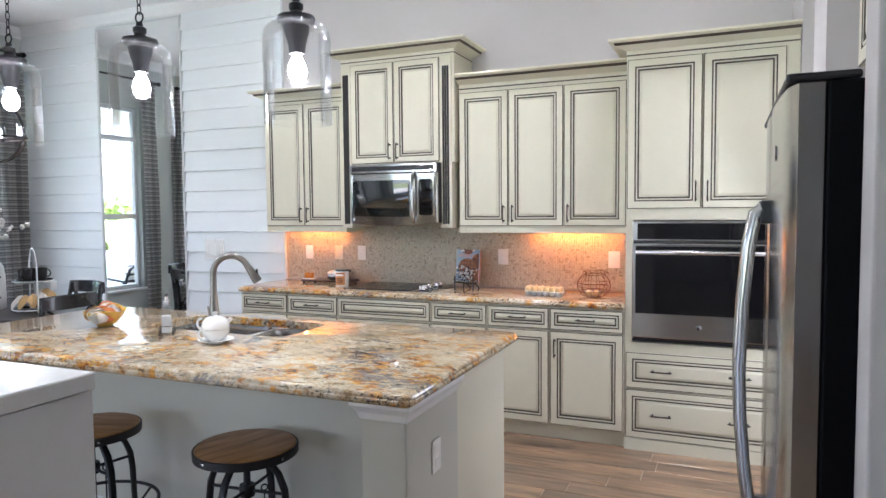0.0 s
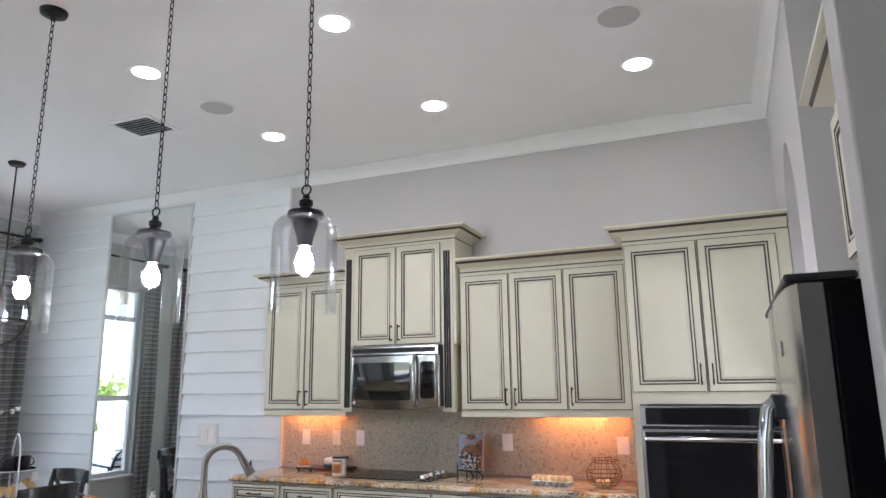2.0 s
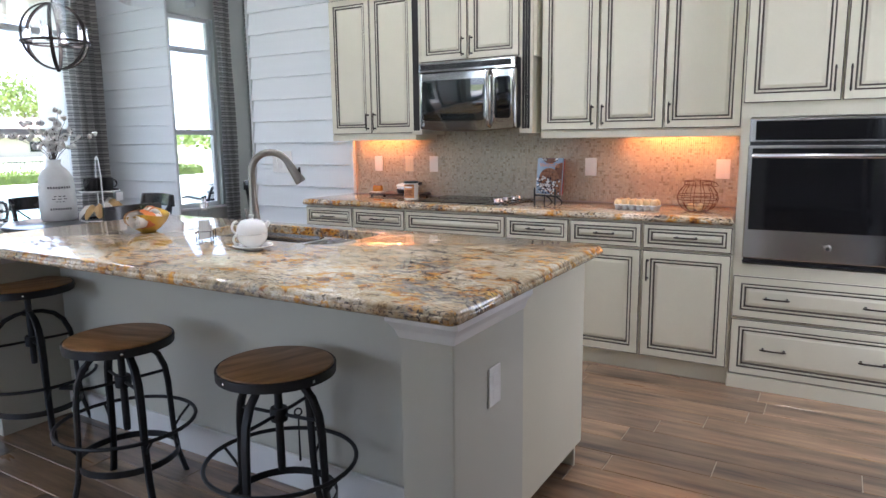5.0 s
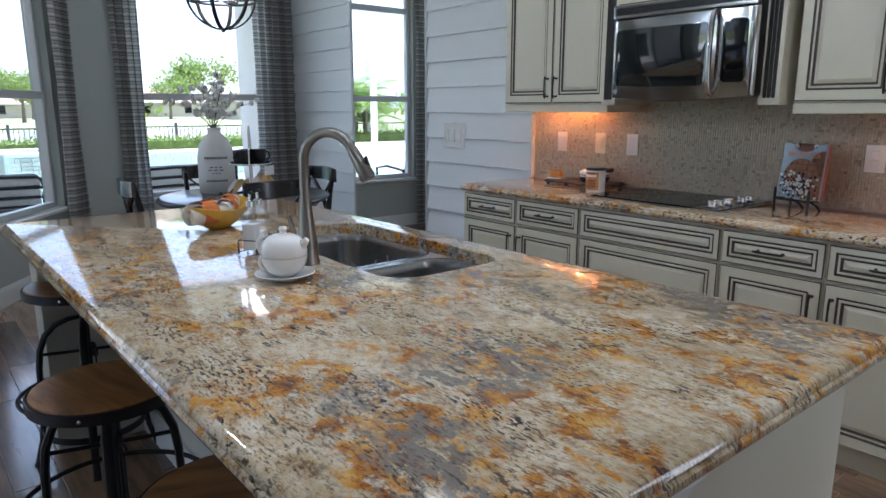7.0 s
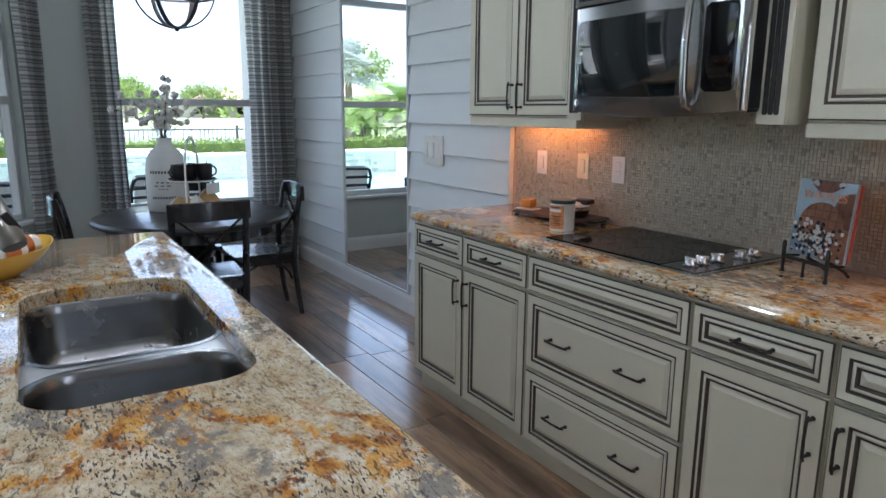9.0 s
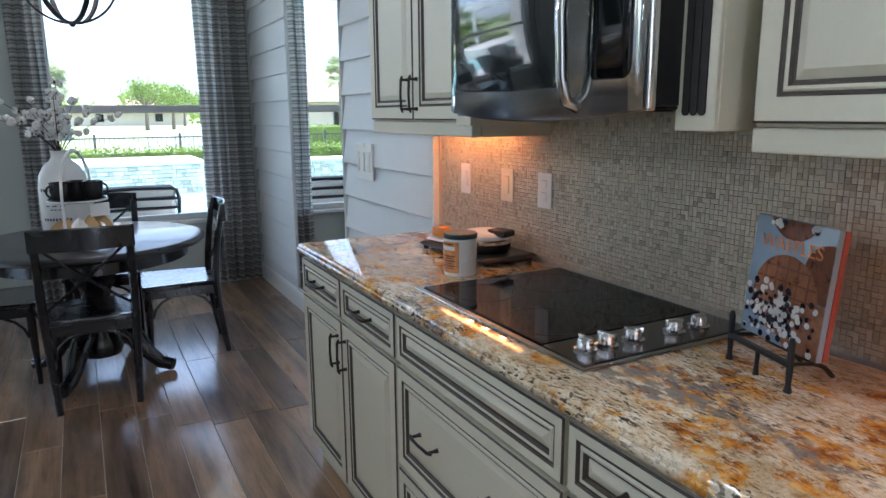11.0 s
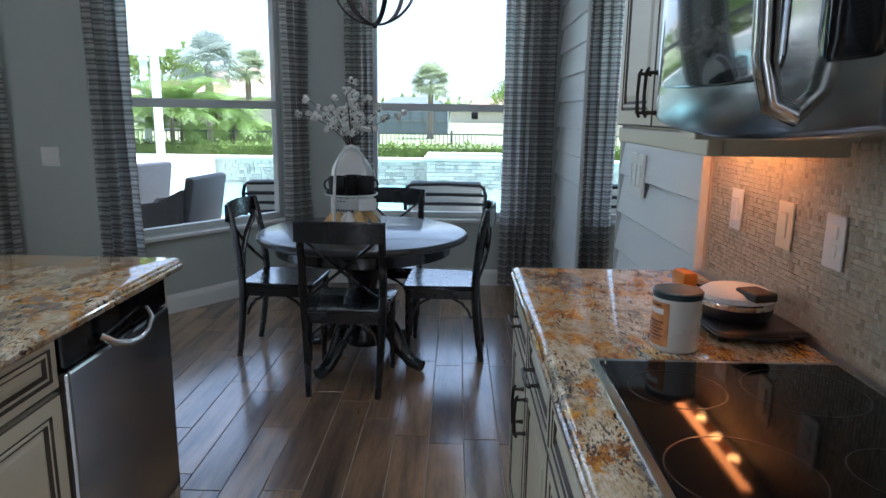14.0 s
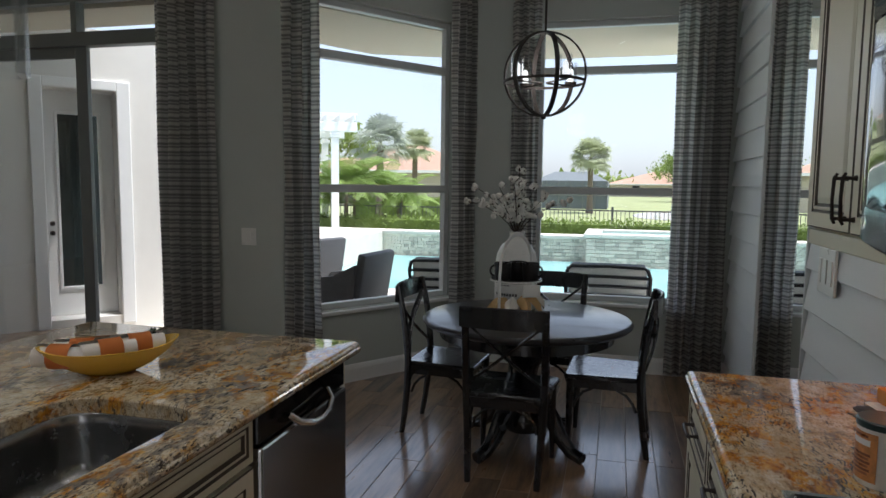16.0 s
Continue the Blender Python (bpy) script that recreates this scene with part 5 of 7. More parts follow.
def curtain(m, w, folds, seed, rod=(0, 0)):
    top = thing("curtain", m, "grey and white striped floor-length curtain on a black rod", "curtain", "nook curtains")
    part("drape", curtain_of("drape", w, 0.03, 3.10, folds, seed), CURTAIN, top, "striped woven drape", True)
    for i in range(folds):
        cx = w * (i + 0.5) / folds
        part("rod_ring", tube([(cx, 0.024 * math.cos(2 * math.pi * k / 12), 3.135 + 0.024 * math.sin(2 * math.pi * k / 12)) for k in range(12)], 0.003, 5, closed=True), IRON, top, "", True)


def rod(m, w):
    top = thing("curtain_rod", m, "black iron curtain rod with ball finials", "curtain rod", "curtain rods")
    part("bar", tube([(0, 0, 3.135), (w / 2, 0, 3.135), (w, 0, 3.135)], 0.012, 10), IRON, top, "", True)
    for x in (0, w):
        part("finial", lathe([(0.0, -0.03), (0.02, -0.022), (0.03, 0.0), (0.02, 0.022), (0.0, 0.03)], 14), IRON, top, "black ball finial", True, pose(x, 0, 3.135, 0, 90))
        part("bracket", box(x - 0.008, x + 0.008, 0.0, 0.10, 3.125, 3.145, 0.003), IRON, top)


west = pose(XB + 0.10, 0, 0, 0, 0, 90)
curtain(west @ pose(6.42, 0, 0), 0.40, 6, 1)
curtain(west @ pose(5.17, 0, 0), 0.22, 4, 2)
rod(west @ pose(5.12, 0, 0), 1.70)
bayr = bay @ pose(0, 0.10, 0) @ Matrix.Rotation(math.pi, 4, "Z")
curtain(bayr @ pose(-0.20, 0, 0), 0.25, 4, 3)
curtain(bayr @ pose(-1.68, 0, 0), 0.27, 4, 4)
rod(bayr @ pose(-1.66, 0, 0), 1.62)
dorr = pose(XD + 0.10, 0, 0, 0, 0, 90)
curtain(dorr @ pose(2.88, 0, 0), 0.46, 6, 5)
rod(dorr @ pose(0.70, 0, 0), 2.66)
curtain(dorr @ pose(0.62, 0, 0), 0.42, 6, 6)

# ---- chandelier ----
cd = thing("chandelier", pose(-5.61, 5.575, 0), "dark bronze globe chandelier with four candle lights", "chandelier")
CR, CC = 0.243, 2.145
WB = plain("weathered_bronze", (0.045, 0.035, 0.03), 0.5, metal=0.5, vary=0.3, scale=20)
part("canopy", lathe([(0.0, CZ - 0.035), (0.05, CZ - 0.03), (0.065, CZ - 0.012), (0.066, CZ), (0.0, CZ)], 24), WB, cd, "", True)
part("rod", lathe([(0.0, CC + CR - 0.01), (0.007, CC + CR - 0.01), (0.007, CZ - 0.03), (0.0, CZ - 0.03)], 10), WB, cd, "", True)
for k in range(3):
    a = math.pi * k / 3 + 0.4
    bm = lathe([(CR - 0.006, -0.013), (CR + 0.004, -0.013), (CR + 0.004, 0.013), (CR - 0.006, 0.013)], 56, close=True)
    part("hoop", bm, WB, cd, "flat bronze hoop", True, pose(0, 0, CC) @ Matrix.Rotation(a, 4, "Z") @ Matrix.Rotation(math.pi / 2, 4, "X"))
part("lamp_ring", lathe([(0.236, -0.008), (0.241, -0.008), (0.241, 0.008), (0.236, 0.008)], 56, close=True), WB, cd, "", True, pose(0, 0, CC - 0.045))
part("hub", lathe([(0.0, CC - CR - 0.02), (0.012, CC - CR - 0.015), (0.018, CC - CR), (0.01, CC - CR + 0.015), (0.0, CC - CR + 0.015)], 16), WB, cd, "", True)
CANDLE = glow("candle_glass", (0.95, 0.95, 0.92), 0.35)
for k in range(4):
    a = math.pi / 2 * k + 0.75
    x, y = 0.195 * math.cos(a), 0.195 * math.sin(a)
    part("arm", tube([(0.238 * math.cos(a), 0.238 * math.sin(a), CC - 0.045), (x, y, CC - 0.05), (0.02 * math.cos(a), 0.02 * math.sin(a), CC - 0.05)], 0.006, 7), WB, cd, "", True)
    part("cup", lathe([(0.0, CC - 0.05), (0.032, CC - 0.045), (0.036, CC - 0.03), (0.0, CC - 0.03)], 18), WB, cd, "", True, pose(x, y, 0))
    part("candle_shade", lathe([(0.034, CC - 0.03), (0.036, CC - 0.03), (0.036, CC + 0.085), (0.034, CC + 0.085)], 20, close=True), CLEAR, cd, "small clear glass cylinder", True, pose(x, y, 0))
    part("candle", lathe([(0.0, CC - 0.03), (0.017, CC - 0.03), (0.017, CC + 0.035), (0.008, CC + 0.05), (0.0, CC + 0.055)], 14), CANDLE, cd, "frosted candle bulb", True, pose(x, y, 0))


lamp("chandelier_light", "POINT", pose(-5.61, 5.575, CC - 0.01), 1.3, (1.0, 0.94, 0.86), size=0.12)


# ---- things on the island ----
CT = 0.9145
FAUCET = plain("warm_brushed_nickel", (0.27, 0.25, 0.225), 0.34, metal=1.0, vary=0.06, grain=300)
fa = thing("faucet", pose(-2.485, 4.52, CT, 0, 0, 30), "brushed nickel gooseneck pull-down kitchen faucet", "faucet")
part("base", lathe([(0.0, 0.0), (0.036, 0.0), (0.036, 0.006), (0.033, 0.012), (0.032, 0.05), (0.026, 0.10), (0.0195, 0.15), (0.0165, 0.19), (0.0, 0.19)], 24), FAUCET, fa, "flared faucet body", True)
arc = [(0, 0, 0.185), (0, 0, 0.26)] + [(0.082 - 0.082 * math.cos(a), 0, 0.295 + 0.082 * math.sin(a)) for a in [math.pi * k / 14 for k in range(0, 13)]]
part("neck", tube(arc, 0.0145, 14), FAUCET, fa, "curved gooseneck", True)
end = Vector(arc[-1])
d = (Vector(arc[-1]) - Vector(arc[-2])).normalized()
part("spray_head", tube([end, end + d * 0.01, end + d * 0.04, end + d * 0.085, end + d * 0.092], [0.0148, 0.016, 0.0185, 0.023, 0.02], 16), FAUCET, fa, "pull-down spray head", True)
part("spray_button", box(-0.007, 0.007, -0.004, 0.004, -0.02, 0.02, 0.003), BLACKPLASTIC, fa, "black button", False, Matrix.Translation(end + d * 0.05 + Vector((0.0185, 0, 0.008))) @ pose(0, 0, 0, 0, -35, 90))
part("lever_hub", tube([(0, -0.012, 0.062), (0, -0.03, 0.062), (0, -0.048, 0.064)], [0.016, 0.017, 0.014], 14), FAUCET, fa, "", True)
part("lever", tube([(0, -0.045, 0.064), (-0.004, -0.055, 0.09), (-0.01, -0.062, 0.125), (-0.014, -0.066, 0.15)], [0.008, 0.011, 0.0105, 0.007], 10, flat=0.5), FAUCET, fa, "flat lever handle", True)

tp = thing("teapot", pose(-2.36, 4.387, CT, 0, 0, 35) @ Matrix.Diagonal((0.92, 0.92, 1.0, 1)), "white porcelain tea-for-one pot stacked on its cup", "teapot")
part("saucer", lathe([(0.0, 0.004), (0.04, 0.0), (0.045, 0.004), (0.075, 0.012), (0.086, 0.018), (0.084, 0.02), (0.07, 0.015), (0.0, 0.009)], 36), PORCELAIN, tp, "", True)
part("cup", lathe([(0.0, 0.01), (0.03, 0.01), (0.05, 0.025), (0.062, 0.045), (0.066, 0.064), (0.0645, 0.0645), (0.0, 0.06)], 32), PORCELAIN, tp, "", True)
part("pot", lathe([(0.0, 0.065), (0.064, 0.066), (0.066, 0.078), (0.06, 0.098), (0.045, 0.114), (0.025, 0.121), (0.0, 0.122)], 32), PORCELAIN, tp, "", True)
part("lid_knob", lathe([(0.0, 0.12), (0.012, 0.121), (0.009, 0.127), (0.0125, 0.135), (0.009, 0.141), (0.0, 0.142)], 18), PORCELAIN, tp, "", True)
part("spout", tube([(0.05, 0, 0.09), (0.066, 0, 0.1), (0.074, 0, 0.11)], [0.014, 0.011, 0.008], 12), PORCELAIN, tp, "", True)
for z, r in ((0.088, 0.024), (0.04, 0.02)):
    part("handle", tube([(-0.06 - r * math.sin(math.pi * k / 10), 0, z + r * math.cos(math.pi * k / 10)) for k in range(11)], 0.0055, 8), PORCELAIN, tp, "", True)

SOAPY = plain("white_liquid_soap", (0.85, 0.86, 0.86), 0.3, vary=0.02)
sd = thing("soap_caddy", pose(-2.735, 4.475, CT, 0, 0, 40), "wire caddy with two clear glass soap dispensers", "soap dispenser")
for k, lvl in ((0, 0.092), (1, 0.062)):
    bt = part("bottle", lathe([(0.0, 0.012), (0.028, 0.012), (0.031, 0.016), (0.031, 0.115), (0.026, 0.13), (0.012, 0.14), (0.011, 0.15), (0.0, 0.15)], 4), CLEAR, sd, "clear square glass bottle", False, pose(0.0, 0.052 * k - 0.026, 0, 0, 0, 45))
    part("soap", lathe([(0.0, 0.014), (0.0275, 0.014), (0.0275, lvl), (0.0, lvl)], 4), SOAPY, bt, "white soap")
    part("pump", lathe([(0.0, 0.145), (0.013, 0.145), (0.013, 0.162), (0.005, 0.165), (0.004, 0.185), (0.0, 0.185)], 14), CHROME, bt, "chrome pump collar", True)
    part("nozzle", tube([(0.0, 0, 0.186), (0.012, 0.012, 0.188), (0.022, 0.022, 0.184)], [0.007, 0.005, 0.003], 8), BLACKPLASTIC, bt, "", True)
for z in (0.045,):
    part("wire", tube([(x, y, z) for x, y in loop_of(-0.03, 0.03, -0.058, 0.058, 0.004, 2)], 0.0016, 6, closed=True), IRON, sd, "thin black wire", True)
for x, y in ((-0.03, -0.058), (0.03, -0.058), (-0.03, 0.058), (0.03, 0.058), (0.03, 0), (-0.03, 0)):
    part("wire", tube([(x, y, 0.003), (x, y, 0.03), (x, y, 0.045)], [0.0035, 0.0016, 0.0016], 6), IRON, sd, "", True)
part("wire_base", tube([(-0.03, -0.058, 0.01), (0, 0, 0.01), (0.03, 0.058, 0.01)], 0.0016, 6), IRON, sd, "", True)

YELLOW = plain("amber_bowl_glaze", (0.7, 0.43, 0.05), 0.25, vary=0.1, coat=0.3)
LINEN = plain("white_linen", (0.78, 0.74, 0.68), 0.9, vary=0.06, grain=300, bump=0.3)
TAN = plain("tan_stripe_linen", (0.5, 0.3, 0.14), 0.9, vary=0.1, grain=300, bump=0.3)
GREEN = plain("dark_leaf", (0.03, 0.07, 0.025), 0.5, vary=0.3, spread=0.3)
bw = thing("fruit_bowl", pose(-3.24, 4.555, CT, 0, 0, 136), "amber boat-shaped bowl filled with rolled napkins", "bowl")
bm = bmesh.new()
rings = []
for s, z in ((0.30, 0.0), (0.36, 0.002), (0.62, 0.022), (0.86, 0.05), (1.0, 0.078), (0.97, 0.079), (0.82, 0.052), (0.58, 0.027), (0.2, 0.012)):
    ring = []
    for k in range(36):
        a = 2 * math.pi * k / 36
        lift = 0.02 * math.cos(a) ** 4 * (z / 0.078)
        ring.append((0.195 * s * math.cos(a), 0.1 * s * math.sin(a), z + lift))
    rings.append(ring)
made = loops(bm, rings)
bm.faces.new(made[0][::-1])
bm.faces.new(made[-1])
part("bowl", bm, YELLOW, bw, "amber glazed bowl", True)


RUSTCLOTH = plain("orange_cloth", (0.5, 0.15, 0.03), 0.9, vary=0.15, grain=300)


def spiral_roll(x, y, z, turn, length, r, parent, mt, name="napkin_roll"):
    bm = bmesh.new()
    pts = []
    for k in range(46):
        a = 2 * math.pi * k / 14
        rr = r * (0.22 + 0.78 * k / 45)
        pts.append((rr * math.cos(a), rr * math.sin(a)))
    outer = [(px * 1.0, py) for px, py in pts]
    a0 = [bm.verts.new((u, -length / 2, w)) for u, w in outer]
    a1 = [bm.verts.new((u, length / 2, w)) for u, w in outer]
    inn = [((1 - 0.07 / max(0.2, math.hypot(u, w) / r) * 0.9) * u, (1 - 0.07 / max(0.2, math.hypot(u, w) / r) * 0.9) * w) for u, w in outer]
    b0 = [bm.verts.new((u, -length / 2, w)) for u, w in inn]
    b1 = [bm.verts.new((u, length / 2, w)) for u, w in inn]
    for k in range(len(outer) - 1):
        for p, q in ((a0, a1), (b1, b0), (b0, a0), (a1, b1)):
            bm.faces.new((p[k], p[k + 1], q[k + 1], q[k]))
    return part(name, bm, mt, parent, "", True, pose(x, y, z, 0, 0, turn))


for k, (x, y, z, t, mt) in enumerate(((-0.075, 0.02, 0.083, 75, LINEN), (-0.01, -0.035, 0.086, 100, LINEN), (-0.02, 0.045, 0.08, 80, TAN), (0.075, 0.0, 0.088, 95, LINEN), (-0.13, -0.01, 0.078, 60, LINEN))):
    roll = spiral_roll(x, y, z - 0.01, t, 0.15, 0.036, bw, mt)
    if mt is LINEN:
        part("stripe", lathe([(0.0362, -0.03), (0.0368, -0.03), (0.0368, 0.035), (0.0362, 0.035)], 20, close=True), RUSTCLOTH, roll, "orange woven stripe", True, pose(0, 0, 0, 90))
rnd = random.Random(5)
bm = bmesh.new()
for k in range(46):
    a, e, ln = rnd.uniform(0, 6.28), rnd.uniform(0.15, 1.2), rnd.uniform(0.03, 0.055)
    dv = Vector((math.cos(a) * math.cos(e), math.sin(a) * math.cos(e), math.sin(e)))
    sv = dv.cross(Vector((0, 0, 1))).normalized() * ln * 0.22
    c = Vector((0.125, 0.03, 0.075))
    vs = [bm.verts.new(c + v) for v in (dv * ln * 0.2, dv * ln * 0.6 + sv, dv * ln, dv * ln * 0.6 - sv)]
    bm.faces.new(vs)
part("sprig", bm, GREEN, bw, "small dark green leaf sprig")
hole = thing("faucet_hole_cover", pose(-2.83, 4.565, CT), "round chrome hole cover on the granite", "cover")
part("disc", lathe([(0.0, 0.006), (0.016, 0.005), (0.02, 0.0), (0.0, 0.0)], 20), CHROME, hole, "", True)

# ---- things on the long worktop ----
bs = thing("book_stand", pose(-2.032, 6.655, CT, 0, 0, -17), "black iron easel stand with turned feet", "stand")
for x in (-0.085, 0.085):
    part("post", tube([(x, -0.03, 0.0), (x, -0.03, 0.012), (x, -0.03, 0.05), (x, -0.03, 0.09), (x, -0.03, 0.10)], [0.008, 0.005, 0.0062, 0.006, 0.004], 8), IRON, bs, "", True)
    part("rest", tube([(x, -0.03, 0.052), (x, 0.0, 0.05), (x, 0.03, 0.048)], 0.004, 6), IRON, bs, "", True)
    part("leg", tube([(x * 0.5, 0.02, 0.05), (x * 0.5, 0.08, 0.02), (x * 0.5, 0.10, 0.0)], 0.005, 6), IRON, bs, "", True)
part("bar", box(-0.088, 0.088, -0.036, -0.024, 0.045, 0.055, 0.002), IRON, bs)
part("back", tube([(0, 0.03, 0.05), (0, 0.055, 0.14), (0, 0.075, 0.21)], 0.005, 6), IRON, bs, "", True)
part("foot", tube([(0, -0.03, 0.05), (0, -0.032, 0.02), (0, -0.032, 0.0)], [0.005, 0.004, 0.006], 8), IRON, bs, "", True)
bk = thing("cookbook", pose(-2.032, 6.655, CT, 0, 0, -17) @ pose(0, 0.004, 0.058, -5) @ Matrix.Diagonal((1, 1, 0.9, 1)), "glossy waffle cookbook with blue cover on the stand", "book")
COVER = plain("blue_grey_cover", (0.26, 0.33, 0.42), 0.18, vary=0.08, coat=0.4)
PAPER = plain("red_book_edge", (0.32, 0.07, 0.05), 0.8, vary=0.05)
WAFFLE = plain("golden_waffle_print", (0.34, 0.13, 0.05), 0.3, vary=0.3, scale=60)
WAFFLE2 = plain("dark_waffle_print", (0.2, 0.06, 0.02), 0.3, vary=0.3, scale=60)
CREAMY = plain("whipped_cream_print", (0.8, 0.78, 0.74), 0.3, vary=0.1, scale=80)
BERRY = plain("blueberry_print", (0.02, 0.015, 0.03), 0.25, vary=0.3, scale=80)
ORANGE = plain("orange_letter_print", (0.62, 0.2, 0.05), 0.3, vary=0.1)
part("cover", box(-0.105, 0.105, 0.0, 0.012, 0.0, 0.262, 0.001, seg=1), COVER, bk, "glossy blue-grey cover")
part("pages", box(-0.103, 0.106, 0.0121, 0.022, 0.003, 0.259), PAPER, bk, "dark red book block")


def disc(parent, name, cx, cz, r, y, mt, clip=None, sx=1.0):
    bm = bmesh.new()
    pts = []
    for k in range(28):
        a = 2 * math.pi * k / 28
        x, z = cx + sx * r * math.cos(a), cz + r * math.sin(a)
        pts.append((min(0.104, max(-0.104, x)), min(0.261, max(0.001, z))))
    bm.faces.new([bm.verts.new((x, y, z)) for x, z in pts])
    bmesh.ops.solidify(bm, geom=bm.faces[:], thickness=0.0002)
    return part(name, bm, mt, parent)


w1 = disc(bk, "waffle_picture", 0.0, 0.105, 0.085, -0.0006, WAFFLE)
w2 = disc(bk, "waffle_picture", 0.1, 0.17, 0.06, -0.0004, WAFFLE2)
w4 = disc(bk, "waffle_picture", 0.09, 0.03, 0.08, -0.0003, WAFFLE)
w3 = disc(bk, "waffle_picture", -0.0, 0.29, 0.07, -0.0006, WAFFLE2)
for i in range(5):
    for mt, (cx, cz), r in ((WAFFLE2, (0.0, 0.105), 0.083),):
        o = -0.055 + 0.028 * i
        h = math.sqrt(max(0, r * r - o * o))
        part("waffle_line", box(cx + o - 0.002, cx + o + 0.002, -0.0012, -0.0007, cz - h, min(0.258, cz + h)), mt, w1)
        part("waffle_line", box(cx - h, min(0.103, cx + h), -0.0012, -0.0007, cz + o - 0.002, cz + o + 0.002), mt, w1)
rnd = random.Random(11)
for k in range(190):
    x, z = rnd.gauss(-0.015, 0.045), rnd.gauss(0.065, 0.034)
    if -0.1 < x < 0.1 and 0.004 < z < 0.13:
        disc(bk, "topping", x, z, rnd.uniform(0.004, 0.0075), -0.0014 - 0.00001 * k, CREAMY if k % 2 else BERRY)
for k in range(12):
    x, z = rnd.uniform(-0.06, 0.06), rnd.uniform(0.246, 0.258)
    disc(bk, "topping", x, z, rnd.uniform(0.005, 0.009), -0.0014 - 0.00001 * k, CREAMY if k % 3 else BERRY)
txt = bpy.data.curves.new("title", "FONT")
txt.body, txt.size, txt.align_x, txt.extrude = "WAFFLES", 0.04, "CENTER", 0.0003
title = new("title", txt)
title.data.materials.append(ORANGE)
title.parent = bk
title.matrix_basis = pose(0.0, -0.002, 0.196, 90)

cn = thing("canister", pose(-3.03, 6.545, CT), "white canister with waffle picture and dark lid", "canister")
part("body", lathe([(0.0, 0.0), (0.048, 0.0), (0.051, 0.004), (0.051, 0.115), (0.0, 0.115)], 32), PLASTIC, cn, "white canister body", True)
part("lid", lathe([(0.0, 0.116), (0.053, 0.116), (0.0535, 0.128), (0.05, 0.131), (0.0, 0.13)], 32), plain("dark_teal_lid", (0.02, 0.05, 0.055), 0.3), cn, "dark teal lid", True)
LABEL = plain("orange_label_print", (0.62, 0.27, 0.09), 0.35, vary=0.25, scale=60)


def wrap(name, mt, a0, wd, z0, z1, r, parent, label=""):
    bm = bmesh.new()
    cols = [[bm.verts.new((r * math.cos(a0 + wd * i / 8), r * math.sin(a0 + wd * i / 8), z)) for z in (z0, z1)] for i in range(9)]
    for p, q in zip(cols, cols[1:]):
        bm.faces.new((p[0], q[0], q[1], p[1]))
    return part(name, bm, mt, parent, label, True)


panel = wrap("label", LABEL, -2.35, 1.75, 0.012, 0.108, 0.0522, cn, "orange printed label with waffles")
for k in range(6):
    wrap("waffle_bar", (WAFFLE, WAFFLE2)[k % 2], -2.1 + 0.07 * (k % 2), 1.2, 0.024 + 0.0075 * k, 0.029 + 0.0075 * k, 0.0528, panel)
wrap("title_bar", WHITE, -2.1, 1.25, 0.082, 0.094, 0.0528, panel)
wrap("title_bar", WAFFLE2, -2.05, 1.1, 0.098, 0.103, 0.0528, panel)

gr = thing("griddle", pose(-3.27, 6.745, CT, 0, 0, 4), "flat black griddle tray on short feet", "griddle")
part("tray", slab(-0.22, 0.22, -0.11, 0.11, 0.012, 0.026, 0.02), BLACKPLASTIC, gr, "", True)
for x in (-0.19, 0.19):
    for y in (-0.09, 0.09):
        part("foot", lathe([(0.0, 0.0), (0.01, 0.0), (0.012, 0.012), (0.0, 0.012)], 12), BLACKPLASTIC, gr, "", True, pose(x, y, 0))
    part("side_handle", tube([(x * 1.14, -0.05, 0.018), (x * 1.28, -0.04, 0.018), (x * 1.28, 0.04, 0.018), (x * 1.14, 0.05, 0.018)], 0.005, 6), IRON, gr, "", True)
wm = thing("waffle_maker", pose(-3.19, 6.74, CT + 0.027, 0, 0, 15), "round black and white waffle maker on the griddle", "waffle maker")
part("base", lathe([(0.0, 0.0), (0.075, 0.0), (0.083, 0.012), (0.085, 0.03), (0.0, 0.03)], 32), BLACKPLASTIC, wm, "", True)
part("plate", lathe([(0.0, 0.031), (0.086, 0.031), (0.087, 0.042), (0.084, 0.046), (0.0, 0.046)], 32), CHROME, wm, "steel middle ring", True)
part("lid", lathe([(0.0, 0.047), (0.086, 0.047), (0.085, 0.058), (0.07, 0.068), (0.04, 0.073), (0.0, 0.074)], 32), PLASTIC, wm, "white domed lid", True)
part("handle", box(0.03, 0.105, -0.03, 0.03, 0.058, 0.08, 0.006), BLACKPLASTIC, wm, "dark grip")
ch = thing("butter_dish", pose(-3.44, 6.70, CT + 0.027, 0, 0, 10), "orange block on a small white dish", "dish")
part("dish", slab(-0.055, 0.055, -0.04, 0.04, 0.0, 0.008, 0.01), PORCELAIN, ch, "", True)
part("block", box(-0.035, 0.035, -0.022, 0.022, 0.009, 0.052, 0.009), plain("orange_wax", (0.7, 0.24, 0.02), 0.25, vary=0.1, coat=0.3), ch, "glossy orange block", True)

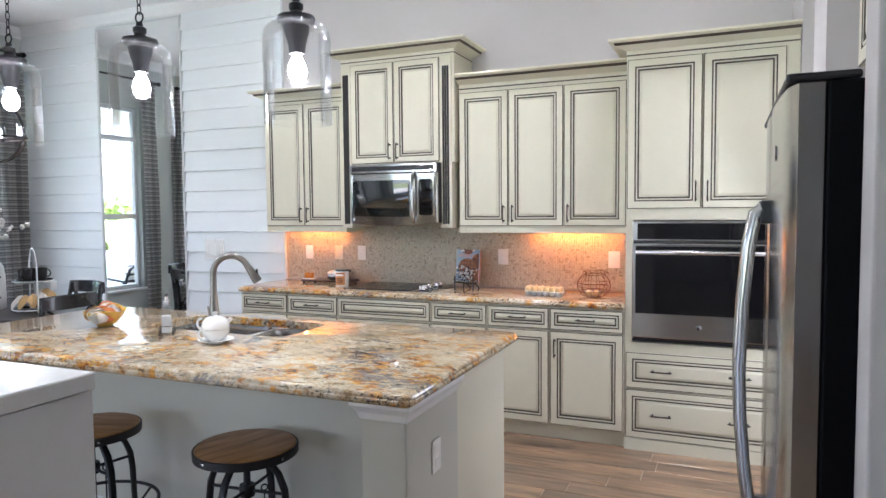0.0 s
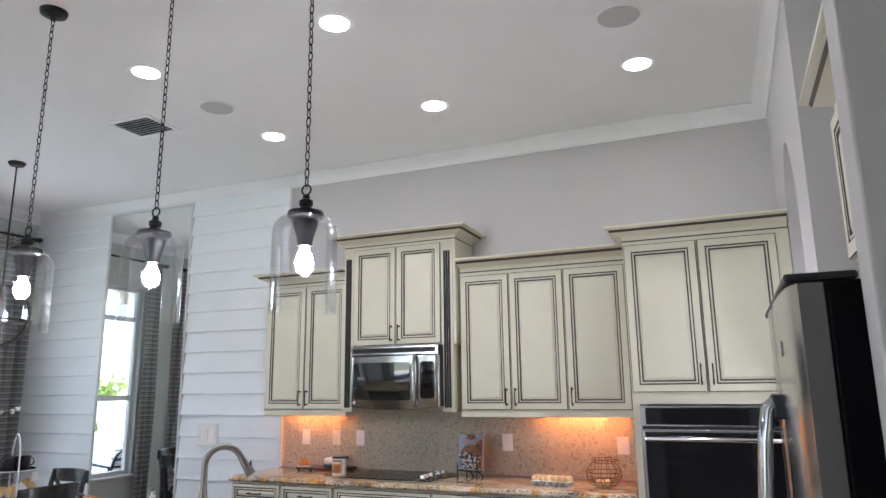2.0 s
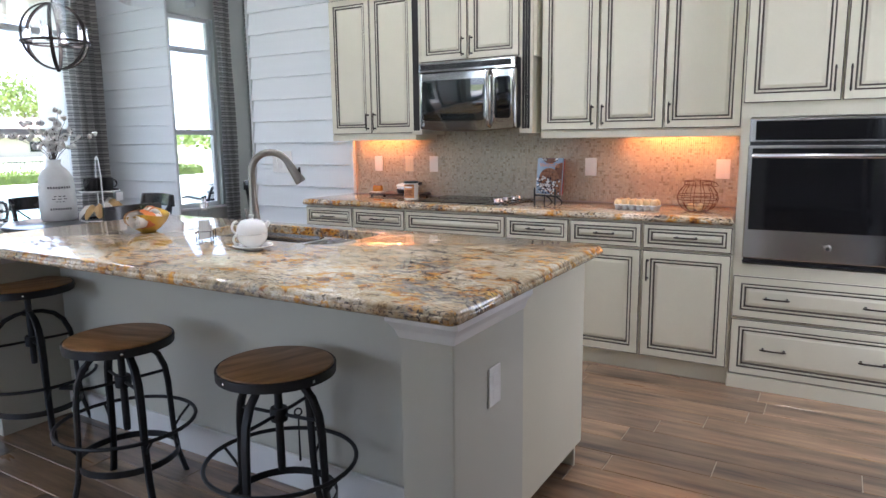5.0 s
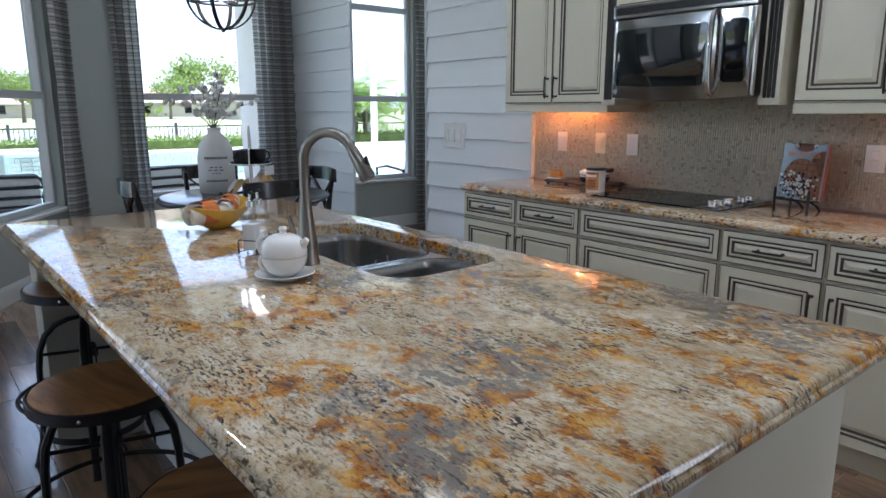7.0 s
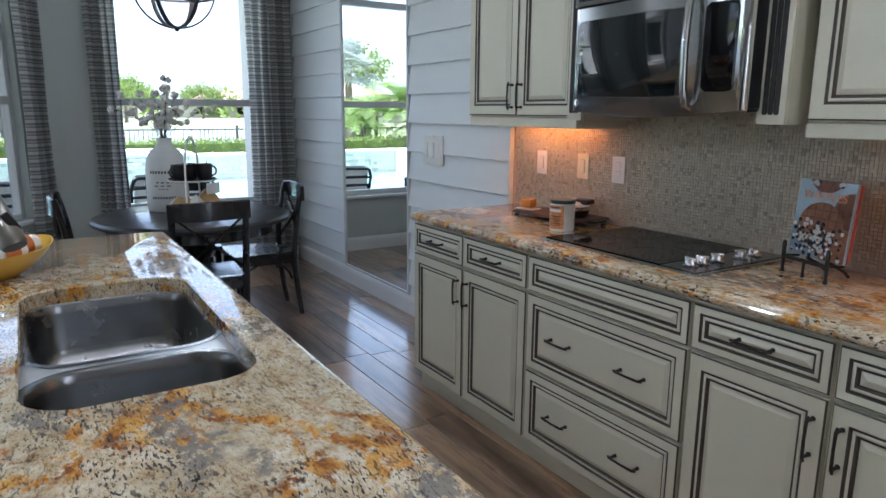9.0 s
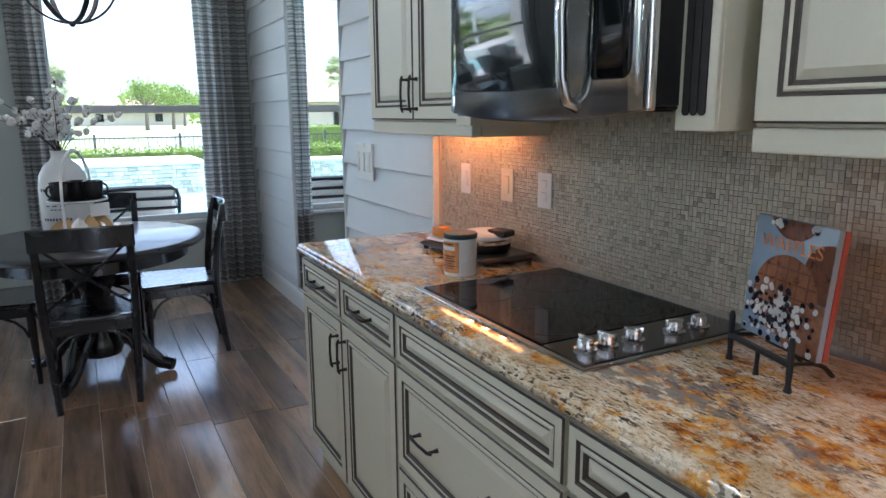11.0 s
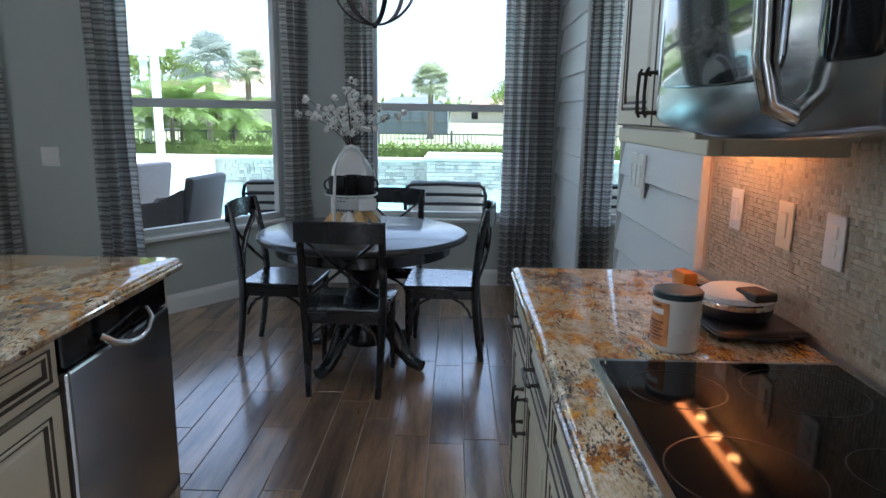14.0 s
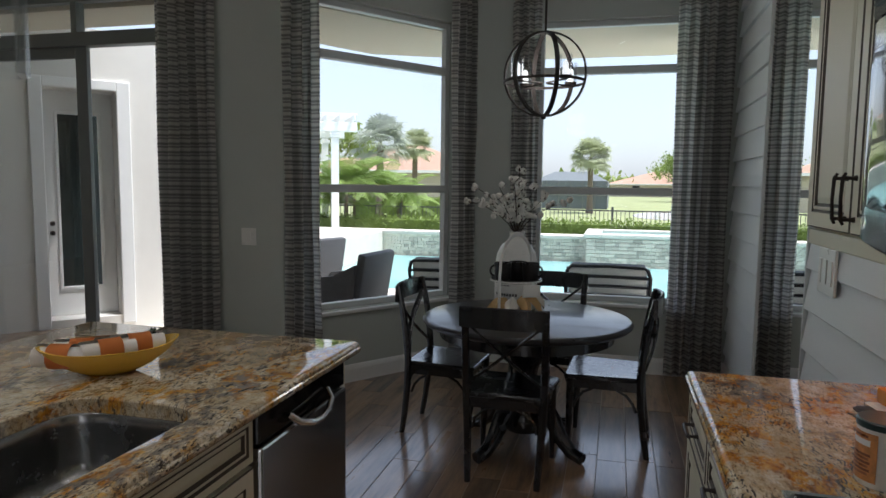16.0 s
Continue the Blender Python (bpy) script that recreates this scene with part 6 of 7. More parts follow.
EGG = plain("cream_egg_shell", (0.72, 0.52, 0.27), 0.45, vary=0.06)
CARTON = plain("white_tray_plastic", (0.75, 0.77, 0.78), 0.25, vary=0.03)
eg = thing("egg_tray", pose(-1.405, 6.50, CT, 0, 0, -8), "white tray holding twelve cream eggs", "egg tray")
part("tray", slab(-0.135, 0.135, -0.05, 0.05, 0.024, 0.03, 0.012), CARTON, eg, "", True)
egg_profile = [(0.0, -0.026), (0.013, -0.022), (0.02, -0.01), (0.0215, 0.0), (0.019, 0.013), (0.012, 0.024), (0.0, 0.03)]
for i in range(6):
    for j in range(2):
        x, y = -0.11 + 0.044 * i, -0.023 + 0.046 * j
        part("pocket", lathe([(0.0, 0.0), (0.012, 0.0), (0.02, 0.018), (0.0215, 0.0245)], 14), CARTON, eg, "", True, pose(x, y, 0))
        part("egg", lathe(egg_profile, 14), EGG, eg, "cream egg", True, pose(x, y, 0.034))
COPPER = plain("dark_copper_wire", (0.16, 0.05, 0.025), 0.4, metal=0.8, vary=0.2)
bk2 = thing("wire_basket", pose(-1.072, 6.515, CT), "round copper wire basket holding a few eggs", "basket")
prof = [(0.055, 0.003), (0.085, 0.02), (0.105, 0.05), (0.112, 0.08), (0.103, 0.11), (0.085, 0.135), (0.073, 0.15), (0.073, 0.172)]
for k in range(12):
    a = 2 * math.pi * k / 12
    part("wire", tube([(r * math.cos(a), r * math.sin(a), z) for r, z in prof], 0.0017, 5), COPPER, bk2, "", True)
for r, z in ((0.055, 0.003), (0.1, 0.04), (0.111, 0.07), (0.11, 0.095), (0.073, 0.15), (0.074, 0.172)):
    part("hoop", tube([(r * math.cos(2 * math.pi * k / 32), r * math.sin(2 * math.pi * k / 32), z) for k in range(32)], 0.0021, 6, closed=True), COPPER, bk2, "", True)
part("handle", tube([(0.074, 0, 0.17), (0.095, -0.01, 0.165), (0.11, -0.012, 0.15), (0.09, -0.015, 0.142)], 0.0025, 6), COPPER, bk2, "", True)
for x, y in ((-0.03, 0.01), (0.02, -0.02), (0.015, 0.03)):
    part("egg", lathe(egg_profile, 14), EGG, bk2, "cream egg", True, pose(x, y, 0.024, 80, 0, 60 * x * 30))

# ---- things on the round table ----
TT = 0.7575
STONE = plain("white_stoneware", (0.72, 0.72, 0.7), 0.35, vary=0.06, scale=20)
vs_ = thing("vase", pose(-5.565, 5.44, TT) @ Matrix.Diagonal((1.36, 1.36, 1, 1)), "white stoneware bottle vase with cotton stems and dark lettering", "vase")
part("body", lathe([(0.0, 0.0), (0.085, 0.0), (0.092, 0.008), (0.094, 0.10), (0.092, 0.26), (0.085, 0.33), (0.065, 0.38), (0.04, 0.41), (0.032, 0.43), (0.034, 0.455), (0.038, 0.462), (0.03, 0.462), (0.026, 0.43), (0.0, 0.42)], 36), STONE, vs_, "bottle-shaped body", True)
INK = plain("dark_ink", (0.05, 0.05, 0.055), 0.6)
for z0, z1, wd in ((0.245, 0.262, 1.3), (0.185, 0.192, 0.7), (0.165, 0.171, 0.9), (0.145, 0.15, 0.5), (0.085, 0.1, 1.2)):
    n = 9
    for i in range(n if z1 - z0 > 0.01 else 3):
        bm = bmesh.new()
        a0 = -0.35 - wd / 2 + wd * i / (n if z1 - z0 > 0.01 else 3)
        ww = wd / (n if z1 - z0 > 0.01 else 3) * 0.62
        cols = [[bm.verts.new((0.0948 * math.cos(a0 + ww * q / 3), 0.0948 * math.sin(a0 + ww * q / 3), z)) for z in (z0, z1)] for q in range(4)]
        for p, q in zip(cols, cols[1:]):
            bm.faces.new((p[0], q[0], q[1], p[1]))
        part("lettering", bm, INK, vs_)
COTTON = plain("cotton_fibre", (0.8, 0.78, 0.74), 0.95, vary=0.1, scale=60, grain=400, bump=0.5)
TWIG = plain("dark_twig", (0.06, 0.04, 0.03), 0.8, vary=0.3)
rnd = random.Random(3)
cs = thing("cotton_stems", pose(-5.565, 5.44, TT + 0.43), "dry cotton stems with white bolls in the vase", "dried flowers")
for k in range(16):
    a, lean, ln = rnd.uniform(0, 6.28), rnd.uniform(0.05, 0.75), rnd.uniform(0.22, 0.40)
    if k < 3:
        a, lean, ln = (4.2, 5.0, 1.4)[k], 0.95, 0.36
    pts = []
    for i in range(5):
        t = i / 4
        r = ln * t * math.sin(lean * (0.5 + 0.5 * t))
        pts.append(Vector((r * math.cos(a), r * math.sin(a), ln * t * math.cos(lean * (0.5 + 0.5 * t)))))
    part("stem", tube(pts, [0.003, 0.0028, 0.0024, 0.002, 0.0016], 5), TWIG, cs, "", True)
    for i in range(2, 5):
        for _ in range(2):
            c = pts[i] + Vector((rnd.uniform(-1, 1), rnd.uniform(-1, 1), rnd.uniform(-0.6, 0.8))) * 0.025
            bm = bmesh.new()
            for q in range(4):
                o = Vector((rnd.uniform(-1, 1), rnd.uniform(-1, 1), rnd.uniform(-1, 1))) * 0.009
                own = bmesh.new()
                bmesh.ops.create_icosphere(own, subdivisions=1, radius=rnd.uniform(0.013, 0.019))
                join(bm, own, Matrix.Translation(c + o))
            part("boll", bm, COTTON, cs, "white cotton boll", True)
            bm = bmesh.new()
            for q in range(4):
                b = 6.28 * q / 4 + rnd.random()
                dv = Vector((math.cos(b), math.sin(b), 0.3))
                sv = Vector((-math.sin(b), math.cos(b), 0))
                vv = [bm.verts.new(c + p) for p in (Vector((0, 0, -0.017)), dv * 0.012 + sv * 0.007 + Vector((0, 0, -0.01)), dv * 0.023, dv * 0.012 - sv * 0.007 + Vector((0, 0, -0.01)))]
                bm.faces.new(vv)
            part("husk", bm, TWIG, cs)

ts = thing("tiered_tray", pose(-5.12, 5.505, TT), "two-tier round serving tray with arched white handle", "tray")
for z, r in ((0.012, 0.138), (0.225, 0.135)):
    part("tier", lathe([(0.0, z), (r - 0.006, z), (r, z + 0.004), (r, z + 0.018), (r - 0.004, z + 0.018), (r - 0.006, z + 0.008), (0.0, z + 0.006)], 40), BLACKWOOD, ts, "dark round tier", True)
    part("rim", lathe([(r, z + 0.003), (r + 0.004, z + 0.004), (r + 0.004, z + 0.012), (r, z + 0.012)], 40, close=True), WHITE, ts, "white rim", True)
arch = [(0, -0.15, 0.0), (0, -0.151, 0.12), (0, -0.15, 0.26), (0, -0.14, 0.36), (0, -0.1, 0.43), (0, -0.05, 0.468), (0, 0.0, 0.48), (0, 0.05, 0.468), (0, 0.1, 0.43), (0, 0.14, 0.36), (0, 0.15, 0.26), (0, 0.151, 0.12), (0, 0.15, 0.0)]
part("handle", tube(arch, 0.011, 8, flat=0.5), WHITE, ts, "arched white handle", True, pose(0, 0, 0, 0, 0, 64))
for k in range(3):
    a = 2 * math.pi * k / 3
    part("foot", lathe([(0.0, 0.0), (0.01, 0.0), (0.012, 0.012), (0.0, 0.012)], 10), WHITE, ts, "", True, pose(0.1 * math.cos(a), 0.1 * math.sin(a), 0))
MUG = plain("black_stoneware", (0.015, 0.014, 0.014), 0.3, vary=0.2, coat=0.2)
for x, y, t in ((0.01, -0.072, -60), (-0.02, 0.075, 70), (-0.065, 0.0, 200)):
    mg = thing("mug", pose(-5.12 + x, 5.505 + y, TT + 0.2315, 0, 0, t), "black stoneware mug on the serving tray", "mug", "mugs on the tray")
    part("cup", lathe([(0.0, 0.0), (0.036, 0.0), (0.042, 0.006), (0.046, 0.05), (0.048, 0.092), (0.044, 0.092), (0.04, 0.01), (0.0, 0.008)], 28), MUG, mg, "", True)
    part("handle", tube([(0.044 + 0.026 * math.sin(math.pi * k / 10), 0, 0.05 + 0.028 * math.cos(math.pi * k / 10)) for k in range(11)], 0.0055, 8), MUG, mg, "", True)
NAPKIN = plain("mustard_linen", (0.55, 0.36, 0.16), 0.9, vary=0.12, grain=300, bump=0.3)
nk = thing("folded_napkins", pose(-5.12, 5.505, TT + 0.022) @ Matrix.Diagonal((1.1, 1.1, 2.0, 1)), "folded tan cloth napkins on the lower tray", "napkins")
rnd = random.Random(8)
for k in range(7):
    a = -1.9 + 0.62 * k
    bm = bmesh.new()
    cols = []
    for i in range(7):
        t = i / 6
        w = 0.03 * math.sin(math.pi * (0.12 + 0.8 * t)) + 0.008
        z = 0.012 + 0.03 * math.sin(math.pi * t) + 0.004 * k
        cols.append([bm.verts.new((0.02 + 0.12 * t, s * w, z + dz)) for s, dz in ((-1, -0.006), (0, 0.012), (1, -0.006), (0, -0.012))])
    for p, q in zip(cols, cols[1:]):
        for j in range(4):
            bm.faces.new((p[j], p[(j + 1) % 4], q[(j + 1) % 4], q[j]))
    bm.faces.new(cols[0])
    bm.faces.new(cols[-1][::-1])
    part("napkin", bm, NAPKIN if k % 3 else LINEN, nk, "", True, pose(0, 0, 0, 0, 0, math.degrees(a)))
sign = thing("tray_sign", pose(-5.03, 5.60, TT + 0.23, 0, 0, -60), "small white lettered sign hanging from the tray", "sign")
part("board", box(-0.05, 0.05, -0.004, 0.004, -0.075, -0.012, 0.002, seg=1), WHITE, sign)


# ---- terrace door and outside ----
td = tagged(new("door_1"), "glazed terrace sliding door with transom, half open", "door", "", "structure")
td.matrix_basis = pose(XD, 0, 0)
DARKF = plain("dark_door_frame", (0.16, 0.165, 0.16), 0.4, vary=0.08)
y0, y1 = 3.80 - DOOR1, 3.80 - DOOR0
bm = bmesh.new()
for b in ((-0.12, -0.04, y0, y0 + 0.06, 0, DOORZ), (-0.12, -0.04, y1 - 0.06, y1, 0, DOORZ), (-0.12, -0.04, y0 + 0.06, y1 - 0.06, DOORZ - 0.06, DOORZ), (-0.13, -0.03, y0 + 0.06, y1 - 0.06, 2.48, 2.58), (-0.12, -0.04, y0 + 0.06, y1 - 0.06, 0.0, 0.03)):
    box(*b, 0.004, bm=bm, seg=1)
part("door_frame", bm, DARKF, td, "dark grey door frame")
part("mullion", box(-0.12, -0.04, 2.06, 2.11, 2.58, DOORZ - 0.06), DARKF, td)
leaf = part("door_leaf", box(-0.10, -0.06, 2.07, 2.17, 0.03, 2.48, 0.004), DARKF, td, "open door stile")
part("stile", box(-0.10, -0.06, y0 + 0.06, y0 + 0.14, 0.03, 2.48, 0.004), DARKF, td)
for z in (0.03, 2.40):
    part("rail", box(-0.10, -0.06, y0 + 0.14, 2.07, z, z + 0.08, 0.004), DARKF, td)
for b in ((-0.084, -0.08, y0 + 0.14, 2.07, 0.11, 2.40), (-0.084, -0.08, y0 + 0.06, 2.06, 2.58, DOORZ - 0.06), (-0.084, -0.08, 2.11, y1 - 0.06, 2.58, DOORZ - 0.06)):
    pn = part("pane", box(*b), PANE, td)
    pn.visible_shadow = False

GZ = -0.06


def foliage_of(name, c, vary=0.4):
    """Leaves that let part of the light through."""
    m = plain(name, c, 0.5, vary=vary, scale=3, grain=20)
    nt = m.node_tree
    bsdf, out = nt.nodes["Principled BSDF"], nt.nodes["Material Output"]
    tr = nt.nodes.new("ShaderNodeBsdfTranslucent")
    nt.links.new(bsdf.inputs["Base Color"].links[0].from_socket, tr.inputs[0])
    mx = nt.nodes.new("ShaderNodeMixShader")
    mx.inputs[0].default_value = 0.4
    nt.links.new(bsdf.outputs[0], mx.inputs[1])
    nt.links.new(tr.outputs[0], mx.inputs[2])
    nt.links.new(mx.outputs[0], out.inputs[0])
    return m


DECK = plain("pale_stone_paving", (0.62, 0.57, 0.5), 0.7, vary=0.1, scale=3, grain=60, bump=0.1)
PAVER = plain("terracotta_pale_paver", (0.55, 0.42, 0.34), 0.8, vary=0.15, scale=5, spread=0.25)
STUCCO = plain("white_stucco", (0.74, 0.72, 0.68), 0.9, vary=0.04, scale=3, grain=160, bump=0.4)
SOFFIT = plain("beige_soffit", (0.6, 0.54, 0.43), 0.9, vary=0.04, scale=3)
LAWN = plain("lawn", (0.27, 0.3, 0.14), 0.95, vary=0.3, scale=0.4, grain=9)
HEDGE = foliage_of("hedge_leaf", (0.24, 0.32, 0.08))
PALM = foliage_of("palm_leaf", (0.27, 0.38, 0.1))
# grey-green fan leaf, its colour lightened to hold the distance haze
CABBAGE = foliage_of("hazed_fan_leaf", (0.46, 0.5, 0.32), 0.2)
PALM2 = foliage_of("silver_palm_leaf", (0.44, 0.48, 0.42), 0.2)
BARK = plain("palm_bark", (0.2, 0.16, 0.12), 0.9, vary=0.25, scale=6, grain=30, bump=0.5)
DOORGLASS = plain("dark_door_glass", (0.02, 0.03, 0.03), 0.02, vary=0.05, spec=1.0, coat=1.0)
ROOF = plain("clay_roof_tile", (0.4, 0.25, 0.18), 0.8, vary=0.2, scale=1.2, grain=14, bump=0.3)
WATERM = plain("pool_water", (0.3, 0.56, 0.55), 0.06, vary=0.08, scale=1.2)
POND = plain("pond_water", (0.5, 0.53, 0.53), 0.12, vary=0.05, scale=0.2)
CAGE = plain("screen_mesh", (0.14, 0.16, 0.17), 0.8, vary=0.1, scale=0.5)

# the ground is one sheet with the pond cut as a shallow dish on it
tagged(part("ground", box(-900, 500, -600, 700, GZ - 0.6, GZ - 0.35), LAWN), "flat green lawn reaching to the horizon", "ground", "", "structure")
tagged(part("terrace", box(-10.6, XB - 0.2, -12, 22, GZ - 0.34, GZ), DECK), "pale stone pool terrace", "pavement", "", "structure")
tagged(part("terrace_side", box(XB - 0.2, XD - 0.18, -12, 3.6, GZ - 0.34, GZ), DECK), "pale stone terrace by the door", "pavement", "", "structure")
terr = bpy.data.objects["terrace_side"]
rnd = random.Random(4)
for i in range(8):
    for j in range(9):
        part("paver", box(-7.2 + 0.3 * j - 0.145, -7.2 + 0.3 * j + 0.145, 0.9 + 0.3 * i - 0.145, 0.9 + 0.3 * i + 0.145, GZ + 0.001, GZ + 0.012, 0.004, seg=1), PAVER, terr) if -7.2 + 0.3 * j < XD - 0.35 else None
tagged(part("pool", box(-17.0, -10.9, -14, 24, GZ - 0.3, GZ - 0.16), WATERM), "turquoise swimming pool water", "water", "", "structure")
tagged(part("pool_coping", box(-10.9, -10.6, -14, 24, GZ - 0.34, GZ + 0.012, 0.01), DECK), "pale stone pool edge", "pavement", "", "structure")

wl = thing("pool_wall", pose(-17.0, 0, GZ - 0.2), "raised pale stone wall behind the pool", "wall")
part("core", box(-0.4, -0.03, -14, 24, 0, 0.56), STUCCO, wl)
part("coping", box(-0.5, 0.06, -14, 24, 0.56, 0.64, 0.015), DECK, wl, "pale stone coping")
STONEW = plain("split_face_stone", (0.72, 0.64, 0.53), 0.85, vary=0.16, scale=2, grain=30, bump=0.4, spread=0.45)
rnd = random.Random(9)


def stone_face(owner, x, ya, yb, rows, row_h, first, last):
    """Small split stones in courses: those between first and last are pieces of their own, the rest one mesh."""
    cache, rest = {}, bmesh.new()
    for r in range(rows):
        y = ya
        while y < yb - 0.03:
            w = min(rnd.choice((0.07, 0.1, 0.15, 0.2)), yb - y)
            proud = rnd.choice((0.004, 0.012))
            if first < y < last:
                key = (round(w, 3), proud)
                if key not in cache:
                    probe = part("stone", box(0, 0.025 + proud, 0, w - 0.007, 0, row_h - 0.007, 0.004, seg=1), STONEW, owner)
                    cache[key] = probe.data
                    bpy.data.objects.remove(probe)
                ob = new("stone", cache[key])
                ob.parent, ob.matrix_basis = owner, Matrix.Translation((x, y, 0.004 + row_h * r))
            else:
                box(x, x + 0.025 + proud, y, y + w - 0.007, 0.004 + row_h * r, row_h * (r + 1) - 0.003, bm=rest)
            y += w
    tagged(part("stones", rest, STONEW, owner), kind="stuff")


stone_face(wl, -0.03, -1.0, 11.0, 7, 0.08, 1.0, 5.2)
spa = thing("spa", pose(-16.9, 6.6, GZ - 0.2), "raised square stone spa at the pool edge", "spa")
part("body", box(-1.2, 0.6, -1.2, 1.2, 0, 0.66), STUCCO, spa)
bm = bmesh.new()
for b in ((-1.26, 0.66, -1.26, -0.9), (-1.26, 0.66, 0.9, 1.26), (-1.26, -0.9, -0.9, 0.9), (0.3, 0.66, -0.9, 0.9)):
    box(b[0], b[1], b[2], b[3], 0.66, 0.74, 0.012, bm=bm, seg=1)
part("rim", bm, DECK, spa, "pale stone rim")
part("water", box(-0.9, 0.3, -0.9, 0.9, 0.661, 0.68), WATERM, spa, "turquoise spa water")
stone_face(spa, 0.60, -1.2, 1.2, 8, 0.08, -1.2, 1.2)


def leaf_cloud(bm, c, size, n, ln, rnd, up=0.3):
    for _ in range(n):
        p = Vector((rnd.gauss(0, 0.42), rnd.gauss(0, 0.42), rnd.gauss(0, 0.42)))
        if p.length > 1.1:
            p *= 1.1 / p.length
        p = Vector((c[0] + p.x * size[0], c[1] + p.y * size[1], c[2] + p.z * size[2]))
        d = Vector((rnd.uniform(-1, 1), rnd.uniform(-1, 1), rnd.uniform(-0.5, 1) + up)).normalized()
        s = d.cross(Vector((rnd.uniform(-1, 1), rnd.uniform(-1, 1), rnd.uniform(-1, 1)))).normalized()
        l = ln * rnd.uniform(0.6, 1.3)
        bm.faces.new([bm.verts.new(q) for q in (p, p + d * l * 0.5 + s * l * 0.28, p + d * l, p + d * l * 0.5 - s * l * 0.28)])


rnd = random.Random(13)
for nm, hx, ya, yb, z0, z1, lab in (("hedge", -19.0, -4.0, 15.0, 0.1, 0.66, "clipped green hedge behind the pool wall"), ("hedge", -34.0, -7.0, -1.5, -0.3, 0.9, "tall clipped hedge before a far house")):
    hg = thing(nm, pose(hx, 0, 0), lab, "hedge", "", "stuff")
    bm = box(-0.3, 0.3, ya, yb, GZ - 0.34, z1 - 0.12)
    n = int((yb - ya) * 420)
    for _ in range(n):
        y = rnd.uniform(ya, yb)
        x = rnd.choice((0.3, rnd.uniform(-0.3, 0.3)))
        z = rnd.uniform(z0, z1) if x == 0.3 else z1 - 0.12
        leaf_cloud(bm, (x, y, z), (0.09, 0.09, 0.09), 1, 0.085, rnd)
    part("foliage", bm, HEDGE, hg, "dense small green leaves")

fn = thing("metal_fence", pose(-20.0, 0, GZ - 0.2), "dark metal picket fence round the pool garden", "fence")
FENCE = plain("fence_paint", (0.1, 0.1, 0.1), 0.5, vary=0.1)
for z in (0.16, 1.10):
    part("rail", box(-0.015, 0.015, -4, 16, z, z + 0.035), FENCE, fn)
pk = post_me = None
for i in range(182):
    y = -4 + 0.11 * i
    if i % 18 == 0:
        if post_me is None:
            post_me = part("post", box(-0.03, 0.03, -0.03, 0.03, 0, 1.22), FENCE, fn).data
            bpy.data.objects["post.004" if "post.004" in bpy.data.objects else "post"].matrix_basis = Matrix.Translation((0, y, 0))
        else:
            ob = new("post", post_me)
            ob.parent, ob.matrix_basis = fn, Matrix.Translation((0, y, 0))
    else:
        if pk is None:
            pk = part("picket", box(-0.008, 0.008, -0.008, 0.008, 0.05, 1.13), FENCE, fn).data
            bpy.data.objects["picket"].matrix_basis = Matrix.Translation((0, y, 0))
        else:
            ob = new("picket", pk)
            ob.parent, ob.matrix_basis = fn, Matrix.Translation((0, y, 0))

bm = bmesh.new()
bm.faces.new([bm.verts.new((-48 + 15 * math.cos(2 * math.pi * k / 40) * (1 + 0.2 * math.sin(6.28 * k / 20)), 22 + 15.0 * math.sin(2 * math.pi * k / 40), GZ - 0.34)) for k in range(40)])
tagged(part("pond", bm, POND), "still pale pond beyond the fence", "water", "", "structure")


FARWALL = plain("beige_far_stucco", (0.48, 0.43, 0.36), 0.9, vary=0.06, scale=1.0)


def house(x, y, w, d, h, roof_h, turn, label, mt=None, windows=3):
    hs = thing("house", pose(x, y, GZ - 0.35, 0, 0, turn), label, "house", "far houses")
    part("wall", box(-d, 0, -w / 2, w / 2, 0, h), mt or FARWALL, hs, "pale stucco walls")
    bm = bmesh.new()
    o = 0.7
    base = [bm.verts.new(p) for p in ((o, -w / 2 - o, h), (o, w / 2 + o, h), (-d - o, w / 2 + o, h), (-d - o, -w / 2 - o, h))]
    r0, r1 = bm.verts.new((-d / 2, -w / 2 + d / 2, h + roof_h)), bm.verts.new((-d / 2, w / 2 - d / 2, h + roof_h))
    for q in ((base[0], base[1], r1, r0), (base[1], base[2], r1), (base[2], base[3], r0, r1), (base[3], base[0], r0)):
        bm.faces.new(q)
    bm.faces.new(base)
    rf = part("roof", bm, ROOF, hs, "clay tile hip roof")
    part("fascia", box(o - 0.05, o + 0.02, -w / 2 - o, w / 2 + o, h - 0.25, h), WHITE, hs)
    for i in range(windows):
        wy = -w / 2 + w * (i + 0.5) / windows
        wn = part("window", box(0.01, 0.06, wy - 0.7, wy + 0.7, 0.7, 2.2), DARKF, hs, "dark window")
        part("pane", box(0.06, 0.075, wy - 0.62, wy + 0.62, 0.78, 2.12), BLACKGLASS, wn)
    return hs


house(-60, -13.0, 14, 12, 3.2, 2.6, 8, "pale stucco house with clay tile roof beyond the hedge")
house(-140, 14.5, 20, 18, 2.6, 2.6, 0, "far stucco house with pinkish clay roof", windows=2)
house(-145, 45, 24, 14, 3.0, 2.8, -5, "far stucco house with clay roof")
house(-100, 56, 20, 14, 3.0, 2.8, -10, "far stucco house with clay roof")
house(-90, -30, 20, 14, 3.0, 2.8, 12, "far stucco house with clay roof")
cg = thing("screen_enclosure", pose(-60, 0.0, GZ - 0.35), "grey screened pool cage beside a far house", "screen enclosure")
part("screen", box(-8, 0, -1, 5.2, 0, 2.4), CAGE, cg, "grey mesh walls")
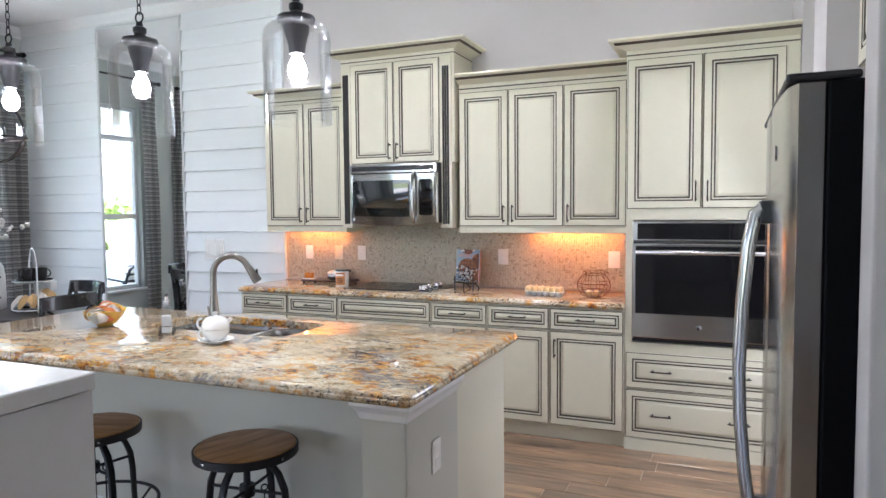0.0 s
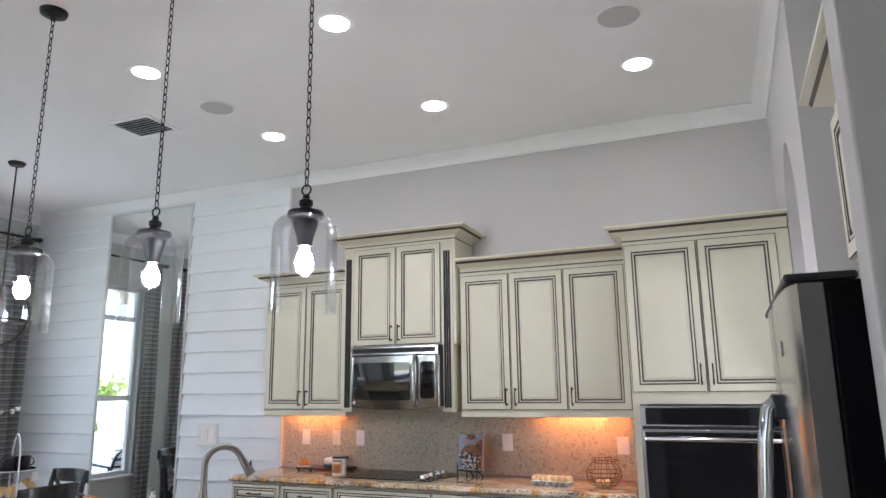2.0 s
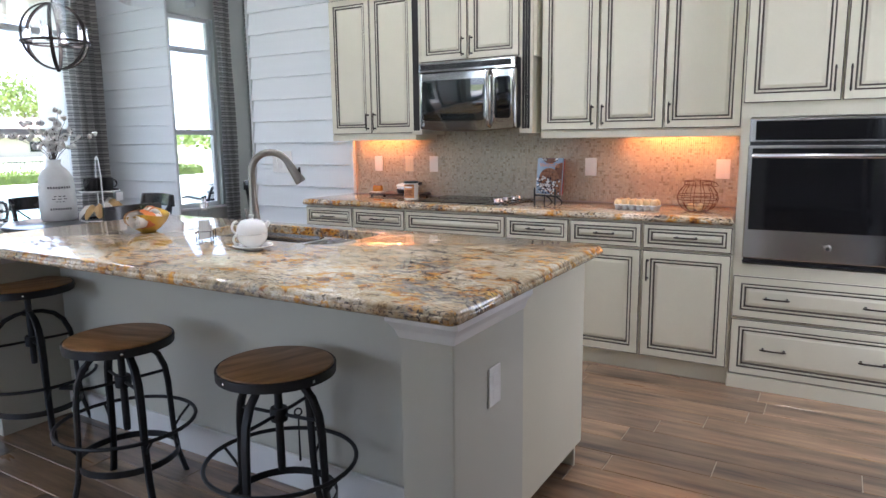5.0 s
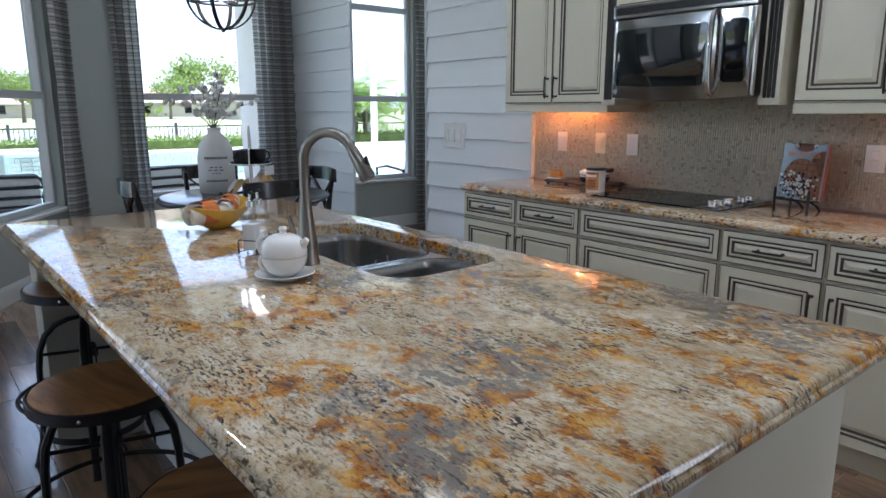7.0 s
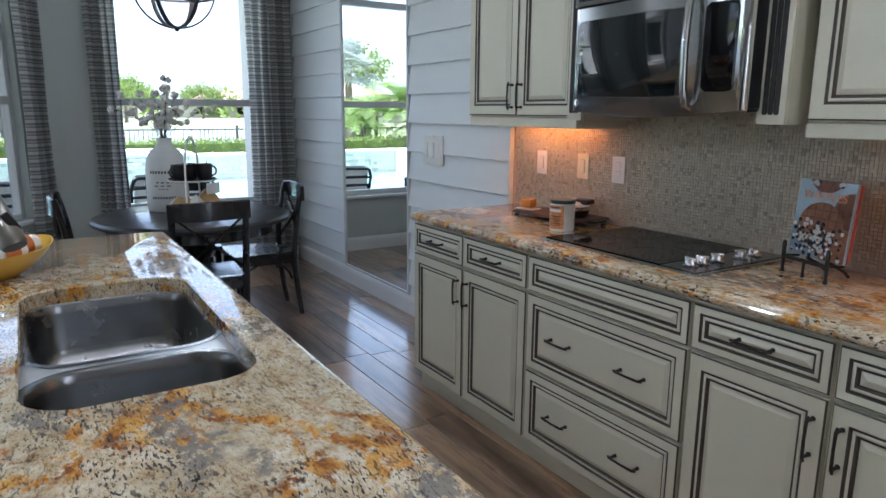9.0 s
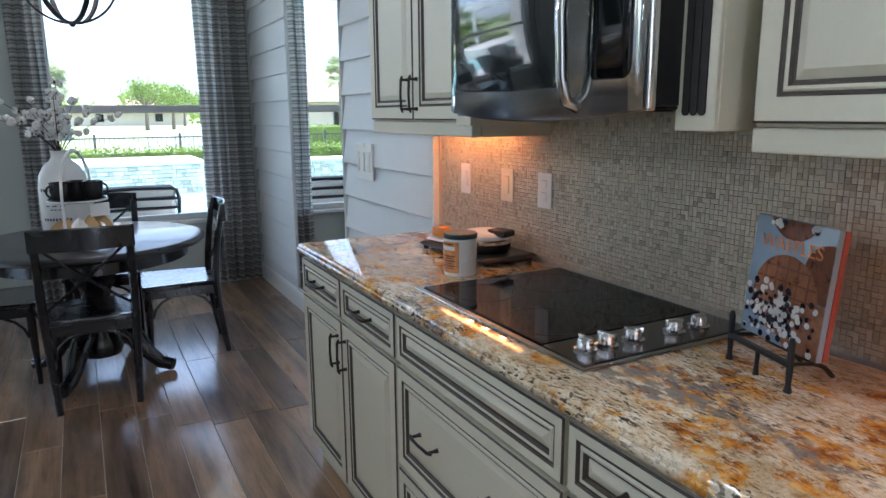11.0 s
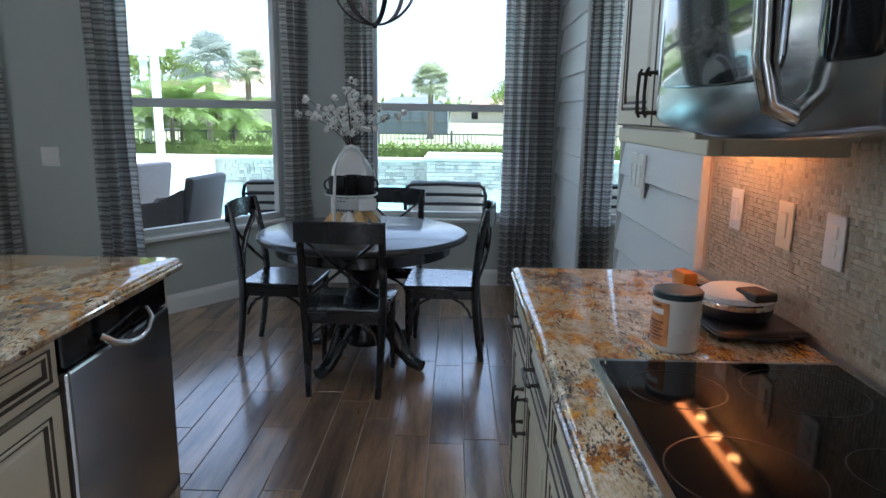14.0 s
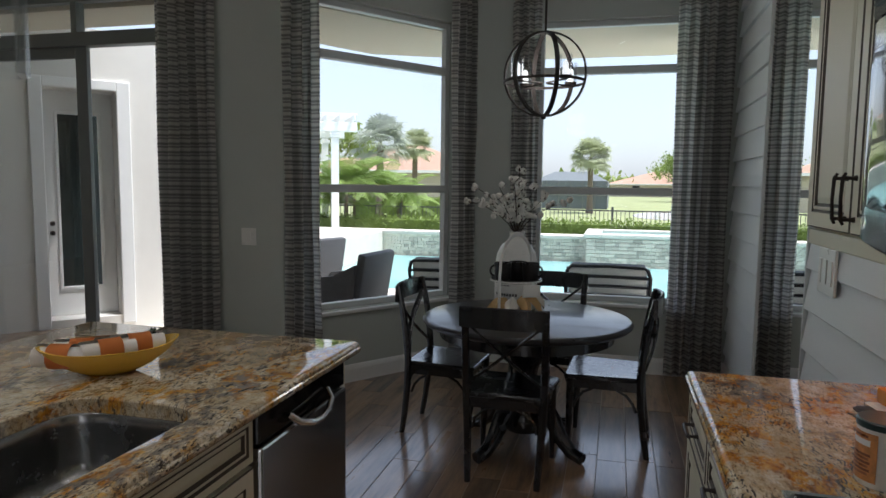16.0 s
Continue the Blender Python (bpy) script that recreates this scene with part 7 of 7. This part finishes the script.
bm = bmesh.new()
vv = [bm.verts.new(p) for p in ((0, -1, 2.4), (0, 5.2, 2.4), (-8, 5.2, 2.4), (-8, -1, 2.4), (-2, 0.6, 3.2), (-2, 3.6, 3.2), (-6, 3.6, 3.2), (-6, 0.6, 3.2))]
for q in ((0, 1, 5, 4), (1, 2, 6, 5), (2, 3, 7, 6), (3, 0, 4, 7), (4, 5, 6, 7)):
    bm.faces.new([vv[i] for i in q])
part("screen_roof", bm, CAGE, cg, "grey mesh roof")
for i in range(7):
    part("frame_post", box(0.0, 0.1, -1 + 1.02 * i, -0.93 + 1.02 * i, 0, 2.4), DARKF, cg)
part("frame_rail", box(0.0, 0.1, -1, 5.2, 1.1, 1.22), DARKF, cg)


def frond(bm, base, az, el, ln, droop, leaf_len, n, rnd):
    p, e = Vector(base), el
    step = ln / n
    for i in range(n):
        d = Vector((math.cos(az) * math.cos(e), math.sin(az) * math.cos(e), math.sin(e)))
        q = p + d * step
        side = Vector((-math.sin(az), math.cos(az), 0))
        t = i / n
        l = leaf_len * (0.5 + 0.9 * math.sin(math.pi * (0.15 + 0.8 * t)))
        for s in (-1, 1):
            tip = p + (side * s * 0.8 + d * 0.7 + Vector((0, 0, -0.25))).normalized() * l
            bm.faces.new([bm.verts.new(v) for v in (p, p + d * step * 0.5, tip + d * 0.012, tip)])
        w = 0.012 * (1 - t) + 0.004
        bm.faces.new([bm.verts.new(v) for v in (p - side * w, p + side * w, q + side * w, q - side * w)])
        p, e = q, e - droop / n


def fan_leaf(bm, base, az, el, reach, blade, rnd):
    """A stalk ending in a round pleated fan of narrow strips."""
    d = Vector((math.cos(az) * math.cos(el), math.sin(az) * math.cos(el), math.sin(el)))
    side = Vector((-math.sin(az), math.cos(az), 0))
    up = d.cross(side)
    p = Vector(base)
    q = p + d * reach
    w = side * 0.012
    bm.faces.new([bm.verts.new(v) for v in (p - w, p + w, q + w, q - w)])
    for i in range(15):
        a = -1.9 + 3.8 * i / 14
        t = (d * math.cos(a) + side * math.sin(a)).normalized()
        s = t.cross(up).normalized() * blade * 0.055
        ln = blade * rnd.uniform(0.85, 1.1)
        tip = q + t * ln + up * rnd.uniform(-0.12, 0.12) * ln - Vector((0, 0, 0.25 * ln))
        bm.faces.new([bm.verts.new(v) for v in (q, q + t * ln * 0.55 + s, tip, q + t * ln * 0.55 - s)])


def palm(x, y, h, crown_r, n, mt, seed, label, lean=0.0, trunks=1, fan=False, r=0.12):
    rnd = random.Random(seed)
    tr = thing("palm_tree", pose(x, y, GZ - 0.4), label, "palm tree", "palm trees")
    bm = bmesh.new()
    for k in range(trunks):
        a = 6.28 * k / max(1, trunks) + seed
        off = 0.0 if trunks == 1 else 0.3
        hh = h * (1 - 0.16 * (k % 3))
        bx, by = off * math.cos(a), off * math.sin(a)
        tx, ty = bx + (lean or 0.25 * off) * math.cos(a) * hh * 0.4, by + (lean or 0.25 * off) * math.sin(a) * hh * 0.4
        pts = [(bx + (tx - bx) * t * t, by + (ty - by) * t * t, hh * t) for t in (0, 0.15, 0.35, 0.6, 0.85, 1.0)]
        part("trunk", tube(pts, [r * 1.5, r * 1.1, r, r * 0.92, r * 0.9, r * 0.7], 10), BARK, tr, "ringed grey-brown trunk", True)
        for i in range(n):
            az = 6.28 * i / n * 2.4 + rnd.uniform(-0.2, 0.2)
            if fan:
                fan_leaf(bm, pts[-1], az, rnd.uniform(-0.7, 1.45), crown_r * rnd.uniform(0.4, 0.6), crown_r * rnd.uniform(0.4, 0.52), rnd)
            else:
                frond(bm, pts[-1], az, rnd.uniform(0.45, 1.4), crown_r * rnd.uniform(0.75, 1.1), 1.5, crown_r * 0.22, 36, rnd)
    part("crown", bm, mt, tr, "arching green fronds" if not fan else "round head of fan leaves")
    return tr


palm(-19.2, -1.5, 2.0, 1.5, 13, PALM, 2, "bushy multi-stem green palm beside the pergola", trunks=5, r=0.05)
palm(-20.6, -0.5, 1.8, 1.35, 11, PALM, 6, "bushy green palm behind the hedge", trunks=4, r=0.045)
palm(-32.6, -5.25, 3.9, 1.75, 60, PALM2, 3, "silver-blue fan palm beyond the fence", fan=True, r=0.2)
palm(-37.9, -5.1, 4.0, 1.35, 80, CABBAGE, 4, "tall cabbage palm near a far house", fan=True, r=0.17)
palm(-50.6, 4.1, 4.0, 1.75, 110, CABBAGE, 5, "tall round-headed cabbage palm on the lawn", fan=True, r=0.2)


def tree(x, y, h, rad, seed, label):
    rnd = random.Random(seed)
    tr = thing("tree", pose(x, y, GZ - 0.4), label, "tree", "far trees")
    part("trunk", tube([(0, 0, 0), (0.1, 0.05, h * 0.3), (0.0, 0.1, h * 0.6)], [h * 0.045, h * 0.035, h * 0.02], 8), BARK, tr, "", True)
    bm, lm = bmesh.new(), bmesh.new()
    for k in range(9):
        a, e = rnd.uniform(0, 6.28), rnd.uniform(0.1, 1.4)
        c = (rad * 0.75 * math.cos(a) * math.cos(e), rad * 0.75 * math.sin(a) * math.cos(e), h * 0.62 + rad * 0.55 * math.sin(e))
        tube([(0, 0, h * 0.45), (c[0] * 0.5, c[1] * 0.5, (c[2] + h * 0.45) / 2), c], [h * 0.015, h * 0.01, h * 0.005], 5, lm)
        leaf_cloud(bm, c, (rad * 0.5, rad * 0.5, rad * 0.42), 260, rad * 0.1, rnd)
    part("limbs", lm, BARK, tr)
    part("crown", bm, HEDGE, tr, "uneven green crown")


for k, (x, y, h, rad) in enumerate(((-95, 13.5, 6.0, 3.2), (-98, 17, 5.6, 3.0), (-115, 40, 6, 4), (-78, -22, 6, 3.2), (-125, 22, 5, 3.5), (-130, 34, 5, 4), (-115, -24, 6, 4), (-112, 62, 10, 7), (-120, 48, 9, 6), (-108, -40, 10, 7))):
    tree(x, y, h, rad, 30 + k, "broad green tree behind the far houses")
fw_ = thing("far_woods", pose(0, 0, GZ - 0.4), "hazy line of far green trees", "woods", "", "stuff")
bm = bmesh.new()
rnd = random.Random(77)
for k in range(150):
    y = -160 + 2.6 * k
    leaf_cloud(bm, (-150 + rnd.uniform(-8, 8), y, rnd.uniform(1.0, 3.2)), (4, 4, 2.4), 34, 1.9, rnd)
part("foliage", bm, HEDGE, fw_)

# pergola
pg = thing("pergola", pose(-17.3, -0.9, GZ + 0.3, 0, 0, 30), "white wooden garden pergola beside the pool", "pergola")
for x in (0.0, -2.6):
    for y in (0.0, -3.4):
        post = part("post", box(x - 0.09, x + 0.09, y - 0.09, y + 0.09, -0.6, 2.55, 0.01), WHITE, pg)
        part("capital", box(x - 0.13, x + 0.13, y - 0.13, y + 0.13, 2.40, 2.5, 0.015), WHITE, post)
for x in (0.0, -2.6):
    for o in (-0.08, 0.08):
        part("beam", box(x + o - 0.025, x + o + 0.025, -4.0, 0.55, 2.55, 2.78, 0.01), WHITE, pg)
for i in range(14):
    part("rafter", box(-3.2, 0.6, -3.9 + 0.33 * i, -3.85 + 0.33 * i, 2.78, 2.93, 0.008), WHITE, pg)
for i in range(16):
    part("slat", box(-3.15 + 0.24 * i, -3.11 + 0.24 * i, -4.0, 0.5, 2.93, 2.97), WHITE, pg)
tagged(part("garden_platform", box(-21, -17.45, -6, -0.2, GZ - 0.34, GZ + 0.16), DECK), "raised stone platform of the pergola", "pavement", "", "structure")
tagged(part("garden_step", box(-17.0, -13.9, -6, 0.5, GZ - 0.34, 0.36, 0.015), DECK), "raised pale stone bench of the pool", "pavement", "", "structure")

# seats on the terrace
CUSHION = fabric_of("striped_outdoor_cushion", [(0, (0.75, 0.74, 0.7)), (0.6, (0.75, 0.74, 0.7)), (0.64, (0.16, 0.17, 0.18)), (0.8, (0.12, 0.13, 0.14)), (0.84, (0.75, 0.74, 0.7)), (1, (0.75, 0.74, 0.7))], 9.0)
WICKER = plain("dark_wicker", (0.06, 0.06, 0.065), 0.6, vary=0.3, scale=20, grain=160, bump=0.8)


def patio_sofa(x, y, w, turn):
    so = thing("patio_sofa", pose(x, y, GZ, 0, 0, turn), "metal patio seat with striped white cushions", "patio seat", "patio seats")
    for sx in (-1, 1):
        part("arm", tube([(sx * w / 2, -0.32, 0.0), (sx * w / 2, -0.33, 0.35), (sx * w / 2, -0.28, 0.58), (sx * w / 2, 0.1, 0.62), (sx * w / 2, 0.36, 0.58), (sx * w / 2, 0.38, 0.0)], 0.02, 8), IRON, so, "", True)
        part("back_post", tube([(sx * w / 2, -0.30, 0.5), (sx * w / 2, -0.37, 0.68), (sx * (w / 2 - 0.03), -0.40, 0.77)], 0.018, 8), IRON, so, "", True)
    part("seat_frame", box(-w / 2, w / 2, -0.3, 0.36, 0.28, 0.33, 0.01), IRON, so)
    part("seat_cushion", box(-w / 2 + 0.03, w / 2 - 0.03, -0.28, 0.38, 0.33, 0.47, 0.05, seg=3), CUSHION, so, "striped seat cushion", True)
    part("back_cushion", box(-w / 2 + 0.03, w / 2 - 0.03, -0.08, 0.06, 0.0, 0.38, 0.05, seg=3), CUSHION, so, "striped back cushion", True, pose(0, -0.24, 0.44, 14))
    for z in (0.5, 0.59, 0.68):
        part("back_bar", tube([(-w / 2 + 0.01, -0.34 - 0.25 * (z - 0.5), z), (0, -0.37 - 0.25 * (z - 0.5), z + 0.01), (w / 2 - 0.01, -0.34 - 0.25 * (z - 0.5), z)], 0.013, 8), IRON, so, "", True)
    part("top_bar", tube([(-w / 2 + 0.02, -0.40, 0.75), (-w / 2 + 0.06, -0.41, 0.785), (0, -0.42, 0.795), (w / 2 - 0.06, -0.41, 0.785), (w / 2 - 0.02, -0.40, 0.75)], 0.016, 8), IRON, so, "", True)


patio_sofa(-8.55, 5.95, 0.80, 90)
patio_sofa(-8.45, 4.35, 0.75, 90)


def wicker_chair(x, y, turn):
    wc = thing("wicker_chair", pose(x, y, GZ, 0, 0, turn), "dark woven wicker armchair on the terrace", "chair", "wicker chairs")
    bm = box(-0.33, 0.33, -0.05, 0.05, 0.0, 0.62, 0.03, seg=2)
    part("back", bm, WICKER, wc, "woven dark back", True, pose(0, -0.30, 0.24, 10))
    for sx in (-1, 1):
        bm = bmesh.new()
        prof = ((-0.32, 0.02), (0.36, 0.02), (0.38, 0.52), (0.34, 0.56), (-0.1, 0.62), (-0.34, 0.74))
        rings = [[(sx * 0.33 + o, y, z) for y, z in prof] for o in (-0.035, 0.035)]
        made = loops(bm, rings)
        bm.faces.new(made[0][::-1])
        bm.faces.new(made[1])
        part("arm_panel", bm, WICKER, wc, "woven sloping arm")
    part("seat", box(-0.28, 0.28, -0.22, 0.34, 0.3, 0.4, 0.03), WICKER, wc)
    part("cushion", box(-0.27, 0.27, -0.2, 0.33, 0.4, 0.5, 0.04, seg=3), CUSHION, wc, "pale seat cushion", True)


wicker_chair(-8.15, 3.22, 172)
wicker_chair(-9.6, 2.05, 160)

# the other wing of the house, with its French doors, and the roof of the lanai
wing = thing("house_wing", pose(-8.87, 2.21, 0, 0, 0, -41), "white stucco wing of the house with a glazed door", "house")
bm = bmesh.new()
for b in ((0.0, 1.85, -0.36, 0.0, GZ - 0.3, 3.0), (2.50, 3.9, -0.36, 0.0, GZ - 0.3, 3.0), (1.85, 2.50, -0.36, 0.0, 2.40, 3.0), (1.85, 2.50, -0.36, 0.0, GZ - 0.3, 0.08)):
    box(*b, bm=bm)
part("wall", bm, STUCCO, wing, "white stucco wall")
for b in ((1.72, 1.848, 0.002, 0.03, 0.0, 2.50), (2.502, 2.62, 0.002, 0.03, 0.0, 2.50), (1.848, 2.502, 0.002, 0.03, 2.402, 2.50)):
    part("casing", box(*b, 0.006, seg=1), WHITE, wing, "raised white casing")
dr = part("glazed_door", box(1.852, 2.498, -0.30, -0.25, 0.085, 2.395, 0.006), WHITE, wing, "white door with a tall glass light")
bm = bmesh.new()
for b in ((1.97, 2.0, 0.36, 2.19), (2.36, 2.39, 0.36, 2.19), (2.0, 2.36, 0.36, 0.39), (2.0, 2.36, 2.16, 2.19)):
    box(b[0], b[1], -0.25, -0.235, b[2], b[3], 0.004, bm=bm, seg=1)
part("glass_bead", bm, WHITE, dr)
part("pane", box(2.0, 2.36, -0.252, -0.246, 0.39, 2.16), DOORGLASS, dr, "tall reflecting glass light")
for z in (0.95, 1.05):
    part("knob", lathe([(0.0, 0.0), (0.02, 0.0), (0.026, 0.02), (0.02, 0.036), (0.0, 0.038)], 14), BRONZE, dr, "dark door knob", True, pose(2.44, -0.25, z, -90))
for z in (0.35, 1.2, 2.05):
    part("hinge", box(1.845, 1.856, -0.256, -0.244, z, z + 0.1), NICKEL, dr)
bm = bmesh.new()
lo = [(XD - 0.17, 3.62), (XB - 0.17, 4.58), (XB - 0.17, YN + 0.6), (-8.6, YN + 0.6), (-8.6, 4.9), (-8.0, 3.6), (-6.9, 3.0), (-6.45, 2.4), (-6.45, -4.2), (XD - 0.17, -4.2)]
a = [bm.verts.new((x, y, 2.78)) for x, y in lo]
b = [bm.verts.new((x, y, 3.0)) for x, y in lo]
bm.faces.new(a[::-1])
bm.faces.new(b)
for i in range(len(lo)):
    bm.faces.new((a[i], a[(i + 1) % len(lo)], b[(i + 1) % len(lo)], b[i]))
tagged(part("lanai_roof", bm, SOFFIT), "beige soffit of the covered terrace", "roof", "", "structure")
tagged(part("exterior_pier", box(XB - 0.75, XB - 0.17, 6.60, 6.86, GZ - 0.3, 3.0, 0.01), STUCCO), "white stucco pier beside the window", "pier", "", "structure")


# ---- floor planks and mosaic tiles, last ----
def block(w, d, h, ch):
    """A chamfered block: lower left corner at the origin, face up."""
    v = [(0, 0, 0), (w, 0, 0), (w, d, 0), (0, d, 0), (0, 0, h - ch), (w, 0, h - ch), (w, d, h - ch), (0, d, h - ch), (ch, ch, h), (w - ch, ch, h), (w - ch, d - ch, h), (ch, d - ch, h)]
    f = [(0, 1, 5, 4), (1, 2, 6, 5), (2, 3, 7, 6), (3, 0, 4, 7), (4, 5, 9, 8), (5, 6, 10, 9), (6, 7, 11, 10), (7, 4, 8, 11), (8, 9, 10, 11)]
    return v, f


floor_ob = bpy.data.objects["floor"]
PW, PL, GAP = 0.1535, 0.92, 0.0036
rnd = random.Random(21)
cache = {}
rest_v, rest_f = [], []
x_lo, x_hi = XB - 0.05, 2.3
rows_n = int((YN + 4.15) / PW)
for r in range(rows_n):
    y = YN - 0.005 - PW * (r + 1)
    x = x_lo - rnd.random() * PL
    while x < x_hi:
        a, b = max(x, x_lo), min(x + PL, x_hi)
        if b - a > 0.04:
            key = round(b - a - GAP, 3)
            v, f = block(key, PW - GAP, 0.004, 0.0012)
            near = y > 4.0 and a < 0.6 or (y > 2.9 and a < -0.3)
            if near:
                if key not in cache:
                    me = bpy.data.meshes.new("plank")
                    me.from_pydata(v, [], f)
                    me.materials.append(FLOORWOOD)
                    cache[key] = me
                ob = new("plank", cache[key])
                ob.parent = floor_ob
                ob.matrix_basis = Matrix.Translation((a, y, -0.003 + rnd.uniform(0, 0.0006)))
            else:
                n = len(rest_v)
                rest_v += [(a + p[0], y + p[1], p[2] - 0.003) for p in v]
                rest_f += [tuple(i + n for i in q) for q in f]
        x += PL
me = bpy.data.meshes.new("planks")
me.from_pydata(rest_v, [], rest_f)
me.materials.append(FLOORWOOD)
ob = new("planks", me)
ob.parent = floor_ob
tagged(ob, kind="stuff")

# mosaic backsplash
MORTAR = plain("pale_mosaic_grout", (0.5, 0.45, 0.37), 0.9, vary=0.06, scale=30)
tagged(part("backsplash_bed", box(-3.766, -0.842, YN - 0.005, YN - 0.0012, 0.915, 1.44), MORTAR, wall_north, m=inv), "pale grout bed of the mosaic")
bed = bpy.data.objects["backsplash_bed"]
T = 0.0128
rest_v, rest_f = [], []
cols_n, rows_m = int(2.92 / T), 41
taken = set()
singles = 0
for c in range(cols_n):
    for r in range(rows_m):
        if (c, r) in taken:
            continue
        w = h = 1
        k = rnd.random()
        if k < 0.16 and r + 1 < rows_m:
            h = 2
        elif k < 0.27 and c + 1 < cols_n and (c + 1, r) not in taken:
            w = 2
        for i in range(w):
            for j in range(h):
                taken.add((c + i, r + j))
        x, z = -3.764 + T * c, 0.917 + T * r
        sw_, sh_ = T * w - 0.0012, T * h - 0.0012
        v, f = block(sw_, sh_, 0.0045 + rnd.uniform(0, 0.0007), 0.0007)
        v = [(p[0] + x, YN - 0.005 - p[2], p[1] + z) for p in v]
        if -2.72 < x < -2.52 and singles < 290:
            singles += 1
            key = (w, h)
            if key not in cache:
                m2 = bpy.data.meshes.new("tile")
                vv, ff = block(sw_, sh_, 0.005, 0.0007)
                m2.from_pydata([(p[0], -p[2], p[1]) for p in vv], [], [q[::-1] for q in ff])
                m2.materials.append(MOSAIC)
                cache[key] = m2
            ob = new("tile", cache[key])
            ob.parent = bed
            ob.matrix_basis = Matrix.Translation((x, YN - 0.005 + rnd.uniform(0, 0.0008), z))
        else:
            n = len(rest_v)
            rest_v += v
            rest_f += [tuple(i + n for i in q[::-1]) for q in f]
me = bpy.data.meshes.new("tiles")
me.from_pydata(rest_v, [], rest_f)
me.materials.append(MOSAIC)
ob = new("tiles", me)
ob.parent = bed
tagged(ob, kind="stuff")
